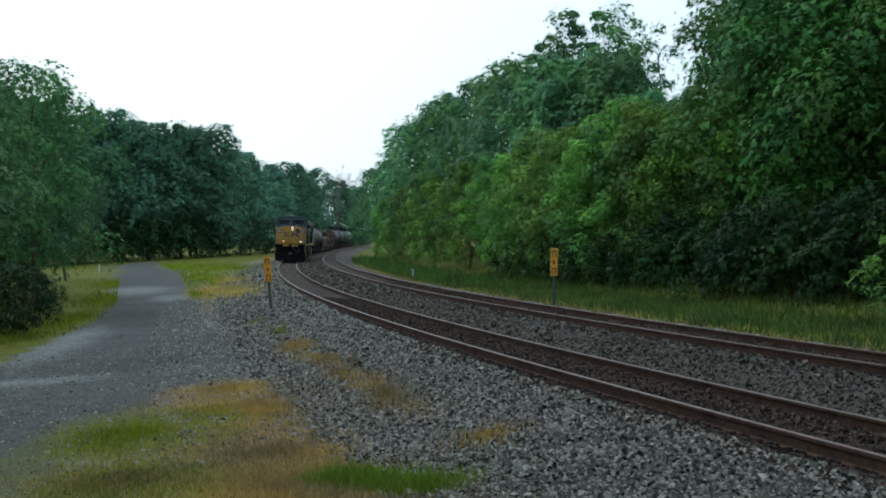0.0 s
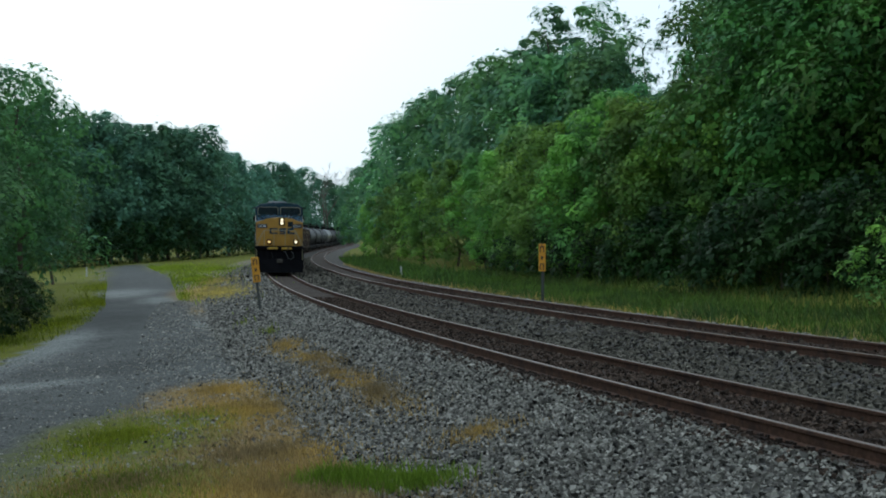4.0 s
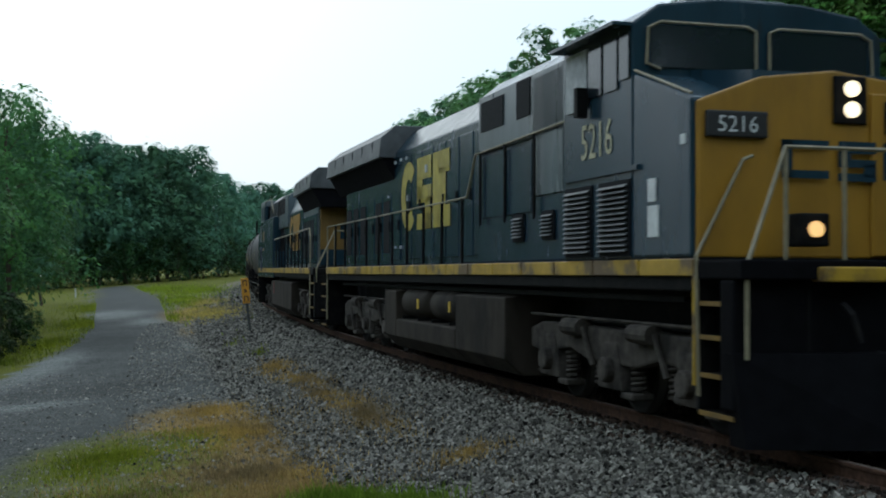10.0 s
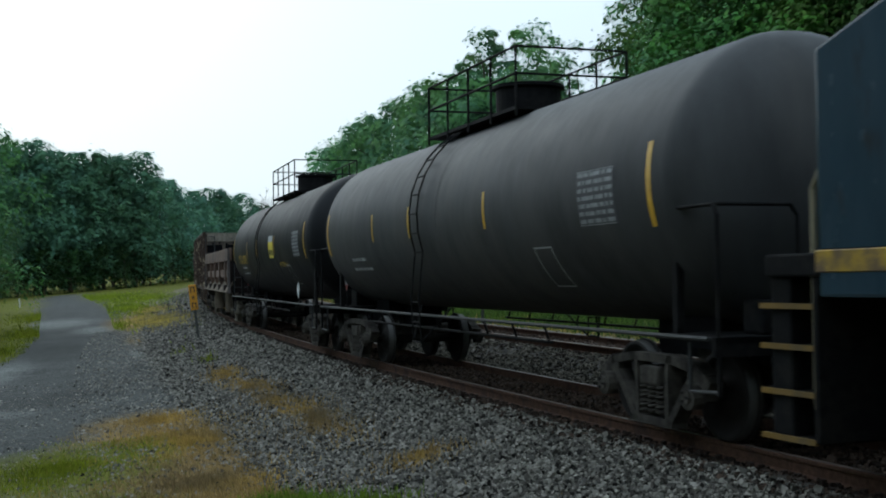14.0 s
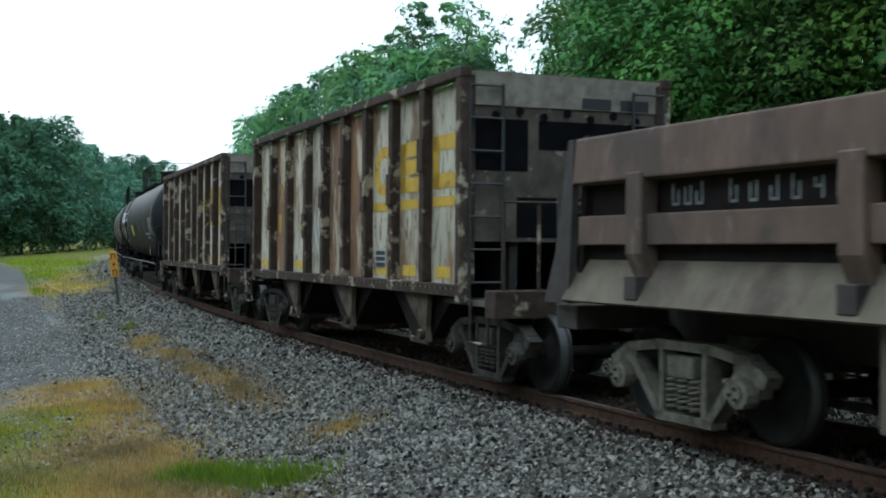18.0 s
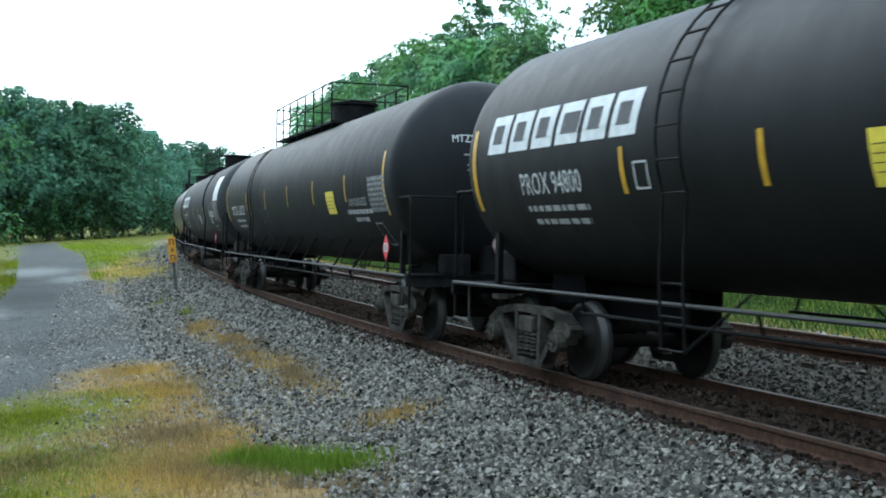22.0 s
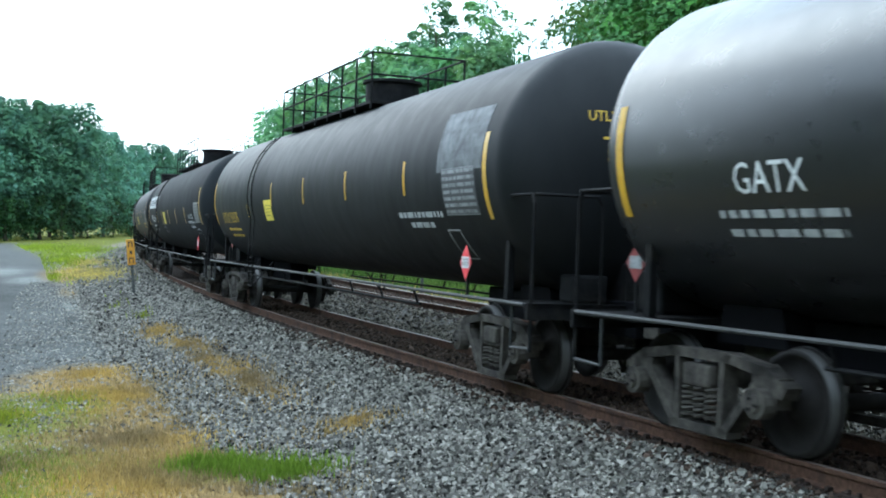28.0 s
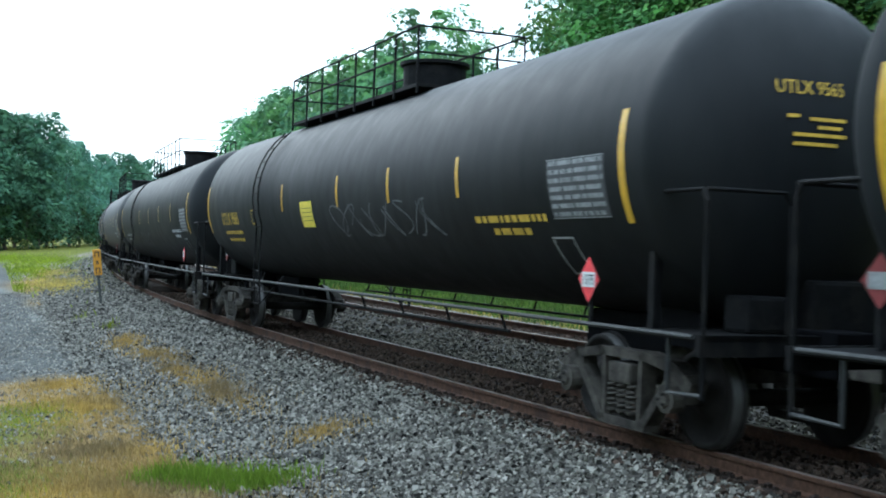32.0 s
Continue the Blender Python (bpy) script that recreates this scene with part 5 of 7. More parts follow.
def data_panel(car, x, up, radius, centre, w=1.25, h=0.85, mat=M_DATA):
    on_tank(bars([(-w / 2, w / 2, -h / 2, h / 2)]), x, up, radius, centre, M_PANEL, car, "data_panel", lift=0.004)
    rows = []
    g = np.random.default_rng(int(abs(x) * 50) + int(w * 100))
    for k in range(int(h / 0.085)):
        a = -w / 2 + 0.03
        while a < w / 2 - 0.06:
            b = min(w / 2 - 0.03, a + g.uniform(0.06, 0.3))
            rows.append((a, b, h / 2 - 0.065 - 0.085 * k, h / 2 - 0.02 - 0.085 * k))
            a = b + 0.035
    rows += [(-w / 2, w / 2, h / 2 - 0.01, h / 2), (-w / 2, w / 2, -h / 2, -h / 2 + 0.01)]
    on_tank(bars(rows), x, up, radius, centre, mat, car, "data_stencil", lift=0.008)


def placard(car, x, up, text="1075", y=None, rim=M_RED):
    """A red-and-white hazard diamond in its holder."""
    k = 0.17
    w = y if y is not None else -1.48
    part("placard_post", boxes([(x - 0.02, x + 0.02, w + 0.02, w + 0.05, 1.05, up + 0.1)]), M_FITTING, car)
    on_side((np.array([(0, -k * 1.3), (k * 1.15, 0), (0, k * 1.3), (-k * 1.15, 0)]), [tuple(range(4))]), x, up, w, rim, car, "placard", "diamond hazard placard")
    on_side(bars([(-k * 0.72, k * 0.72, -k * 0.42, k * 0.42)]), x, up, w - 0.006, M_WHITE, car, "placard_panel")
    if text:
        on_side(letters(text, 0.1, 0.8), x, up, w - 0.010, M_INK, car, "placard_number")


def frame_sign(car, x, up, radius, centre, mat=M_FADED, s=0.22):
    t = 0.022
    on_tank(bars([(-s, s, s * 1.1 - t, s * 1.1), (-s, s, -s * 1.1, -s * 1.1 + t), (-s, -s + t, -s * 1.1, s * 1.1), (s - t, s, -s * 1.1, s * 1.1)]), x, up, radius, centre, mat, car, "stencil_frame")


def text_rows(car, x, up, radius, centre, rows, mat=M_FADED):
    """Lines of small lettering too small to read: plain broken bars of (width, drop, height)."""
    out = []
    g = np.random.default_rng(int(abs(x * 100)) + len(rows))
    for w, drop, h in rows:
        a = -w / 2
        while a < w / 2:
            b = min(w / 2, a + g.uniform(0.07, 0.26))
            out.append((a, b, -drop - h / 2, -drop + h / 2))
            a = b + 0.05
    on_tank(bars(out), x, up, radius, centre, mat, car, "small_lettering")


def block_logo(car, x, up, radius, centre, k=1.0, mat=M_WHITE):
    """A lessee's mark: six leaning white blocks with dark slots."""
    w, h = 0.52 * k, 0.47 * k
    blocks, slots = [], []
    for i in range(6):
        a = (i - 3) * 0.61 * k
        blocks.append((a, a + w, -h / 2, h / 2, 0.16))
        slots.append((a + 0.13 * k, a + w - (0.0 if i == 3 else 0.13) * k, -h / 2 + 0.12 * k, h / 2 - 0.12 * k, 0.16))
    for row in blocks:
        on_tank(bars([row]), x, up, radius, centre, mat, car, "company_mark", "white block mark", lift=0.006)
    for row in slots:
        on_tank(bars([row]), x, up, radius, centre, M_PANEL, car, "company_mark_slot", lift=0.011)


def on_head(rows, y, z, mat, car):
    """Lettering bars laid on the dished front head."""
    v, f = bars([(a + (b - a) * k / 4, a + (b - a) * (k + 1) / 4, c, d) for a, b, c, d in rows for k in range(4)])
    yy, zz = v[:, 0] + y, v[:, 1] + z
    deep = np.sqrt(np.maximum(0.05, 1 - (yy ** 2 + (zz - LC) ** 2) / LR ** 2))
    soup("end_lettering", np.stack([LH2 + 0.72 * deep + 0.012, yy, zz], 1), list(f), mat, car)


CARS = []
SPEED = 11.35
LR, LC, LH2 = 1.545, 2.665, 9.12


def long_tank(u, shell, label, truck_mat=M_TRUCK, stairs=False, mark="", number="", mark_mat=M_WHITE, logo=False, yellow=None, label_white=False, scrawl=None, text="", text_mat=M_FADED, dome=0.55, walk=None, plac=True, ladder=-4.3, chalk=M_CHALK, strips=(-2.5, 0.2, 2.9, 5.6), data_x=7.95, text_x=6.35, plac_x=8.2, frame_x=7.4, grey=False, struts=False, tank_end=False, wide=0.85, strip_up=-0.12, more=(), white_notice=None, mark_at=(-6.95, -0.42)):
    w = walk or (-4.6, 2.0)
    car = tank_car(LH2, LR, LC, shell, 16.5, dome, w[0], w[1], ladder, label, truck_mat, stairs, struts, tank_end, 0.85)
    for x in (-9.02, 8.82):
        strip(car, x, -0.2, LR, LC, 1.05, 0.11)
    for x in strips:
        strip(car, x, strip_up, LR, LC)
    if mark:
        on_tank(letters(mark, 0.26, wide), *mark_at, LR, LC, mark_mat, car, "reporting_mark", "stencilled reporting mark and number")
    text_rows(car, mark_at[0] + 0.05, mark_at[1] - 0.3, LR, LC, [(1.5, 0.0, 0.07), (1.35, 0.17, 0.07)], mark_mat if mark_mat is not M_WHITE else M_FADED)
    if logo:
        block_logo(car, -6.75, 0.22, LR, LC)
    data_panel(car, data_x, -0.36, LR, LC, 1.12, 0.6)
    if grey:
        on_tank(bars([(-0.76, 0.76, -0.4, 0.4)]), 7.98, 0.3, LR, LC, M_CHALK, car, "rubbed_patch", "pale rubbed patch")
    if text:
        if label_white:
            on_tank(bars([(-0.79, 0.79, -0.105, 0.105)]), text_x + 0.15, -0.44, LR, LC, M_FADED, car, "hazard_plate", "pale painted panel behind the hazard words")
            on_tank(bars([(-0.32, 0.32, -0.1, 0.1)]), text_x - 0.29, -0.67, LR, LC, M_FADED, car, "hazard_plate", "pale painted panel with smudged lettering")
            on_tank(bars([(-0.27 + 0.08 * k, -0.215 + 0.08 * k, -0.05 + 0.02 * (k % 2), 0.05) for k in range(7)]), text_x - 0.29, -0.67, LR, LC, M_INK, car, "hazard_lettering", lift=0.010)
            on_tank(letters(text, 0.15, 0.75), text_x + 0.15, -0.44, LR, LC, M_INK, car, "hazard_lettering", lift=0.010)
        else:
            on_tank(letters(text, 0.14, 0.8), text_x, -0.46, LR, LC, text_mat, car, "hazard_lettering")
    if not label_white:
        text_rows(car, text_x, -0.64, LR, LC, [(1.75, 0.0, 0.08), (0.95, 0.15, 0.08)], text_mat)
    frame_sign(car, frame_x, -1.1, LR, LC)
    frame_sign(car, -4.95, -0.42, LR, LC, mark_mat, 0.13)
    if yellow is not None:
        on_tank(bars([(-0.34, 0.34, -0.22, 0.22)]), yellow, -0.44, LR, LC, M_YELLOW, car, "yellow_notice", "yellow emergency notice")
        on_tank(bars([(-0.3, 0.3, 0.1 - 0.07 * k, 0.108 - 0.07 * k) for k in range(4)]), yellow, -0.44, LR, LC, M_INK, car, "notice_print", lift=0.010)
    if label_white:
        on_tank(bars([(-0.85, 0.85, -0.42, 0.42)]), 8.25, 0.42, LR, LC, M_WHITE, car, "repainted_patch", "bare white patch")
    if white_notice is not None:
        on_tank(bars([(-0.36, 0.36, -0.17, 0.17)]), white_notice, -0.6, LR, LC, M_FADED, car, "white_notice", "pale paper notice")
    for sx, su, sw, sh, sn, seed in ([scrawl] if scrawl else []) + list(more):
        on_tank(curls(seed, sw, sh, sn), sx, su, LR, LC, chalk, car, "spray_scrawl", "pale sprayed scrawl")
    if plac:
        placard(car, plac_x, 1.48)
    # the near end wears a mark too
    if mark:
        v, f = letters(mark, 0.12, 0.85)
        yy, zz = v[:, 0] - 0.25, v[:, 1] + 3.22
        deep = np.sqrt(np.maximum(0.05, 1 - (yy ** 2 + (zz - LC) ** 2) / LR ** 2))
        soup("end_mark", np.stack([LH2 + 0.72 * deep + 0.014, yy, zz], 1), list(f), mark_mat, car, "small reporting mark on the tank's end")
        on_head([(-0.2, -0.08, -0.17, -0.14), (0.02, 0.4, -0.19, -0.16), (0.1, 0.35, -0.26, -0.23), (-0.15, 0.4, -0.33, -0.30), (-0.15, 0.3, -0.41, -0.38)], -0.3, 3.12, mark_mat if mark_mat is not M_WHITE else M_DATA, car)
    else:
        on_head([(-0.42, -0.33, 0.0, 0.12), (-0.29, -0.2, 0.0, 0.12), (-0.16, -0.07, 0.0, 0.12), (-0.03, 0.06, 0.0, 0.12), (0.2, 0.28, 0.0, 0.12), (0.31, 0.39, 0.0, 0.12), (0.42, 0.5, 0.0, 0.12), (0.53, 0.61, 0.0, 0.12), (-0.2, -0.08, -0.15, -0.11), (0.1, 0.4, -0.17, -0.13), (0.1, 0.35, -0.24, -0.2), (-0.15, 0.4, -0.31, -0.27), (-0.15, 0.3, -0.39, -0.35)], -0.2, 3.12, mark_mat, car)
    CARS.append((car, u, 16.5))
    return car


long_tank(131.4, M_BLACK, "black pressure tank car with white block mark", mark="PROX 94800", logo=True, yellow=-1.42, wide=0.75, text="", strip_up=-0.36, strips=(-5.3, -3.02, -0.75, 2.45, 5.25))
long_tank(153.25, M_BLACK, "black pressure tank car with white road number", mark="MTZX 330327", wide=1.0, struts=True, strip_up=-0.2, yellow=4.87, text="NON-ODORIZED", scrawl=(-2.9, -0.6, 1.0, 0.4, 3, 5), strips=(-5.35, -2.4, 0.58, 3.36, 6.15), data_x=8.35, text_x=6.95, frame_x=7.9, plac_x=8.85)
long_tank(174.15, M_DUSTY, "black pressure tank car with white patch and pale scrawls", mark="PROX 34932", logo=True, label_white=True, chalk=M_DATA, wide=0.78, scrawl=(-0.6, -0.75, 4.6, 0.55, 11, 8), text="LIQUEFIED PETROLEUM GAS", tank_end=True, strip_up=-0.34, truck_mat=M_RUSTTRUCK, strips=(-5.34, -2.17, 0.29, 3.02, 5.62), data_x=8.0, ladder=4.5, more=((2.95, -0.85, 1.3, 0.5, 6, 31), (6.9, -0.18, 1.0, 0.34, 6, 37), (6.9, -0.98, 1.2, 0.25, 4, 41)), white_notice=1.13)
long_tank(194.95, M_GLOSS, "glossy black pressure tank car with stepped walkway brackets", mark="GATX", tank_end=True, stairs=True, walk=(-1.2, 1.4), dome=0.7, ladder=-3.2, strips=(-4.9, -1.78, 1.4, 3.96, 6.13))
long_tank(215.8, M_BLACK, "black pressure tank car with golden road number", mark="UTLX 953576", mark_mat=M_GOLD, yellow=-2.94, mark_at=(-7.2, -0.56), strips=(-2.54, 0.13, 2.94, 5.9), grey=True)
long_tank(236.65, M_MATTE, "black pressure tank car with white block mark and scrawl", mark="PROX 92844", logo=True, yellow=-2.2, text="NON-ODORIZED", scrawl=(-3.0, -0.8, 0.65, 0.42, 4, 11), chalk=M_DATA, strip_up=-0.42, strips=(-5.3, -3.22, -0.62, 1.98, 4.8), plac_x=8.5)
long_tank(257.55, M_BLACK, "black pressure tank car with golden lettering and scrawls", mark="UTLX 9565", mark_mat=M_GOLD, yellow=-1.24, text_mat=M_GOLD, scrawl=(2.2, -0.58, 4.2, 0.5, 9, 14), strips=(-2.71, 0.48, 2.75, 5.12))
for k in range(7):
    long_tank(278.4 + 20.85 * k, (M_BLACK, M_GREYTANK, M_BLACK)[k % 3], "black pressure tank car far back in the train", mark_mat=(M_WHITE, M_GOLD)[k % 2], scrawl=(-2, -0.9, 3.0, 0.5, 5, 20 + k), plac=k < 3)


def short_tank(u, shell, label, mark="", mark_mat=M_GOLD, notice=False, text=""):
    r, c, h = 1.49, 2.59, 7.05
    car = tank_car(h, r, c, shell, 12.2, 0.3, -2.0, 1.9, -0.7, label)
    for x in (-6.9, 6.8):
        strip(car, x, -0.05, r, c, 0.85, 0.1)
    for x in (-3.45, -1.25, 2.2):
        strip(car, x, -0.05, r, c, 0.5)
    if mark:
        on_tank(letters(mark, 0.27, 0.85), -4.75, -0.33, r, c, mark_mat, car, "reporting_mark", "golden reporting mark and number")
    text_rows(car, -4.8, -0.6, r, c, [(1.0, 0.0, 0.06), (1.3, 0.2, 0.06)], M_FADED)
    data_panel(car, 5.6, -0.1, r, c, 0.9, 0.6)
    if notice:
        on_tank(bars([(-0.4, 0.4, -0.28, 0.16)]), 1.6, -0.1, r, c, M_YELLOW, car, "yellow_notice", "yellow emergency notice")
        on_tank(bars([(-0.36 + 0.09 * k, -0.3 + 0.09 * k, -0.2, -0.06) for k in range(8)]), 1.6, -0.1, r, c, M_INK, car, "notice_print", lift=0.01)
        on_tank(bars([(-0.4, 0.4, 0.16, 0.32)]), 1.6, -0.1, r, c, M_FADED, car, "notice_head", lift=0.009)
    if text:
        on_tank(letters(text, 0.12, 0.75), 3.3, -0.58, r, c, M_GOLD, car, "hazard_lettering")
    frame_sign(car, 3.9, -0.9, r, c, M_FADED, 0.27)
    # the weld band's bright highlight, painted as a paler strip
    on_tank(bars([(-0.03, 0.03, -0.3, 0.9)]), 0.15, 0.1, r, c, M_PIPE, car, "rubbed_band")
    if notice:
        placard(car, 6.0, 1.4, "", rim=M_WHITE)
    CARS.append((car, u, 12.2))


short_tank(52.4, M_GREYTANK, "dusty grey-black tank car behind the locomotives")
short_tank(68.75, M_SATIN, "black tank car with golden lettering and yellow notice", "UTLX 679767", notice=True, text="METHYLENE DIPHENYL")

# ---- open hopper cars ----
RIBS = (-5.6, -4.3, -3.07, -1.8, -0.74, 0.4, 1.5, 2.68, 3.9, 5.2)


def hollow(a, b, z0, z1, t, gap=""):
    """A block shape with a hollow middle, open on the sides named in gap."""
    rows = [(a, b, z1 - t, z1), (a, b, z0, z0 + t)]
    if "l" not in gap:
        rows.append((a, a + t, z0, z1))
    if "r" not in gap:
        rows.append((b - t, b, z0, z1))
    if "m" in gap:
        rows.append((a, b, (z0 + z1 - t) / 2, (z0 + z1 + t) / 2))
    return rows


def hopper(u, label, rusty, marks, seed):
    g = np.random.default_rng(seed)
    car = tagged(new("hopper_car"), label, "hopper car", group="open hopper cars")
    x0, x1, z0, z1, y = -5.6, 5.2, 1.12, 3.78, 1.46
    n = 9
    ribs = RIBS
    # side panels between the ribs, each a sheet with its own rust
    for side in (-1, 1):
        for i in range(n):
            bm = boxes([(ribs[i] + 0.03, ribs[i + 1] - 0.03, min(side * (y - 0.16), side * (y - 0.13)), max(side * (y - 0.16), side * (y - 0.13)), z0 + 0.05, z1 - 0.06)])
            part("side_panel", bm, M_HOPRUST if i in rusty else M_CREAM if seed == 9 else M_HOPPER, car)
        for i, x in enumerate(ribs):
            bm = bmesh.new()
            w = 0.085
            along_y = side * y
            box(bm, x - w, x + w, min(along_y, along_y - side * 0.18), max(along_y, along_y - side * 0.18), z0 + 0.1, z1)
            if 0 < i < n and g.random() < 0.7:
                # dented or knocked stretch of the rib
                zc = g.uniform(1.9, 3.2)
                box(bm, x - w - 0.015, x + w + 0.02, min(along_y, along_y + side * 0.03), max(along_y, along_y + side * 0.03), zc - 0.2, zc + 0.25)
            part("rib", soft(bm, 0.015, 1), M_RIB, car)
        part("top_chord", soft(boxes([(x0 - 0.1, x1 + 0.1, min(side * (y - 0.12), side * (y + 0.03)), max(side * (y - 0.12), side * (y + 0.03)), z1 - 0.04, z1 + 0.09)]), 0.02), M_RIB, car)
        part("side_sill", soft(boxes([(x0, x1, min(side * (y - 0.12), side * (y + 0.01)), max(side * (y - 0.12), side * (y + 0.01)), z0 - 0.05, z0 + 0.1)]), 0.015), M_RIB, car)
        if side < 0:
            for x in np.linspace(x0 + 0.15, x1 - 0.15, 60):
                piece("rivet", "hopper", lambda b: stick(b, (0, -0.012, 0), (0, -0.03, 0), 0.022, 6), M_RIB, car, (x, -y, z0 + 0.055))
    # sloped end sheets, chutes and the centre sill
    for w in (-1, 1):
        e = x1 if w > 0 else x0
        bm = bmesh.new()
        prism(bm, [(e, z1), (e - w * 0.04, z1), (e - w * 2.3, 1.2), (e - w * 2.25, 1.14)], -1.28, 1.28)
        part("slope_sheet", fixed(bm), M_HOPDARK, car)
        part("end_sheet", boxes([(min(e - w * 0.02, e + w * 0.03), max(e - w * 0.02, e + w * 0.03), -1.4, 1.4, 1.75, z1 + 0.06)]), M_ENDSHEET, car, "grimy brown end sheet")
        # flat black sheets paint the shade inside the end openings
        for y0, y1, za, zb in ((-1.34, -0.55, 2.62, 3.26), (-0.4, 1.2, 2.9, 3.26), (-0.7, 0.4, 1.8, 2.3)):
            part("end_opening", boxes([(min(e + w * 0.03, e + w * 0.036), max(e + w * 0.03, e + w * 0.036), y0, y1, za, zb)]), M_STEELSHADE, car, "flat black sheet for the shade in an end opening")
        part("end_beam", soft(boxes([(min(e + w * 0.75, e + w * 1.05), max(e + w * 0.75, e + w * 1.05), -1.45, 1.45, 0.86, 1.18)]), 0.02), M_RIB, car)
        part("end_floor", boxes([(min(e - w * 0.6, e + w * 0.8), max(e - w * 0.6, e + w * 0.8), -1.4, 1.4, 0.98, 1.04)]), M_HOPDARK, car)
        for side in (-1, 1):
            bm = boxes([(e - 0.09, e + 0.09, min(side * 1.34, side * 1.48), max(side * 1.34, side * 1.48), 1.0, z1)])
            part("corner_post", soft(bm, 0.015, 1), M_RIB, car)
            bm = bmesh.new()
            for yy in (side * 1.36, side * 0.92):
                stick(bm, (e + w * 0.10, yy, 1.05), (e + w * 0.10, yy, z1 - 0.1), 0.022, 6)
            for z in np.arange(1.25, z1 - 0.1, 0.4):
                stick(bm, (e + w * 0.11, side * 1.36, z), (e + w * 0.11, side * 0.92, z), 0.016, 6)
            part("end_ladder", fixed(bm), M_PIPE, car)
            bm = bmesh.new()
            tube(bm, [(e + w * 0.95, side * 1.3, 1.1), (e + w * 0.95, side * 1.3, 2.2), (e + w * 0.95, side * 0.3, 2.2)], 0.022, 6)
            stick(bm, (e + w * 0.95, side * 0.85, 1.1), (e + w * 0.95, side * 0.85, 2.2), 0.02, 6)
            tube(bm, [(e + w * 0.3, side * 1.43, 1.05), (e + w * 0.3, side * 1.43, 0.55), (e + w * 0.8, side * 1.43, 0.55), (e + w * 0.8, side * 1.43, 1.05)], 0.02, 6)
            part("end_railing", fixed(bm), M_RIB, car)
        for yy in (-0.7, 0.7):
            part("slope_brace", boxes([(min(e - w * 0.05, e - w * 1.2), max(e - w * 0.05, e - w * 1.2), yy - 0.05, yy + 0.05, 1.0, 1.9)]), M_HOPDARK, car)
        freight_truck(car, w * 5.3, M_TRUCK)
        coupler(car, w * 6.7)
    part("centre_sill", soft(boxes([(-6.7, 6.7, -0.2, 0.2, 0.75, 1.12)]), 0.02), M_HOPDARK, car)
    # chutes coloured near black for the shade beneath the hopper
    for x in (-3.2, 0.05, 3.3):
        bm = bmesh.new()
        prism(bm, [(x - 1.25, 1.14), (x + 1.25, 1.14), (x + 0.3, 0.42), (x - 0.3, 0.42)], -1.2, 1.2)
        part("discharge_chute", fixed(bm), M_SHADEBROWN, car)
        part("chute_gate", soft(boxes([(x - 0.36, x + 0.36, -1.24, 1.24, 0.36, 0.45)]), 0.01, 1), M_RIB, car)
        for side in (-1, 1):
            bm = bmesh.new()
            g0, g1 = sorted((side * 1.26, side * 1.34))
            prism(bm, [(x - 0.4, 1.08), (x + 0.58, 1.08), (x + 0.5, 0.62), (x + 0.56, 0.42), (x + 0.38, 0.42), (x + 0.32, 0.58)], g0, g1)
            part("chute_gusset", soft(bm, 0.01, 1), M_GUSSET, car, "dusty three-cornered chute plate")
            bm = bmesh.new()
            stick(bm, (x + 0.45, side * 1.34, 0.52), (x + 0.45, side * 1.42, 0.52), 0.07, 10)
            part("chute_latch", bm, M_RIB, car)
    part("floor", boxes([(x0 + 2.2, x1 - 2.2, -1.28, 1.28, 1.10, 1.14)]), M_HOPDARK, car)
    # faded yellow marks and stencils on the panels
    for i, kind in marks:
        a, b, ys = ribs[i] + 0.13, ribs[i + 1] - 0.13, -(y - 0.13) - 0.006
        if kind == "big":
            if i == 6:
                t = np.linspace(0.22 * np.pi, 1.78 * np.pi, 20)
                outer, inner = ((k * 0.5 * (b - a) * np.cos(t) + (a + b) / 2, k2 * 0.36 * np.sin(t) + 2.78) for k, k2 in ((1.0, 1.0), (0.45, 0.55)))
                ring = np.concatenate([np.stack(outer, 1), np.stack(inner, 1)[::-1]])
                on_side((ring, [(j, j + 1, 38 - j, 39 - j) for j in range(19)]), 0, 0, ys, M_BIGMARK, car, "yellow_mark", "faded yellow open ring")
            each_on_side(([] if i == 6 else hollow(a, b, 2.43, 3.12, 0.2, "m" if i == 7 else "r")) + [(a, b, 2.2, 2.33)], ys, M_BIGMARK, car, "yellow_mark", "faded yellow block mark")
        if kind.startswith("text "):
            upper, lower = kind[5:].split("/")
            for word, zc in ((upper, 2.68), (lower, 2.12)):
                if word:
                    on_side(letters(word, 0.36, 0.95), (a + b) / 2, zc, ys, M_SILL, car, "reporting_mark", "faded yellow stencilled mark")
        if kind == "smear":
            each_on_side([(a + 0.1, a + 0.32, 1.95, 2.3), (b - 0.32, b - 0.1, 1.95, 2.3)], ys, M_SILL, car, "yellow_mark", "faded yellow block mark")
        if kind in ("foot", "big"):
            on_side(bars([(a + 0.1, a + 0.6, z0 + 0.16, z0 + 0.31)]), 0, 0, ys, M_GOLD, car, "yellow_patch")
        if kind == "panel":
            on_side(bars([(a + 0.1, a + 0.56, 1.36, 1.66)]), 0, 0, ys, M_FADED, car, "stencil_panel")
            on_side(bars([(a + 0.13, a + 0.53, 1.39 + 0.085 * k, 1.45 + 0.085 * k) for k in range(3)]), 0, 0, ys - 0.004, M_INK, car, "stencil_print")
        if kind == "rub":
            v, f = curls(seed * 7 + i, 1.0, 0.9, 4, 0.05)
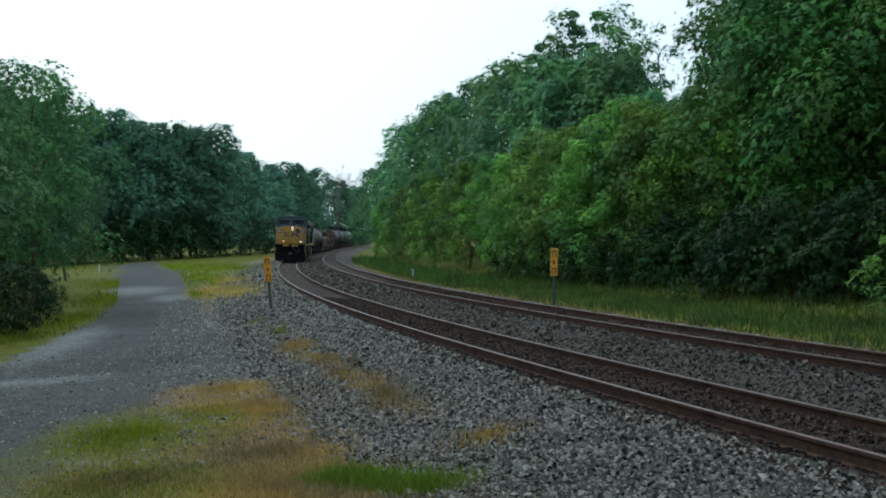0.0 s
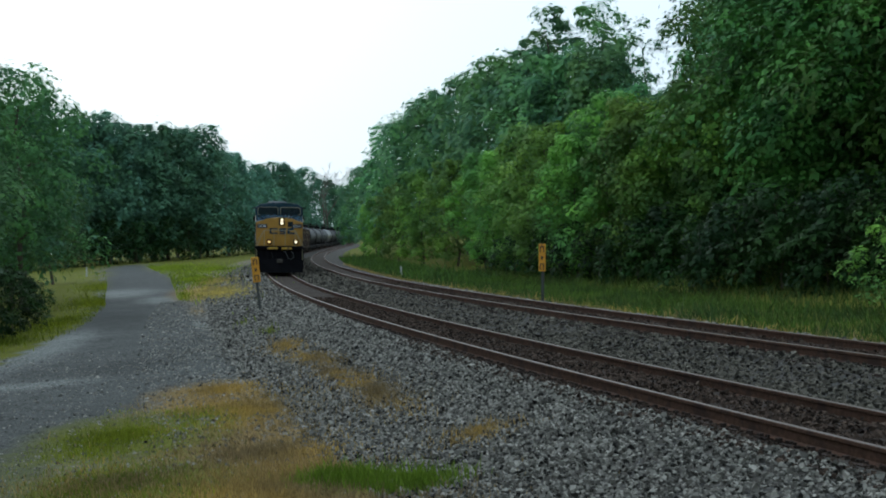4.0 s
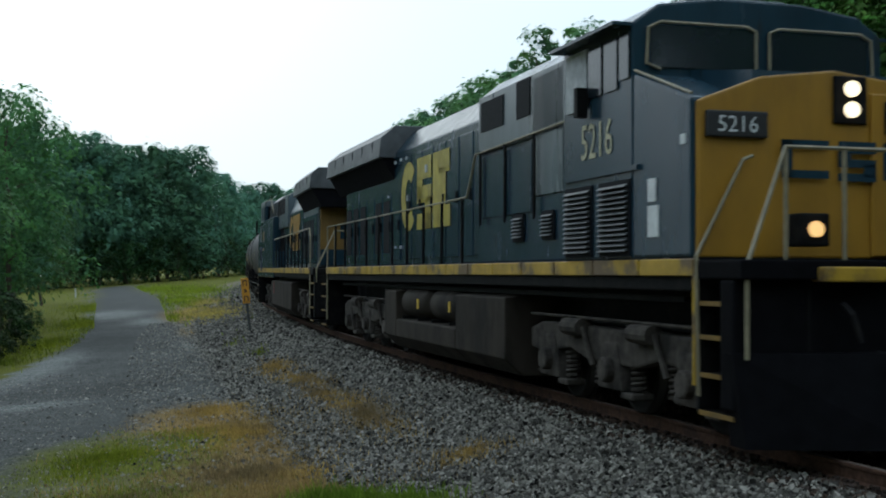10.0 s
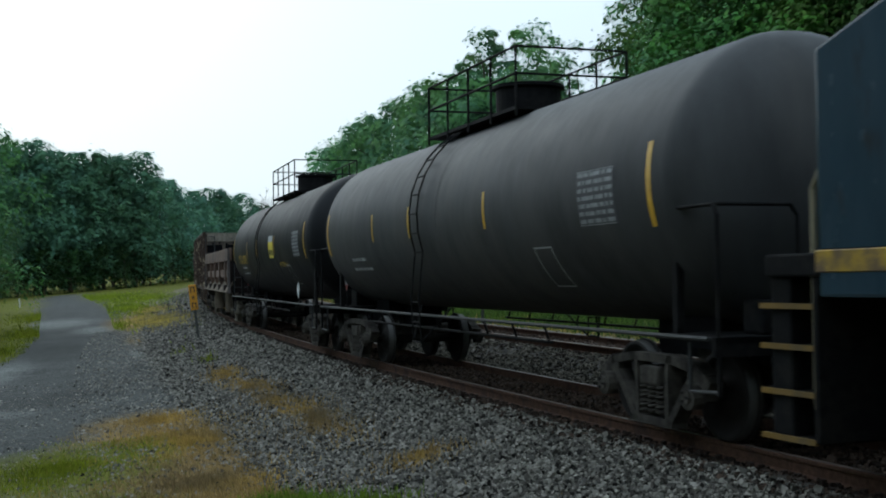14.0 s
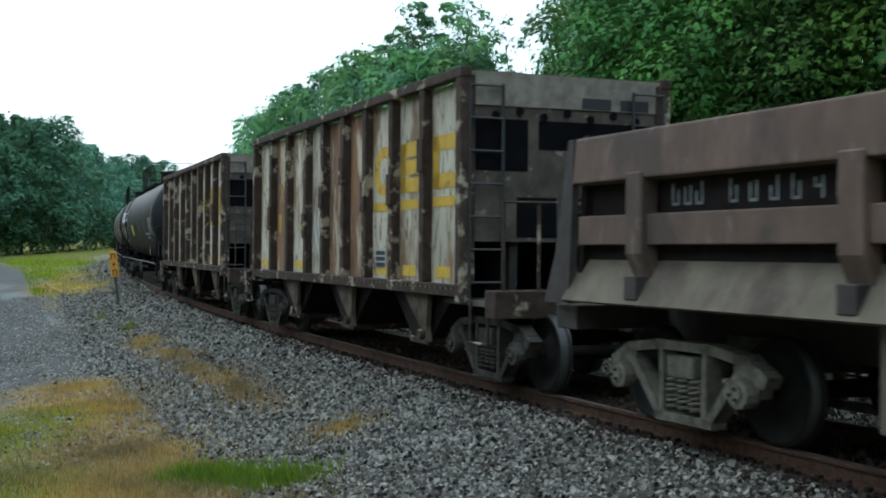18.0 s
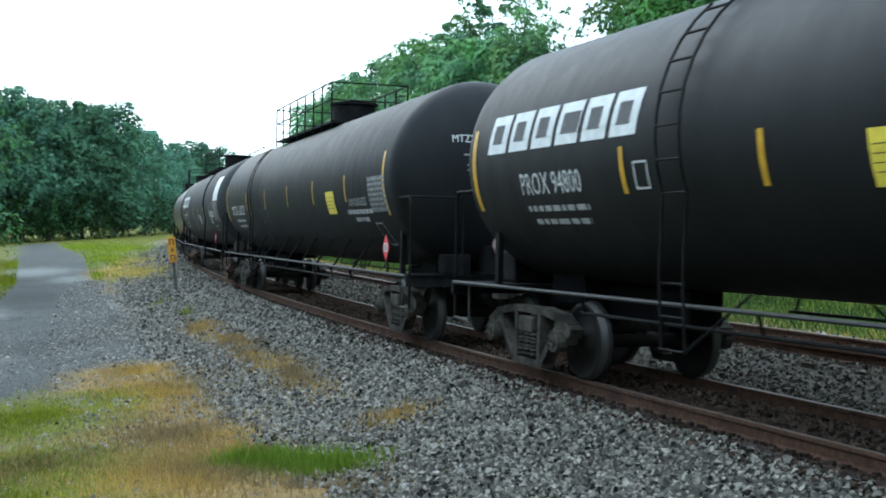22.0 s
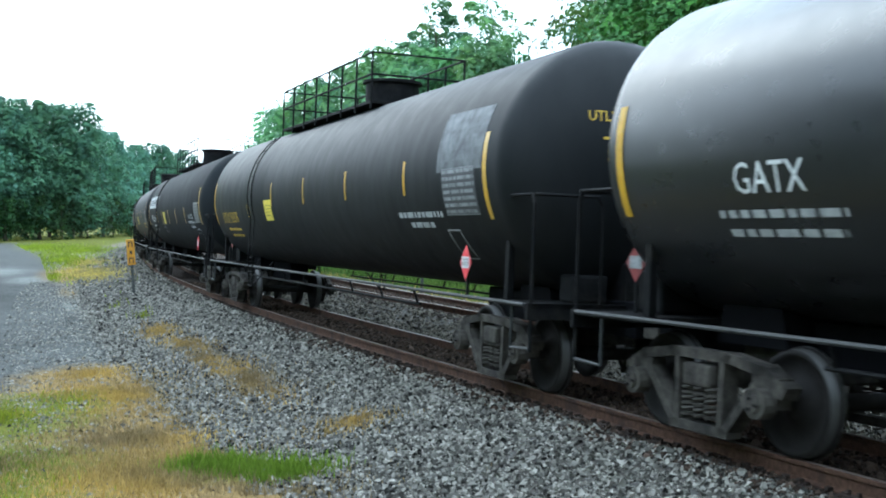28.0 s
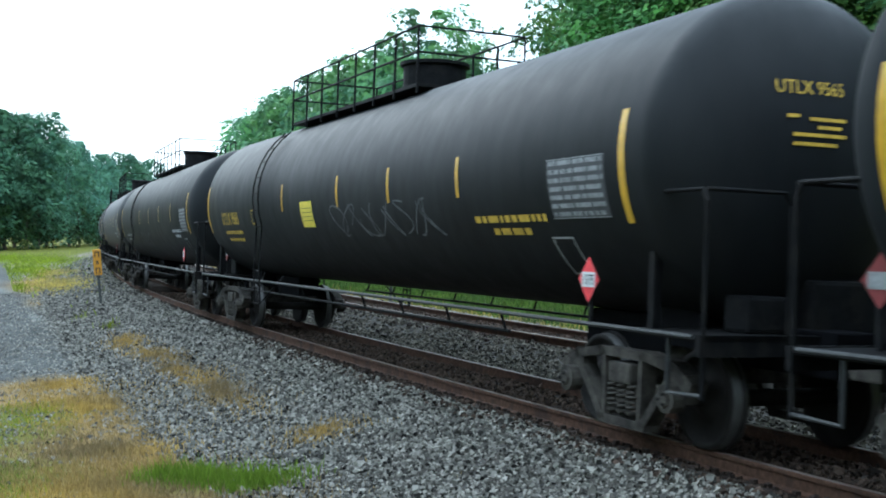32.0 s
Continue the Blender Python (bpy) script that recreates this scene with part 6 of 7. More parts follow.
            on_side((v, f), (a + b) / 2, 1.95, ys, M_RUBBED, car, "spray_scrawl", "dull grey-brown sprayed scrawl")
        if kind == "spray":
            v, f = curls(seed + i, 0.9, 0.7, 5, 0.03)
            on_side((v, f), (a + b) / 2, 1.95, ys, M_WHITE, car, "spray_scrawl", "white sprayed scrawl")
    part("end_band", boxes([(x1 + 0.03, x1 + 0.05, -1.38, 1.38, 3.42, z1 + 0.05)]), M_RUBBED, car, "dull upper band of the end sheet")
    # black discs paint the holes' shaded depth
    for k in range(7):
        piece("end_hole", "hopper", lambda b: stick(b, (0, 0, 0), (0.012, 0, 0), 0.055, 8), M_STEELSHADE, car, (x1 + 0.05, -1.0 + 0.33 * k, 3.3 + 0.06 * (k % 2)))
    # ends carry small bars of lettering
    for k in range(2):
        on_front(bars([(0.2 + 0.55 * k, 0.62 + 0.55 * k, -0.07, 0.07)]), 0, 3.5, x1 + 0.052, M_INK, car, "end_lettering")
    CARS.append((car, u, 10.6))


hopper(99.1, "weathered open hopper car, cream panels gone half to rust", (1, 4, 5), [(8, "big"), (7, "big"), (6, "big"), (6, "panel"), (0, "text CS/29"), (1, "text XT/"), (2, "text /65"), (1, "smear"), (0, "foot"), (2, "foot"), (3, "spray")], 3)
hopper(113.5, "weathered open hopper car with cream panels and brown ribs", (), [(7, "big"), (6, "big"), (8, "big"), (6, "panel"), (4, "foot"), (2, "foot"), (3, "rub"), (4, "rub"), (5, "rub"), (0, "text CS/29"), (1, "text XT/21"), (2, "text /31"), (0, "foot"), (3, "foot")], 9)


# ---- side-dump car ----
def dump_car(u):
    car = tagged(new("dump_car"), "brown steel side-dump car with ribbed sides", "dump car")
    x0, x1 = -6.75, 6.35
    for side in (-1, 1):
        y = side * 1.5
        # top beam, middle rail, flared skirt and dark back sheet
        bm = bmesh.new()
        along(bm, [(y, 2.30), (y - side * 0.16, 2.28), (y - side * 0.16, 2.76), (y - side * 0.02, 2.74)], x0, x1)
        part("top_beam", soft(bm, 0.02), M_DUMP, car)
        bm = bmesh.new()
        along(bm, [(y - side * 0.04, 1.70), (y - side * 0.18, 1.70), (y - side * 0.18, 1.98), (y - side * 0.04, 1.98)], x0 + 0.1, x1 - 0.1)
        part("middle_rail", soft(bm, 0.015), M_DUMP, car)
        bm = bmesh.new()
        along(bm, [(y - side * 0.24, 1.66), (y + side * 0.06, 1.16), (y + side * 0.02, 1.14), (y - side * 0.30, 1.62)], x0 - 0.05, x1 + 0.05)
        part("skirt", fixed(bm), M_SKIRT, car)
        part("side_sheet", boxes([(x0 + 0.05, x1 - 0.05, min(y - side * 0.18, y - side * 0.22), max(y - side * 0.18, y - side * 0.22), 1.5, 2.6)]), M_SHADEBROWN, car)
        for x in (-5.6, -2.9, -0.24, 2.32, 5.16):
            bm = bmesh.new()
            along(bm, [(y + side * 0.02, 2.36), (y + side * 0.02, 1.62), (y - side * 0.1, 1.36), (y - side * 0.17, 1.36), (y - side * 0.17, 2.36)], x - 0.13, x + 0.13)
            part("side_stake", soft(bm, 0.015, 1), M_DUMP, car)
            part("hinge", soft(boxes([(x - 0.1, x + 0.1, min(y + side * 0.05, y - side * 0.12), max(y + side * 0.05, y - side * 0.12), 1.2, 1.42)]), 0.01, 1), M_DUMPDARK, car)
    for w, e in ((1, x1), (-1, x0)):
        bm = bmesh.new()
        prism(bm, [(e - w * 0.05, 1.15), (e + w * 0.02, 1.15), (e - w * 0.1, 2.78), (e - w * 0.2, 2.78)], -1.4, 1.4)
        part("end_wall", fixed(bm), M_SHADEBROWN, car, "dark leaning end wall")
        for side in (-1, 1):
            bm = bmesh.new()
            prism(bm, [(e + w * 0.02, 1.12), (e + w * 0.5, 1.12), (e + w * 0.28, 1.62), (e + w * 0.02, 2.74), (e - w * 0.08, 2.74)], min(side * 1.42, side * 1.5), max(side * 1.42, side * 1.5))
            part("end_gusset", fixed(bm), M_DUMPDARK, car, "slanting end gusset")
        for yy in (-0.9, 0.0, 0.9):
            bm = bmesh.new()
            prism(bm, [(e, 1.15), (e + w * 0.15, 1.15), (e + w * 0.03, 2.7), (e - w * 0.08, 2.7)], yy - 0.07, yy + 0.07)
            part("end_rib", fixed(bm), M_SHADEBROWN, car)
        freight_truck(car, w * 5.4, M_DUSTTRUCK)
        coupler(car, w * 6.9)
        bm = bmesh.new()
        for yy in (-1.3, -0.8):
            stick(bm, (e + w * 0.55, yy, 0.9), (e + w * 0.55, yy, 2.2), 0.02, 6)
        for z in np.arange(1.0, 2.2, 0.35):
            stick(bm, (e + w * 0.55, -1.3, z), (e + w * 0.55, -0.8, z), 0.016, 6)
        part("end_ladder", fixed(bm), M_PIPE, car)
        part("end_beam", soft(boxes([(min(e + w * 0.1, e + w * 0.5), max(e + w * 0.1, e + w * 0.5), -1.35, 1.35, 0.85, 1.1)]), 0.02), M_DUMPDARK, car)
    part("floor", boxes([(x0, x1, -1.3, 1.3, 1.25, 1.35)]), M_DUMPDARK, car)
    part("centre_sill", soft(boxes([(-6.9, 6.9, -0.25, 0.25, 0.7, 1.2)]), 0.02), M_DUMPDARK, car)
    for x in (-2.7, 3.0):
        for side in (-1, 1):
            bm = bmesh.new()
            stick(bm, (x, side * 1.08, 0.36), (x, side * 1.08, 1.2), 0.25, 20)
            part("dump_cylinder", soft(bm, 0.03), M_SKIRT, car, "dusty upright air cylinder", smooth=False)
            if x > 0:
                on_side(bars([(-0.07, 0.07, -0.05, 0.05)]), x, 0.5, side * 1.335, M_GOLD, car, "yellow_tag")
    for side in (-1, 1):
        bm = bmesh.new()
        stick(bm, (-1.7, side * 0.75, 0.88), (0.2, side * 0.75, 0.88), 0.34, 20)
        part("air_reservoir", soft(bm, 0.05), M_SHADEBROWN, car, "dark lying air reservoir")
    for k, x in enumerate((-5.22, -5.04, -4.88, -4.42, -4.17, -3.92, -3.67, -3.42, -3.18)):
        low = -0.02 if k == 7 else -0.1
        on_side(bars([(-0.05, -0.025, low, 0.1 - 0.04 * (k % 3)), (0.03, 0.055, -0.1, 0.04 + 0.03 * (k % 3)), (-0.05, 0.055, low, low + 0.025)]), x, 2.145, -1.326, M_DATA, car, "road_number_stroke", "worn white stencil strokes")
    CARS.append((car, u, 10.8))


dump_car(84.35)

# ---- locomotives ----
def loco_truck(loco, x, mat):
    """A three-axle locomotive truck."""
    truck = part("truck", soft(boxes([(-2.3, 2.3, -0.5, 0.5, 0.62, 0.95)]), 0.04), M_FITTING, loco, "dusty three-axle locomotive truck")
    truck.location = (x, 0, 0)
    r = 0.533
    for side in (-1, 1):
        y0, y1 = sorted((side * 0.98, side * 1.18))
        bm = bmesh.new()
        prism(bm, [(-2.75, 0.66), (-2.75, 0.92), (-2.3, 1.02), (2.3, 1.02), (2.75, 0.92), (2.75, 0.66), (2.3, 0.60), (1.3, 0.72), (0.7, 0.60), (-0.7, 0.60), (-1.3, 0.72), (-2.3, 0.60)], y0, y1)
        part("side_frame", soft(bm, 0.03), mat, truck)
        for px in (-2.0, 0.0, 2.0):
            bm = bmesh.new()
            prism(bm, [(px - 0.36, 0.30), (px + 0.36, 0.30), (px + 0.26, 0.70), (px + 0.2, 0.86), (px - 0.2, 0.86), (px - 0.26, 0.70)], y0 - 0.02, y1 + 0.03)
            part("pedestal", soft(bm, 0.03), mat, truck)
            bm = bmesh.new()
            stick(bm, (px, side * 1.15, r), (px, side * 1.30, r), 0.15, 14)
            part("bearing_cap", soft(bm, 0.02, 1), mat, truck)
            for dx in (-0.52, 0.52):
                piece("spring", "loco", lambda b: coil(b, 0.085, 0.022, 0.30, 0.66, 6), mat, truck, (px + dx, side * 1.06, 0))
            bm = boxes([(px + 0.30, px + 0.62, y0 - 0.01, y1 + 0.05, 0.22, 0.30)])
            part("spring_seat", soft(bm, 0.015, 1), mat, truck)
        bm = bmesh.new()
        for px in (-1.0, 1.0):
            stick(bm, (px - 0.25, side * 1.24, 1.0), (px + 0.28, side * 1.24, 1.0), 0.11, 12)
            stick(bm, (px + 0.28, side * 1.24, 1.0), (px + 0.55, side * 1.22, 0.55), 0.035, 6)
        stick(bm, (-2.6, side * 1.22, 1.12), (2.6, side * 1.22, 1.12), 0.022, 6)
        part("brake_cylinder", fixed(bm), mat, truck)
    for px in (-2.0, 0.0, 2.0):
        wheelset(truck, px, r)
    return truck


def railing(bm, pts, r=0.022):
    tube(bm, pts, r, 6)


def steps(loco, x, way, mat_edge):
    """The corner steps: side plates with lit tread edges, both sides."""
    for side in (-1, 1):
        part("step_well", boxes([(min(x, x + way * 0.05), max(x, x + way * 0.05), min(side * 0.7, side * 1.48), max(side * 0.7, side * 1.48), 0.35, 1.66), (min(x, x + way * 0.75), max(x, x + way * 0.75), min(side * 0.74, side * 0.78), max(side * 0.74, side * 0.78), 0.35, 1.6)]), M_FITTING, loco)
        for z in (0.36, 0.72, 1.08, 1.4):
            xa, xb = sorted((x + way * 0.05, x + way * 0.7))
            part("step", boxes([(xa, xb, min(side * 0.8, side * 1.46), max(side * 0.8, side * 1.46), z - 0.03, z + 0.01)]), M_FITTING, loco)
            part("step_edge", boxes([(xa, xb, min(side * 1.46, side * 1.485), max(side * 1.46, side * 1.485), z - 0.032, z + 0.012)]), mat_edge, loco, "worn yellow tread edge")


def louvres(loco, x0, x1, z0, z1, y, n, mat):
    part("louvre_frame", boxes([(x0 - 0.04, x1 + 0.04, y - 0.004, y + 0.02, z0 - 0.04, z1 + 0.04)]), M_VENT, loco)
    h = (z1 - z0) / n
    for k in range(n):
        piece("louvre", (round(x1 - x0, 2), round(h, 3)), lambda b: along(b, [(-0.01, h * 0.3), (-0.05, -h * 0.25), (-0.05, -h * 0.33), (-0.01, -h * 0.1)], x0 - x0, x1 - x0), mat, loco, (x0, y, z0 + h * (k + 0.5)))


def door_row(loco, x0, x1, n, z0, z1, y, mat, vents=()):
    """Hood doors: raised panels with handles, some with dark grilles."""
    w = (x1 - x0) / n
    for side in (-1, 1):
        for k in range(n):
            a, b = x0 + w * k + 0.03, x0 + w * (k + 1) - 0.03
            ya, yb = sorted((side * y, side * (y + 0.025)))
            part("hood_door", soft(boxes([(a, b, ya, yb, z0, z1)]), 0.012, 1), mat, loco)
            part("door_handle", boxes([(b - 0.1, b - 0.06, min(side * (y + 0.025), side * (y + 0.06)), max(side * (y + 0.025), side * (y + 0.06)), (z0 + z1) / 2 - 0.1, (z0 + z1) / 2 + 0.1)]), M_FITTING, loco)
            if k in vents:
                yc, yd = sorted((side * (y + 0.022), side * (y + 0.032)))
                part("grille", boxes([(a + 0.1, b - 0.1, yc, yd, z0 + 0.15, z1 - 0.15)]), M_VENT, loco)


def hood_mark(loco, x0, x1, z0, z1, y, mat):
    """The railway's mark on the hood: three big yellow shapes."""
    w = (x1 - x0) / 3
    for side in (-1, 1):
        a = np.linspace(0.25 * np.pi, 1.75 * np.pi, 22)
        cx, cz, rx, rz = x0 + w * 0.55, (z0 + z1) / 2, w * 0.5, (z1 - z0) / 2
        ring = np.concatenate([np.stack([cx + rx * np.cos(a), cz + rz * np.sin(a)], 1), np.stack([cx + rx * 0.42 * np.cos(a[::-1]), cz + rz * 0.5 * np.sin(a[::-1])], 1)])
        n = len(a)
        f = [(i, i + 1, 2 * n - 2 - i, 2 * n - 1 - i) for i in range(n - 1)]
        on_side((ring, f), 0, 0, side * y, mat, loco, "company_mark", "large dull-yellow company mark")
        rows = [(x0 + w * 1.1, x0 + w * 1.95, z1 - 0.42, z1), (x0 + w * 1.1, x0 + w * 1.45, z0 + 0.5, z1 - 0.35), (x0 + w * 1.1, x0 + w * 1.95, z0 + 0.5, z0 + 0.82), (x0 + w * 1.6, x0 + w * 1.95, z0, z0 + 0.6), (x0 + w * 1.1, x0 + w * 1.95, z0, z0 + 0.3), (x0 + w * 2.05, x0 + w * 2.4, z0, z1), (x0 + w * 2.35, x0 + w * 2.95, z1 - 0.4, z1), (x0 + w * 2.35, x0 + w * 3.0, z0, z0 + 0.38), (x0 + w * 2.4, x0 + w * 2.75, z0 + 0.3, z1 - 0.3)]
        each_on_side(rows, side * (y + 0.004), mat, loco, "company_mark", "large dull-yellow company mark")


def underframe(loco, x0, x1, sill):
    part("frame", soft(boxes([(x0, x1, -1.46, 1.46, 1.50, 1.80), (x0 + 1.0, x1 - 1.0, -0.7, 0.7, 1.0, 1.5)]), 0.02), M_FITTING, loco)
    part("walkway", boxes([(x0, x1, -1.5, 1.5, 1.80, 1.83)]), M_FITTING, loco)
    n = 16
    for side in (-1, 1):
        for k in range(n):
            a, b = x0 + (x1 - x0) * k / n, x0 + (x1 - x0) * (k + 1) / n
            ya, yb = sorted((side * 1.46, side * 1.51))
            part("sill_plate", soft(boxes([(a + 0.02, b - 0.02, ya, yb, 1.65, 1.82)]), 0.008, 1), sill, loco)


def fuel_tank(loco, x0, x1, notch):
    prof = [(-1.2, 0.2), (1.2, 0.2), (1.46, 0.45), (1.46, 1.33), (0.9, 1.4), (-0.9, 1.4), (-1.46, 1.33), (-1.46, 0.45)]
    low = [(-1.2, 0.2), (1.2, 0.2), (1.46, 0.45), (1.46, 0.78), (0.7, 0.82), (-0.7, 0.82), (-1.46, 0.78), (-1.46, 0.45)]
    for outline, a, b in ([(prof, x0, x1)] if not notch else [(prof, x0, notch[0]), (low, notch[0], notch[1]), (prof, notch[1], x1)]):
        bm = bmesh.new()
        along(bm, outline, a, b)
        part("fuel_tank", soft(bm, 0.03), M_FUEL, loco, "dusty grey fuel tank")
    if notch:
        mid = (notch[0] + notch[1]) / 2
        for side in (-1, 1):
            for a, b in ((notch[0] + 0.12, mid - 0.15), (mid + 0.15, notch[1] - 0.12)):
                bm = bmesh.new()
                turned(bm, [(a, 0.12), (a + 0.05, 0.24), (a + 0.15, 0.29), (b - 0.15, 0.29), (b - 0.05, 0.24), (b, 0.12)], side * 1.12, 1.12, 24, "x")
                part("air_reservoir", bm, M_FUEL, loco, "round dusty air reservoir", smooth=True)
                part("yellow_tag", boxes([(b - 0.42, b - 0.32, side * 1.42 - 0.006, side * 1.42 + 0.006, 1.02, 1.2)]), M_GOLD, loco, "small yellow label")
                part("reservoir_strap", boxes([(a + 0.3, a + 0.36, side * 1.12 - 0.31, side * 1.12 + 0.31, 0.8, 0.86), (b - 0.36, b - 0.3, side * 1.12 - 0.31, side * 1.12 + 0.31, 0.8, 0.86)]), M_FITTING, loco)


def lead_locomotive(u):
    loco = tagged(new("locomotive"), "dark blue and yellow diesel locomotive with lit headlamps", "locomotive")
    underframe(loco, -10.15, 9.62, M_SILL)
    for x in (-6.6, 6.9):
        loco_truck(loco, x, M_LOCOTRUCK)
    fuel_tank(loco, -3.7, 3.85, (-2.75, 1.35))
    coupler(loco, 10.6)
    coupler(loco, -10.7)
    # long hood, chamfered at its shoulders
    bm = bmesh.new()
    along(bm, [(-1.2, 1.83), (1.2, 1.83), (1.2, 4.15), (0.85, 4.6), (-0.85, 4.6), (-1.2, 4.15)], -9.1, 2.45)
    part("hood", soft(bm, 0.03), M_BLUE, loco)
    door_row(loco, -9.0, -3.4, 7, 1.95, 3.35, 1.2, M_BLUE, (0, 1, 2, 4, 5))
    door_row(loco, -3.3, 2.35, 7, 1.95, 4.0, 1.2, M_BLUE)
    hood_mark(loco, -3.35, 0.25, 2.5, 3.86, 1.235, M_HOODYEL)
    # small pale notices stuck on the hood about the mark
    for x, z, w, h in ((-3.75, 3.94, 0.14, 0.06), (-3.3, 3.96, 0.14, 0.06), (-2.85, 3.95, 0.1, 0.07), (-1.35, 3.62, 0.16, 0.14), (-2.75, 3.16, 0.09, 0.12), (-3.75, 2.2, 0.1, 0.05), (-3.3, 2.2, 0.14, 0.06), (-4.4, 3.28, 0.08, 0.05)):
        part("notice", boxes([(x - w / 2, x + w / 2, -1.25, -1.238, z - h / 2, z + h / 2)]), M_FADED, loco, "small pale notice")
    part("rear_hood_panel", boxes([(-9.13, -9.08, -1.1, 1.1, 1.9, 4.1)]), M_OCHRE, loco)
    # radiator wings overhanging the rear of the hood
    bm = bmesh.new()
    along(bm, [(-1.54, 4.06), (1.54, 4.06), (1.5, 4.48), (1.2, 4.74), (-1.2, 4.74), (-1.5, 4.48)], -10.0, -3.95)
    part("radiator", soft(bm, 0.02), M_RADIATOR, loco, "grey flared radiator wings")
    # the wing's shaded underside, painted black
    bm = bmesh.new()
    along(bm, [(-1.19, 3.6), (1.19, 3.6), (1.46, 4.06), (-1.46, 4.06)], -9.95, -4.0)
    part("radiator_intake", fixed(bm), M_STEELSHADE, loco, "sloping wing underside, its shade put in as black")
    for k in range(5):
        part("radiator_seam", boxes([(-8.9 + 1.05 * k, -8.87 + 1.05 * k, -1.525, -1.515, 4.1, 4.44)]), M_VENT, loco)
    for k in range(2):
        bm = bmesh.new()
        turned(bm, [(4.70, 0.75), (4.82, 0.75), (4.84, 0.6)], -8.3 + 2.6 * k, 0, 24, "z")
        part("roof_fan", bm, M_VENT, loco)
    part("exhaust", soft(boxes([(-2.8, -1.6, -0.4, 0.4, 4.55, 4.85)]), 0.03), M_VENT, loco)
    # full-width section behind the cab
    bm = bmesh.new()
    along(bm, [(-1.42, 1.83), (1.42, 1.83), (1.42, 4.35), (1.1, 4.62), (-1.1, 4.62), (-1.42, 4.35)], 2.45, 6.2)
    part("equipment_cab", soft(bm, 0.03), M_BLUE, loco)
    for side in (-1, 1):
        for a, b, z0, z1, m in ((2.55, 6.1, 3.5, 4.36, M_BLUESHEEN), (4.95, 6.05, 2.7, 4.3, M_BLUESHEEN), (3.9, 4.9, 2.5, 3.45, M_BLUE), (2.6, 3.8, 2.5, 3.45, M_BLUE)):
            ya, yb = sorted((side * 1.42, side * 1.445))
            part("access_panel", soft(boxes([(a, b, ya, yb, z0, z1)]), 0.012, 1), m, loco)
        for a, b, z0, z1 in ((2.7, 3.74, 3.82, 4.26), (4.32, 4.86, 3.82, 4.34)):
            ya, yb = sorted((side * 1.44, side * 1.462))
            part("intake_grille", boxes([(a, b, ya, yb, z0, z1)]), M_VENT, loco)
    louvres(loco, 4.2, 4.55, 2.15, 2.45, -1.45, 6, M_RADIATOR)
    louvres(loco, 5.35, 5.7, 2.15, 2.45, -1.45, 6, M_RADIATOR)
    # cab and nose
    bm = bmesh.new()
    along(bm, [(-1.5, 1.83), (1.5, 1.83), (1.5, 4.4), (1.2, 4.62), (0.5, 4.72), (-0.5, 4.72), (-1.2, 4.62), (-1.5, 4.4)], 6.2, 8.22)
    part("cab", soft(bm, 0.03), M_BLUE, loco)
    bm = bmesh.new()
    prism(bm, [(8.2, 1.83), (9.56, 1.83), (9.56, 3.40), (8.22, 3.84)], -1.5, 1.5)
    part("nose", soft(bm, 0.04), M_BLUE, loco)
    bm = bmesh.new()
    # yellow nose front, peaked in the middle
    front = [(-1.46, 1.83), (1.46, 1.83), (1.46, 3.36), (0.8, 3.62), (0.0, 3.72), (-0.8, 3.62), (-1.46, 3.36)]
    along(bm, front, 9.5, 9.62)
    part("nose_front", soft(bm, 0.025), M_LOCOYEL, loco, "golden-yellow nose front")
    bm = bmesh.new()
    prism(bm, [(9.55, 3.42), (9.52, 3.70), (8.25, 3.90), (8.25, 3.80)], -0.85, 0.85)
    part("nose_top", fixed(bm), M_BLUE, loco)
    # windscreens with pale gaskets
    for side in (-1, 1):
        a, b = sorted((side * 0.10, side * 1.30))
        part("windscreen", boxes([(8.20, 8.245, a, b, 3.92, 4.38)]), M_GLASS, loco)
        bm = bmesh.new()
        tube(bm, [(8.26, side * 0.08, 3.92), (8.26, side * 0.08, 4.36), (8.26, side * 0.2, 4.41), (8.26, side * 1.2, 4.41), (8.26, side * 1.34, 4.34), (8.26, side * 1.36, 3.95), (8.26, side * 1.2, 3.89)], 0.018, 6)
        part("gasket", fixed(bm), M_RAILYEL, loco)
        ya, yb = sorted((side * 1.50, side * 1.525))
        part("side_window", boxes([(7.05, 7.42, ya, yb, 3.72, 4.3), (7.5, 7.85, ya, yb, 3.72, 4.3), (7.92, 8.16, ya, yb, 3.8, 4.3)]), M_GLASS, loco)
        # pale colour here stands for the sky reflected in the panel
        part("window_panel", boxes([(6.35, 6.98, ya, yb, 3.62, 4.32)]), M_FADED, loco, "blanked window panel, reflected sky put in as pale colour")
        part("sun_visor", boxes([(6.3, 8.2, min(side * 1.5, side * 1.72), max(side * 1.5, side * 1.72), 4.36, 4.40)]), M_BLUE, loco)
        part("mirror", boxes([(6.95, 7.05, min(side * 1.53, side * 1.66), max(side * 1.53, side * 1.66), 3.5, 3.85)]), M_FITTING, loco)
        bm = bmesh.new()
        tube(bm, [(8.28, side * 1.5, 3.86), (9.56, side * 1.5, 3.43)], 0.016, 6)
        part("nose_trim", bm, M_RAILYEL, loco)
        on_side(letters("5216", 0.42, 0.78), 7.25, 3.22, side * 1.512, M_NUMBER, loco, "road_number", "pale yellow road number") if side < 0 else None
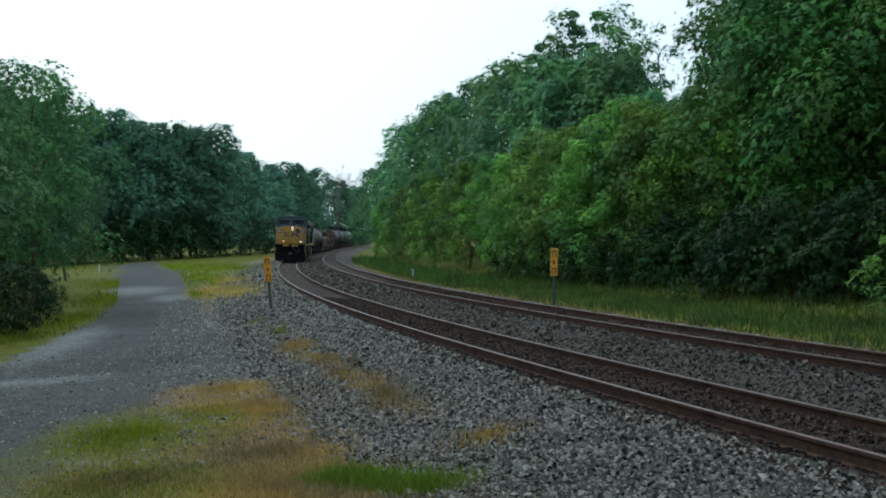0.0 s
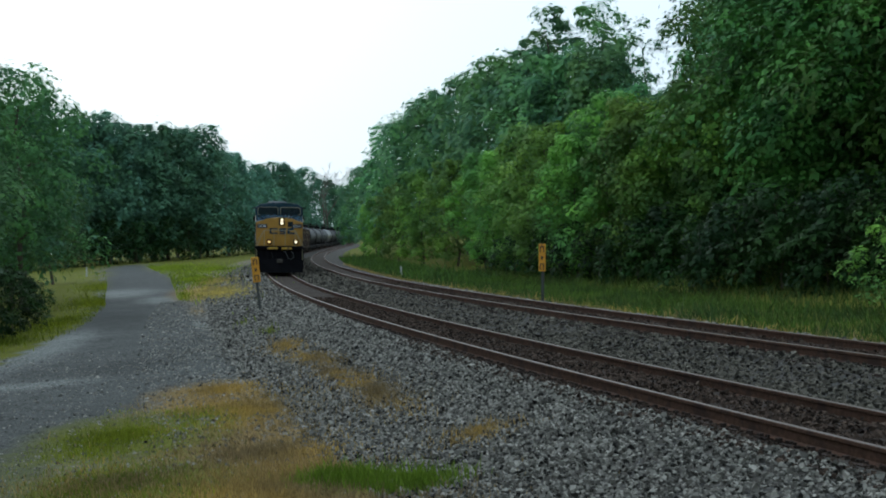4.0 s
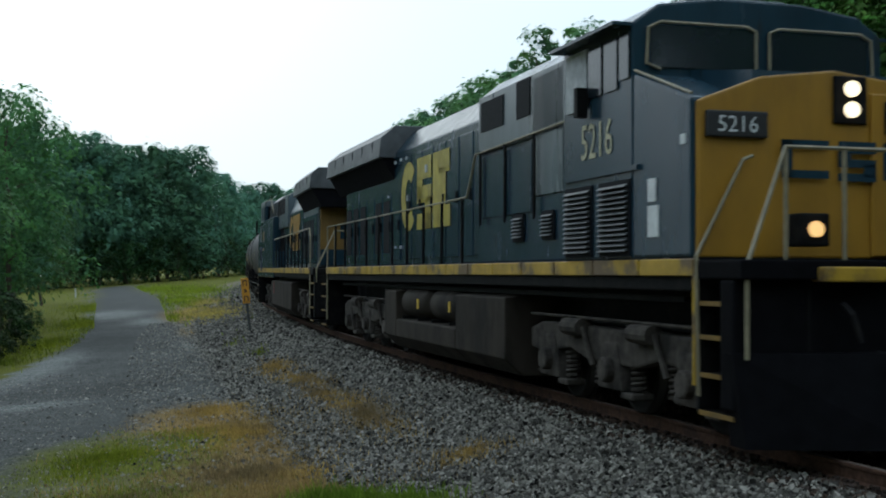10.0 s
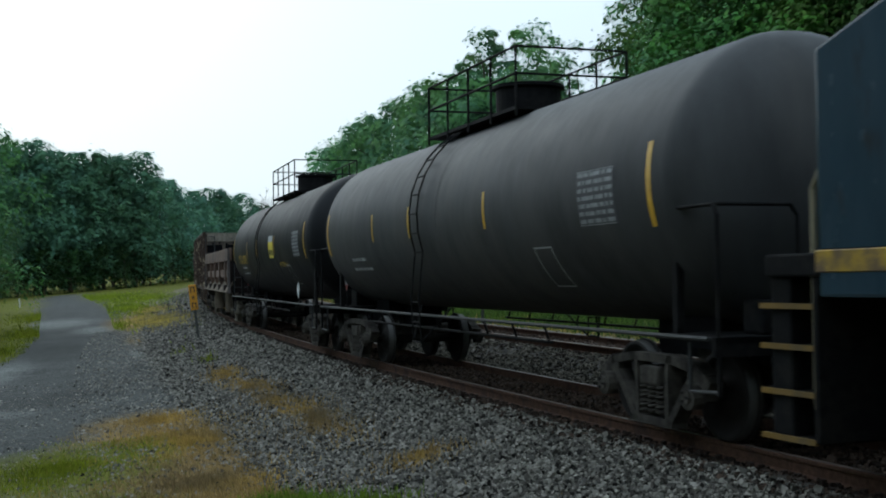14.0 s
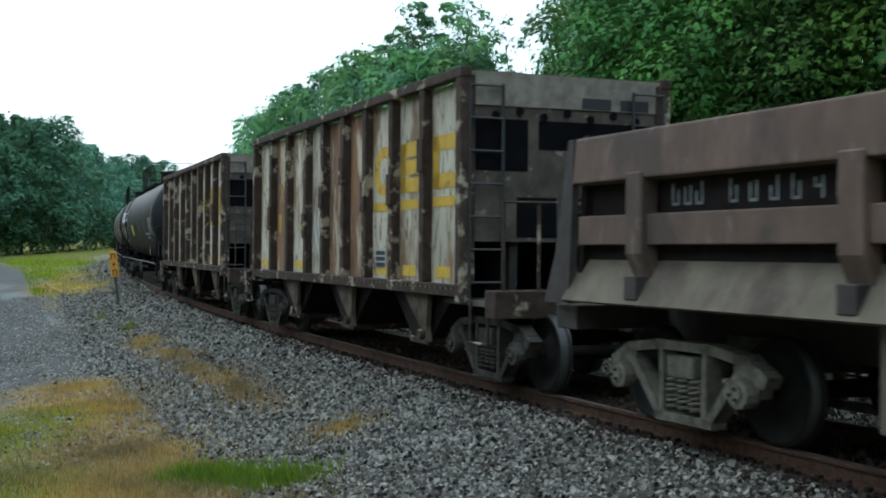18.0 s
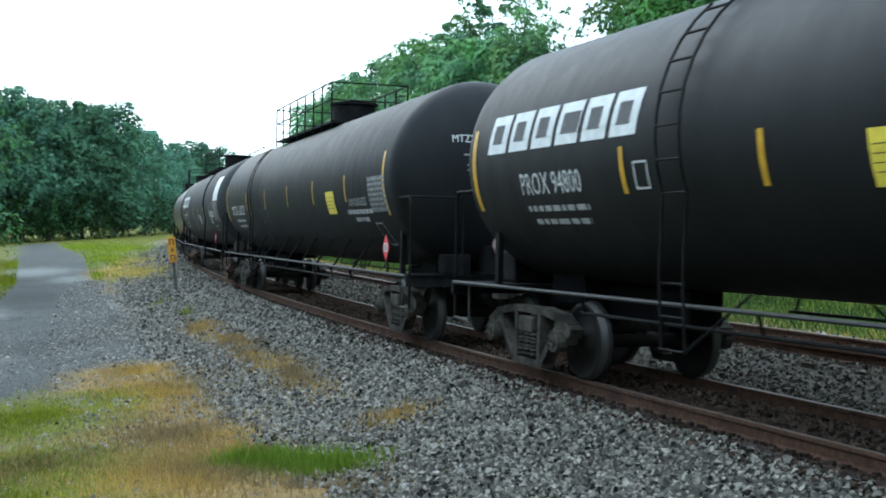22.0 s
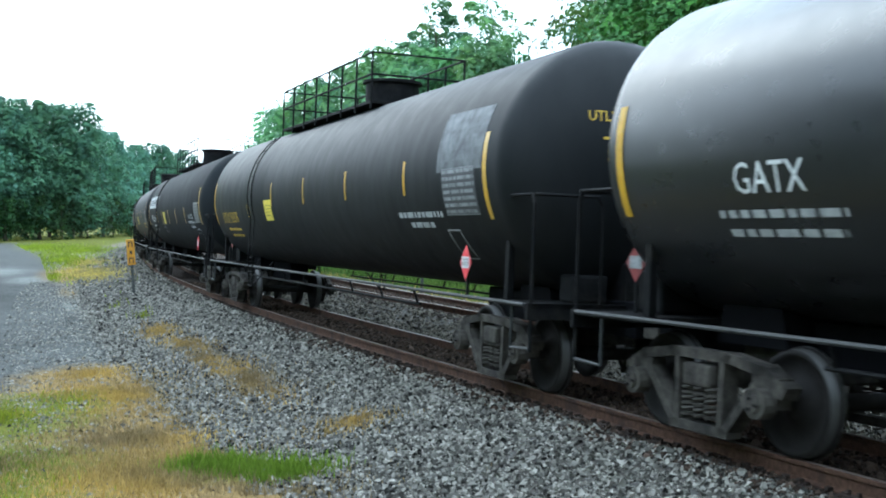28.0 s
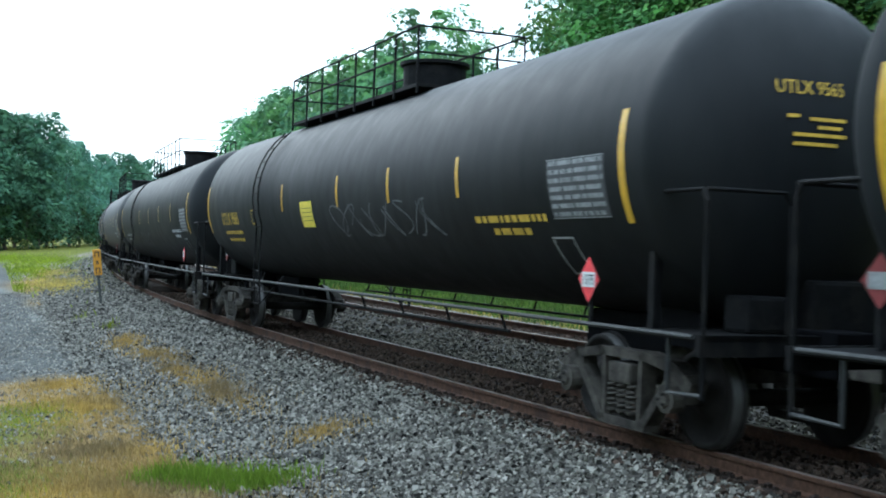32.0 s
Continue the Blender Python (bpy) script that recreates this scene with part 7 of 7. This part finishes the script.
        for a, b, za, zb in ((8.62, 8.86, 2.05, 2.38), (8.62, 8.8, 2.42, 2.66), (9.35, 9.45, 2.95, 3.05)):
            part("placard_tag", boxes([(a, b, min(side * 1.5, side * 1.515), max(side * 1.5, side * 1.515), za, zb)]), M_WHITE, loco)
        part("ledge", boxes([(6.3, 8.4, min(side * 1.5, side * 1.54), max(side * 1.5, side * 1.54), 2.78, 2.84)]), M_BLUE, loco)
    louvres(loco, 6.35, 7.1, 1.9, 2.66, -1.52, 13, M_RADIATOR)
    louvres(loco, 7.4, 8.15, 1.9, 2.66, -1.52, 13, M_RADIATOR)
    # number boards, headlamps, ditch lamps, nose door
    for side in (-1, 1):
        part("number_board", soft(boxes([(9.62, 9.68, side * 1.08 - 0.32, side * 1.08 + 0.32, 3.0, 3.26)]), 0.02), M_INK, loco)
        on_front(letters("5216", 0.16, 0.95), side * 1.08, 3.13, 9.685, M_WHITE, loco, "number_board_digits", "white digits on black")
        part("ditch_light_box", soft(boxes([(10.02, 10.3, 0.18 + side * 0.83 - 0.15, 0.18 + side * 0.83 + 0.15, 1.93, 2.24)]), 0.02), M_FITTING, loco)
        bm = bmesh.new()
        stick(bm, (10.25, 0.18 + side * 0.83, 2.09), (10.33, 0.18 + side * 0.83, 2.09), 0.075, 16)
        part("ditch_light", bm, M_DITCH if side < 0 else M_LAMP, loco, "lit round ditch lamp")
    part("headlight_box", soft(boxes([(9.62, 9.66, -0.03, 0.33, 3.18, 3.66)]), 0.01, 1), M_FITTING, loco)
    for z in (3.32, 3.53):
        bm = bmesh.new()
        stick(bm, (9.64, 0.15, z), (9.70, 0.15, z), 0.08, 18)
        part("headlight", bm, M_LAMP, loco, "lit round headlamp")
    part("nose_door", soft(boxes([(9.62, 9.66, 0.38, 1.0, 1.85, 3.5)]), 0.02), M_LOCOYEL, loco)
    part("door_window", soft(boxes([(9.66, 9.675, 0.52, 0.84, 3.08, 3.42)]), 0.02), M_GLASS, loco)
    rows = [(-0.62, -0.1, 2.92, 3.0), (-0.62, -0.5, 2.62, 3.0), (-0.62, -0.1, 2.62, 2.70), (0.0, 0.42, 2.88, 3.0), (0.0, 0.14, 2.78, 2.9), (0.0, 0.42, 2.74, 2.82), (0.28, 0.42, 2.64, 2.78), (0.0, 0.42, 2.6, 2.68), (0.5, 0.66, 2.62, 3.0), (0.66, 0.9, 2.86, 3.0), (0.66, 0.95, 2.6, 2.72)]
    for row in rows:
        on_front(bars([row]), 0, 0, 9.672, M_BLUE, loco, "company_mark", "dark blue block mark")
    part("roof_hump", soft(boxes([(6.6, 7.9, -0.7, 0.5, 4.68, 4.82)]), 0.04), M_BLUESHEEN, loco)
    for x, y, tall, r in ((6.9, -0.3, 0.2, 0.03), (7.6, 0.3, 0.3, 0.02)):
        bm = bmesh.new()
        stick(bm, (x, y, 4.8), (x, y, 4.8 + tall), r, 6)
        part("antenna", bm, M_FITTING, loco)
    # front platform, plow and pilot
    part("front_platform", soft(boxes([(9.6, 10.5, -1.5, 1.5, 1.62, 1.80)]), 0.02), M_STEELSHADE, loco)
    part("anticlimber", soft(boxes([(10.4, 10.62, -0.75, -0.12, 1.6, 1.74), (10.4, 10.62, 0.12, 0.75, 1.6, 1.74)]), 0.02), M_SILL, loco, "worn yellow anticlimber")
    part("pilot", soft(boxes([(10.1, 10.36, -1.5, 1.5, 0.42, 1.62)]), 0.03), M_STEELSHADE, loco)
    bm = bmesh.new()
    a = [bm.verts.new(c) for c in ((10.36, -1.52, 0.95), (10.75, 0, 0.95), (10.36, 1.52, 0.95), (10.5, -1.45, 0.10), (10.98, 0, 0.10), (10.5, 1.45, 0.10), (10.2, -1.45, 0.10), (10.2, 1.45, 0.10), (10.2, -1.52, 0.95), (10.2, 1.52, 0.95))]
    for f in ((0, 1, 4, 3), (1, 2, 5, 4), (0, 3, 6, 8), (2, 9, 7, 5), (8, 9, 2, 1, 0), (6, 3, 4, 5, 7), (8, 6, 7, 9)):
        bm.faces.new([a[i] for i in f])
    part("snow_plow", fixed(bm), M_STEELSHADE, loco, "black snow plow")
    steps(loco, 9.62, 1, M_OCHRE)
    steps(loco, -10.2, -1, M_OCHRE)
    bm = bmesh.new()
    railing(bm, [(10.5, 0.25, 1.45), (10.66, 0.34, 1.48), (10.7, 0.42, 1.3), (10.72, 0.55, 1.02), (10.72, 0.72, 0.95), (10.72, 0.86, 1.1), (10.66, 0.84, 1.35), (10.5, 0.72, 1.5)], 0.028)
    part("brake_hose", fixed(bm), M_PIPE, loco)
    bm = bmesh.new()
    railing(bm, [(10.5, -0.5, 1.4), (10.62, -0.48, 1.3), (10.66, -0.42, 1.05)], 0.03)
    railing(bm, [(10.5, -0.15, 0.95), (10.7, -0.2, 0.75)], 0.03)
    part("brake_hose", fixed(bm), M_FITTING, loco)
    # handrails: front, corner and along the walkways
    bm = bmesh.new()
    railing(bm, [(10.45, -1.42, 0.9), (10.45, -1.42, 1.75), (10.3, -0.95, 2.85), (10.3, 0.0, 2.85), (10.3, 0.95, 2.85), (10.45, 1.42, 1.75), (10.45, 1.42, 0.9)])
    for y in (-0.95, -0.35, 0.35, 0.95):
        railing(bm, [(10.3, y, 1.8), (10.3, y, 2.85)])
    part("front_handrail", fixed(bm), M_RAILYEL, loco, "pale front handrail")
    for side in (-1, 1):
        bm = bmesh.new()
        railing(bm, [(9.66, side * 1.48, 0.5), (9.66, side * 1.5, 1.85), (9.72, side * 1.05, 2.78), (9.72, side * 0.95, 2.82)], 0.02)
        part("corner_handrail", fixed(bm), M_RAILYEL, loco)
        bm = bmesh.new()
        railing(bm, [(-10.1, side * 1.48, 0.5), (-10.1, side * 1.48, 2.85), (2.05, side * 1.48, 2.87), (2.5, side * 1.48, 3.5), (6.2, side * 1.48, 3.56)], 0.02)
        part("side_handrail", fixed(bm), M_RAILYEL, loco)
        for x in (-9.0, -7.8, -6.6, -5.4, -4.2, -3.0, -1.8, -0.6, 0.6, 1.8):
            piece("stanchion", "walkway", lambda b: stick(b, (0, 0, 0), (0, 0, 1.18), 0.026, 6), M_FITTING, loco, (x, side * 1.48, 1.69))
        for x in (2.75, 3.9, 5.1):
            piece("stanchion", "cab", lambda b: stick(b, (0, 0, 0), (0, 0, 1.13), 0.022, 6), M_FITTING, loco, (x, side * 1.48, 2.4))
    bm = bmesh.new()
    railing(bm, [(-10.2, -0.5, 1.8), (-10.2, -0.5, 2.8), (-10.2, 0.5, 2.8), (-10.2, 0.5, 1.8)])
    part("rear_handrail", fixed(bm), M_RAILYEL, loco)
    part("corner_stripe", boxes([(9.60, 9.64, -1.515, -1.47, 0.6, 1.66), (9.60, 9.64, 1.47, 1.515, 0.6, 1.66)]), M_SILL, loco)
    part("air_pipe", boxes([(-9, 9, -1.3, -1.24, 1.38, 1.44), (-9, 9, 1.24, 1.3, 1.38, 1.44)]), M_FITTING, loco)
    loco.scale = (1, 1.04, 1)
    CARS.append((loco, u, 13.5))


def trailing_locomotive(u):
    """The second unit runs hood first, its cab towards the cars."""
    loco = tagged(new("locomotive"), "weathered dark blue and yellow diesel locomotive running hood first", "locomotive")
    underframe(loco, -10.3, 9.6, M_SILL)
    for x in (-6.6, 6.6):
        loco_truck(loco, x, M_LOCOTRUCK)
    fuel_tank(loco, -3.7, 4.0, None)
    part("tank_marker", boxes([(-2.6, -2.45, -1.475, -1.46, 0.85, 1.3)]), M_MAROON, loco, "dark red marker plate")
    coupler(loco, 10.4)
    coupler(loco, -10.9)
    bm = bmesh.new()
    along(bm, [(-1.2, 1.83), (1.2, 1.83), (1.2, 3.75), (1.0, 4.3), (0.5, 4.5), (-0.5, 4.5), (-1.0, 4.3), (-1.2, 3.75)], -2.5, 9.0)
    part("hood", soft(bm, 0.03), M_BLUESHEEN, loco, "grey-blue hood with sheen streaks in its colour")
    door_row(loco, -2.3, 5.2, 9, 1.95, 3.7, 1.2, M_BLUE, (0,))
    door_row(loco, 5.3, 8.9, 5, 1.95, 3.4, 1.2, M_BLUE, (0, 1, 2, 3))
    hood_mark(loco, 1.0, 4.4, 2.4, 3.6, 1.235, M_LOCOYEL)
    part("hood_end", soft(boxes([(8.98, 9.08, -1.15, 1.15, 1.9, 4.1)]), 0.02), M_OCHRE, loco, "dull yellow hood end")
    part("hood_end_base", boxes([(9.08, 9.10, -1.15, 1.15, 1.9, 2.35)]), M_BLUE, loco)
    on_front(bars([(-0.55, 0.0, 2.95, 3.05), (-0.6, -0.45, 2.65, 3.05), (-0.55, 0.0, 2.65, 2.75), (0.1, 0.55, 2.65, 3.05)]), 0, 0, 9.086, M_BLUE, loco, "company_mark", "dark blue block mark")
    part("end_lamp_box", soft(boxes([(9.08, 9.14, -0.14, 0.14, 3.5, 4.0)]), 0.01, 1), M_FITTING, loco)
    for z in (3.62, 3.86):
        bm = bmesh.new()
        stick(bm, (9.14, 0, z), (9.17, 0, z), 0.08, 14)
        part("end_lamp", bm, M_GLASS, loco, "unlit round lamp")
    bm = bmesh.new()
    along(bm, [(-1.54, 4.06), (1.54, 4.06), (1.5, 4.46), (1.3, 4.66), (-1.3, 4.66), (-1.5, 4.46)], 5.2, 9.75)
    part("radiator", soft(bm, 0.02), M_RADIATOR, loco, "pale grey flared radiator wings")
    # underside of the wings, shade painted in black
    bm = bmesh.new()
    along(bm, [(-1.19, 3.55), (1.19, 3.55), (1.46, 4.06), (-1.46, 4.06)], 5.3, 9.7)
    part("radiator_intake", fixed(bm), M_STEELSHADE, loco, "sloping wing underside, its shade put in as black")
    for k in range(4):
        part("radiator_seam", boxes([(6.0 + 0.95 * k, 6.03 + 0.95 * k, -1.525, -1.515, 4.1, 4.42)]), M_VENT, loco)
    # raised equipment between cab and hood
    bm = bmesh.new()
    along(bm, [(-1.3, 3.3), (1.3, 3.3), (1.3, 4.4), (0.9, 4.62), (-0.9, 4.62), (-1.3, 4.4)], -3.2, 1.0)
    part("blower_housing", soft(bm, 0.03), M_BLUESHEEN, loco)
    for side in (-1, 1):
        for a, b in ((-3.0, -2.2), (-1.9, -1.1), (-0.8, 0.0)):
            ya, yb = sorted((side * 1.3, side * 1.325))
            part("intake_grille", boxes([(a, b, ya, yb, 3.8, 4.35)]), M_VENT, loco)
    # wide cab body, its front towards the rear of the train
    bm = bmesh.new()
    prism(bm, [(-2.5, 1.46), (-10.25, 1.46), (-10.25, 3.35), (-8.8, 3.80), (-2.5, 3.78)], -1.5, 1.5)
    part("cab_body", soft(bm, 0.03), M_BLUE, loco, "dark blue streaked cab body")
    part("cab_top", soft(boxes([(-8.78, -6.55, -1.5, 1.5, 4.38, 4.62)]), 0.05), M_BLUESHEEN, loco)
    part("cab_bulkhead", boxes([(-6.7, -6.6, -1.42, 1.42, 3.78, 4.4)]), M_STEELSHADE, loco)
    for side in (-1, 1):
        ya, yb = sorted((side * 1.38, side * 1.5))
        for a, b, m in ((-8.78, -8.5, M_BLUESHEEN), (-7.85, -7.5, M_BLUESHEEN), (-6.72, -6.55, M_BLUE)):
            part("window_post", soft(boxes([(a, b, ya, yb, 3.76, 4.4)]), 0.012, 1), m, loco)
        part("window_rim", boxes([(-8.5, -7.85, ya + 0.02, yb - 0.02, 3.78, 3.86)]), M_FADED, loco, "pale window rim")
        part("side_window", boxes([(-7.5, -6.72, min(side * 1.36, side * 1.38), max(side * 1.36, side * 1.38), 3.78, 4.38)]), M_GLASS, loco, "dark side window")
    bm = bmesh.new()
    along(bm, [(-1.3, 3.76), (1.3, 3.76), (1.3, 4.4), (1.0, 4.66), (-1.0, 4.66), (-1.3, 4.4)], -6.6, -3.0)
    part("cab_roof", soft(bm, 0.03), M_BLUE, loco)
    for side in (-1, 1):
        for k in range(4):
            a = -6.45 + 0.9 * k
            yc, yd = sorted((side * 1.3, side * 1.325))
            # black sheet paints the shade behind the slats
            part("intake_window", boxes([(a, a + 0.62, yc, yd, 3.86, 4.36)]), M_STEELSHADE, loco, "flat black sheet for the shade behind the intake slats")
            for j in range(4):
                piece("intake_slat", "cab", lambda b: box(b, 0, 0.62, -0.012, 0.012, 0, 0.03), M_VENT, loco, (a, side * 1.335, 3.92 + 0.12 * j))
            part("intake_post", boxes([(a + 0.64, a + 0.84, min(side * 1.3, side * 1.34), max(side * 1.3, side * 1.34), 3.8, 4.4)]), M_BLUESHEEN, loco)
        ya, yb = sorted((side * 1.5, side * 1.52))
        part("body_seam", boxes([(-8.22, -8.19, ya, yb, 1.7, 3.76)]), M_STEELSHADE, loco)
        part("body_panel", soft(boxes([(-8.1, -2.62, ya, yb, 1.86, 3.62)]), 0.01, 1), M_BLUE, loco)
        part("faded_patch", boxes([(-8.85, -8.3, ya, yb - 0.008 if side > 0 else yb, 2.95, 3.65)]), M_BLUESHEEN, loco, "pale patch above the door")
        part("nose_door", soft(boxes([(-8.9, -8.3, ya, yb, 1.7, 2.75)]), 0.02), M_NAVY, loco)
        part("door_window", boxes([(-8.75, -8.5, min(side * 1.52, side * 1.535), max(side * 1.52, side * 1.535), 2.15, 2.6)]), M_VENT, loco)
        part("side_box", soft(boxes([(-2.4, -1.1, min(side * 1.2, side * 1.46), max(side * 1.2, side * 1.46), 1.83, 2.45)]), 0.02), M_BLUE, loco)
        # black sheet on the hood paints a recess's shade
        part("cab_recess", boxes([(-2.5, -1.2, min(side * 1.2, side * 1.24), max(side * 1.2, side * 1.24), 2.45, 3.5)]), M_STEELSHADE, loco)
        on_side(bars([(-0.3, -0.1, -0.25, 0.2), (0.0, 0.2, -0.25, 0.2), (0.3, 0.5, -0.25, 0.2), (-0.3, 0.5, -0.6, -0.5)]), -7.2, 3.15, side * 1.526, M_OCHRE, loco, "road_number", "faded yellow number bars")
        bm = bmesh.new()
        railing(bm, [(9.5, side * 1.48, 0.5), (9.55, side * 1.48, 2.7), (9.3, side * 1.48, 2.95), (-2.3, side * 1.48, 2.9)], 0.02)
        railing(bm, [(-2.6, side * 1.5, 3.95), (-3.3, side * 1.52, 4.5), (-6.6, side * 1.52, 4.55)], 0.018)
        part("side_handrail", fixed(bm), M_RAILYEL, loco)
        for x in np.linspace(-1.4, 8.6, 10):
            piece("stanchion", "walkway", lambda b: stick(b, (0, 0, 0), (0, 0, 1.18), 0.026, 6), M_FITTING, loco, (x, side * 1.48, 1.71))
        bm = bmesh.new()
        railing(bm, [(10.3, side * 1.4, 0.9), (10.35, side * 1.4, 1.8), (10.2, side * 0.9, 2.85), (10.2, side * 0.25, 2.85), (10.2, side * 0.25, 1.8)], 0.024)
        railing(bm, [(10.2, side * 0.9, 2.85), (10.2, side * 0.9, 1.8)], 0.02)
        part("end_handrail", fixed(bm), M_RAILYEL, loco, "pale yellow end handrail")
        bm = bmesh.new()
        railing(bm, [(-10.4, side * 1.42, 0.6), (-10.4, side * 1.42, 2.3), (-10.2, side * 1.42, 2.6)], 0.022)
        part("corner_handrail", fixed(bm), M_RAILYEL, loco)
    for a, b, c, d, low in ((9.6, 10.35, 10.1, 10.35, 0.45), (-10.9, -10.25, -10.9, -10.65, 0.3)):
        part("end_platform", soft(boxes([(a, b, -1.5, 1.5, 1.62, 1.80)]), 0.02), M_FITTING, loco)
        part("pilot", soft(boxes([(c, d, -1.45, 1.45, low, 1.62)]), 0.02), M_FITTING, loco)
    steps(loco, 9.62, 1, M_OCHRE)
    steps(loco, -10.3, -1, M_OCHRE)
    bm = bmesh.new()
    for y in (-0.6, -0.3, 0.4):
        railing(bm, [(10.35, y, 1.5), (10.5, y, 1.45), (10.56, y + 0.03, 1.0), (10.5, y + 0.05, 0.8)], 0.028)
    part("brake_hose", fixed(bm), M_FITTING, loco)
    loco.scale = (1, 1.04, 1)
    CARS.append((loco, u, 13.2))


lead_locomotive(9.75)
trailing_locomotive(32.65)

# ---- signs and posts by the track ----
def sign(x, y, z, turn, lean, tall, label):
    thing = tagged(new("trackside_sign"), label, "sign", group="orange trackside signs")
    part("post", soft(boxes([(-0.045, 0.045, -0.035, 0.035, -0.4, tall)]), 0.008, 1), M_POST, thing)
    board = part("board", soft(boxes([(-0.135, 0.135, -0.06, -0.035, tall - 0.87, tall + 0.03)]), 0.012, 1), M_SIGN, thing, "orange-yellow painted board")
    for k, (h, w) in enumerate(((0.2, 0.16), (0.12, 0.08), (0.2, 0.16))):
        zc = tall - 0.15 - 0.28 * k
        part("sign_bar", boxes([(-w / 2, -w / 2 + 0.035, -0.066, -0.061, zc - h / 2, zc + h / 2), (w / 2 - 0.035, w / 2, -0.066, -0.061, zc - h / 2, zc + h / 2), (-w / 2, w / 2, -0.066, -0.061, zc + h / 2 - 0.035, zc + h / 2)]), M_INK, thing)
    for zc in (tall - 0.8, tall - 0.02):
        bm = bmesh.new()
        stick(bm, (0, -0.075, zc), (0, -0.06, zc), 0.018, 8)
        part("bolt", bm, M_POST, thing)
    thing.matrix_basis = pose(x, y, z, 0, lean, turn)
    return thing


sign(-6.25, 42.9, -0.42, 6, -3.0, 2.05, "leaning orange trackside sign with black marks on a post")
sign(3.55, 38.9, -0.3, -38, 4.0, 1.92, "orange trackside sign with black marks at the grass edge")


def marker(x, y, z, tall, r):
    thing = tagged(new("marker_post"), "thin white marker post standing in grass", "post")
    bm = bmesh.new()
    stick(bm, (0, 0, -0.2), (0, 0, tall), r, 10)
    part("stake", soft(bm, 0.006, 1), M_FADED, thing)
    bm = bmesh.new()
    stick(bm, (0, 0, tall - 0.14), (0, 0, tall - 0.05), r * 1.25, 10)
    part("band", bm, M_FADED, thing)
    thing.matrix_basis = pose(x, y, z)


marker(-1.9, 73.0, -0.45, 0.75, 0.05)
marker(-37.0, 128.0, -0.4, 1.0, 0.07)


def utility_pole():
    thing = tagged(new("utility_pole"), "distant wooden utility pole with crossarm by the far wood", "utility pole")
    bm = bmesh.new()
    stick(bm, (0, 0, -0.5), (0, 0, 14.5), 0.2, 10, 0.13)
    part("pole", bm, M_BARK, thing, smooth=True)
    part("crossarm", soft(boxes([(-1.2, 1.2, -0.07, 0.07, 13.3, 13.45)]), 0.02, 1), M_BARK, thing)
    for x in (-1.1, -0.5, 0.5, 1.1):
        bm = bmesh.new()
        stick(bm, (x, 0, 13.45), (x, 0, 13.65), 0.05, 8)
        part("insulator", bm, M_FADED, thing)
    thing.matrix_basis = pose(-26.5, 300, 0.4, 0, 0, 10)


utility_pole()


def dead_tree(x, y, z, tall, seed):
    """A bare grey crown above the far wood."""
    g = np.random.default_rng(seed)
    thing = tagged(new("dead_tree"), "bare dead tree standing above the far wood", "tree")
    verts, faces = [], []

    def grow(p, way, ln, r, depth):
        q = p + way * ln
        limb(verts, faces, p, q, r, r * 0.65, 5)
        if depth:
            for _ in range(3):
                w = (way + Vector((g.normal(0, 0.45), g.normal(0, 0.45), g.normal(0.1, 0.25)))).normalized()
                grow(q, w, ln * g.uniform(0.55, 0.8), r * 0.6, depth - 1)

    grow(Vector((0, 0, 0)), Vector((0, 0, 1)), tall * 0.45, 0.3, 5)
    soup("trunk", verts, faces, M_BARK, thing)
    thing.matrix_basis = pose(x, y, z)


dead_tree(*polar(-4.9, 330), 0.3, 19, 5)



# ---- what moves: the train comes towards the eye along the near track ----
def car_pose(u, trucks, t):
    """The pose of a car whose middle is u metres behind the leading end."""
    s = 123.35 - SPEED * t + u
    xa, ya, za, _ = on_track(s - trucks / 2)
    xb, yb, zb, _ = on_track(s + trucks / 2)
    return pose((xa + xb) / 2, (ya + yb) / 2, (za + zb) / 2 + CANT / 2, -math.degrees(math.atan2(CANT, 1.505)), 0, math.degrees(math.atan2(ya - yb, xa - xb)))


def motions():
    for thing, u, trucks in CARS:
        walk(thing, [(t, car_pose(u, trucks, t)) for t in range(33)])
    # the wheelsets roll without slipping
    for axle, x, radius in WHEELS:
        step = math.degrees(SPEED / radius) / 18
        walk(axle, [(k / 18, pose(x, 0, radius, 0, step * k, 0)) for k in range(32 * 18 + 1)])


motions()
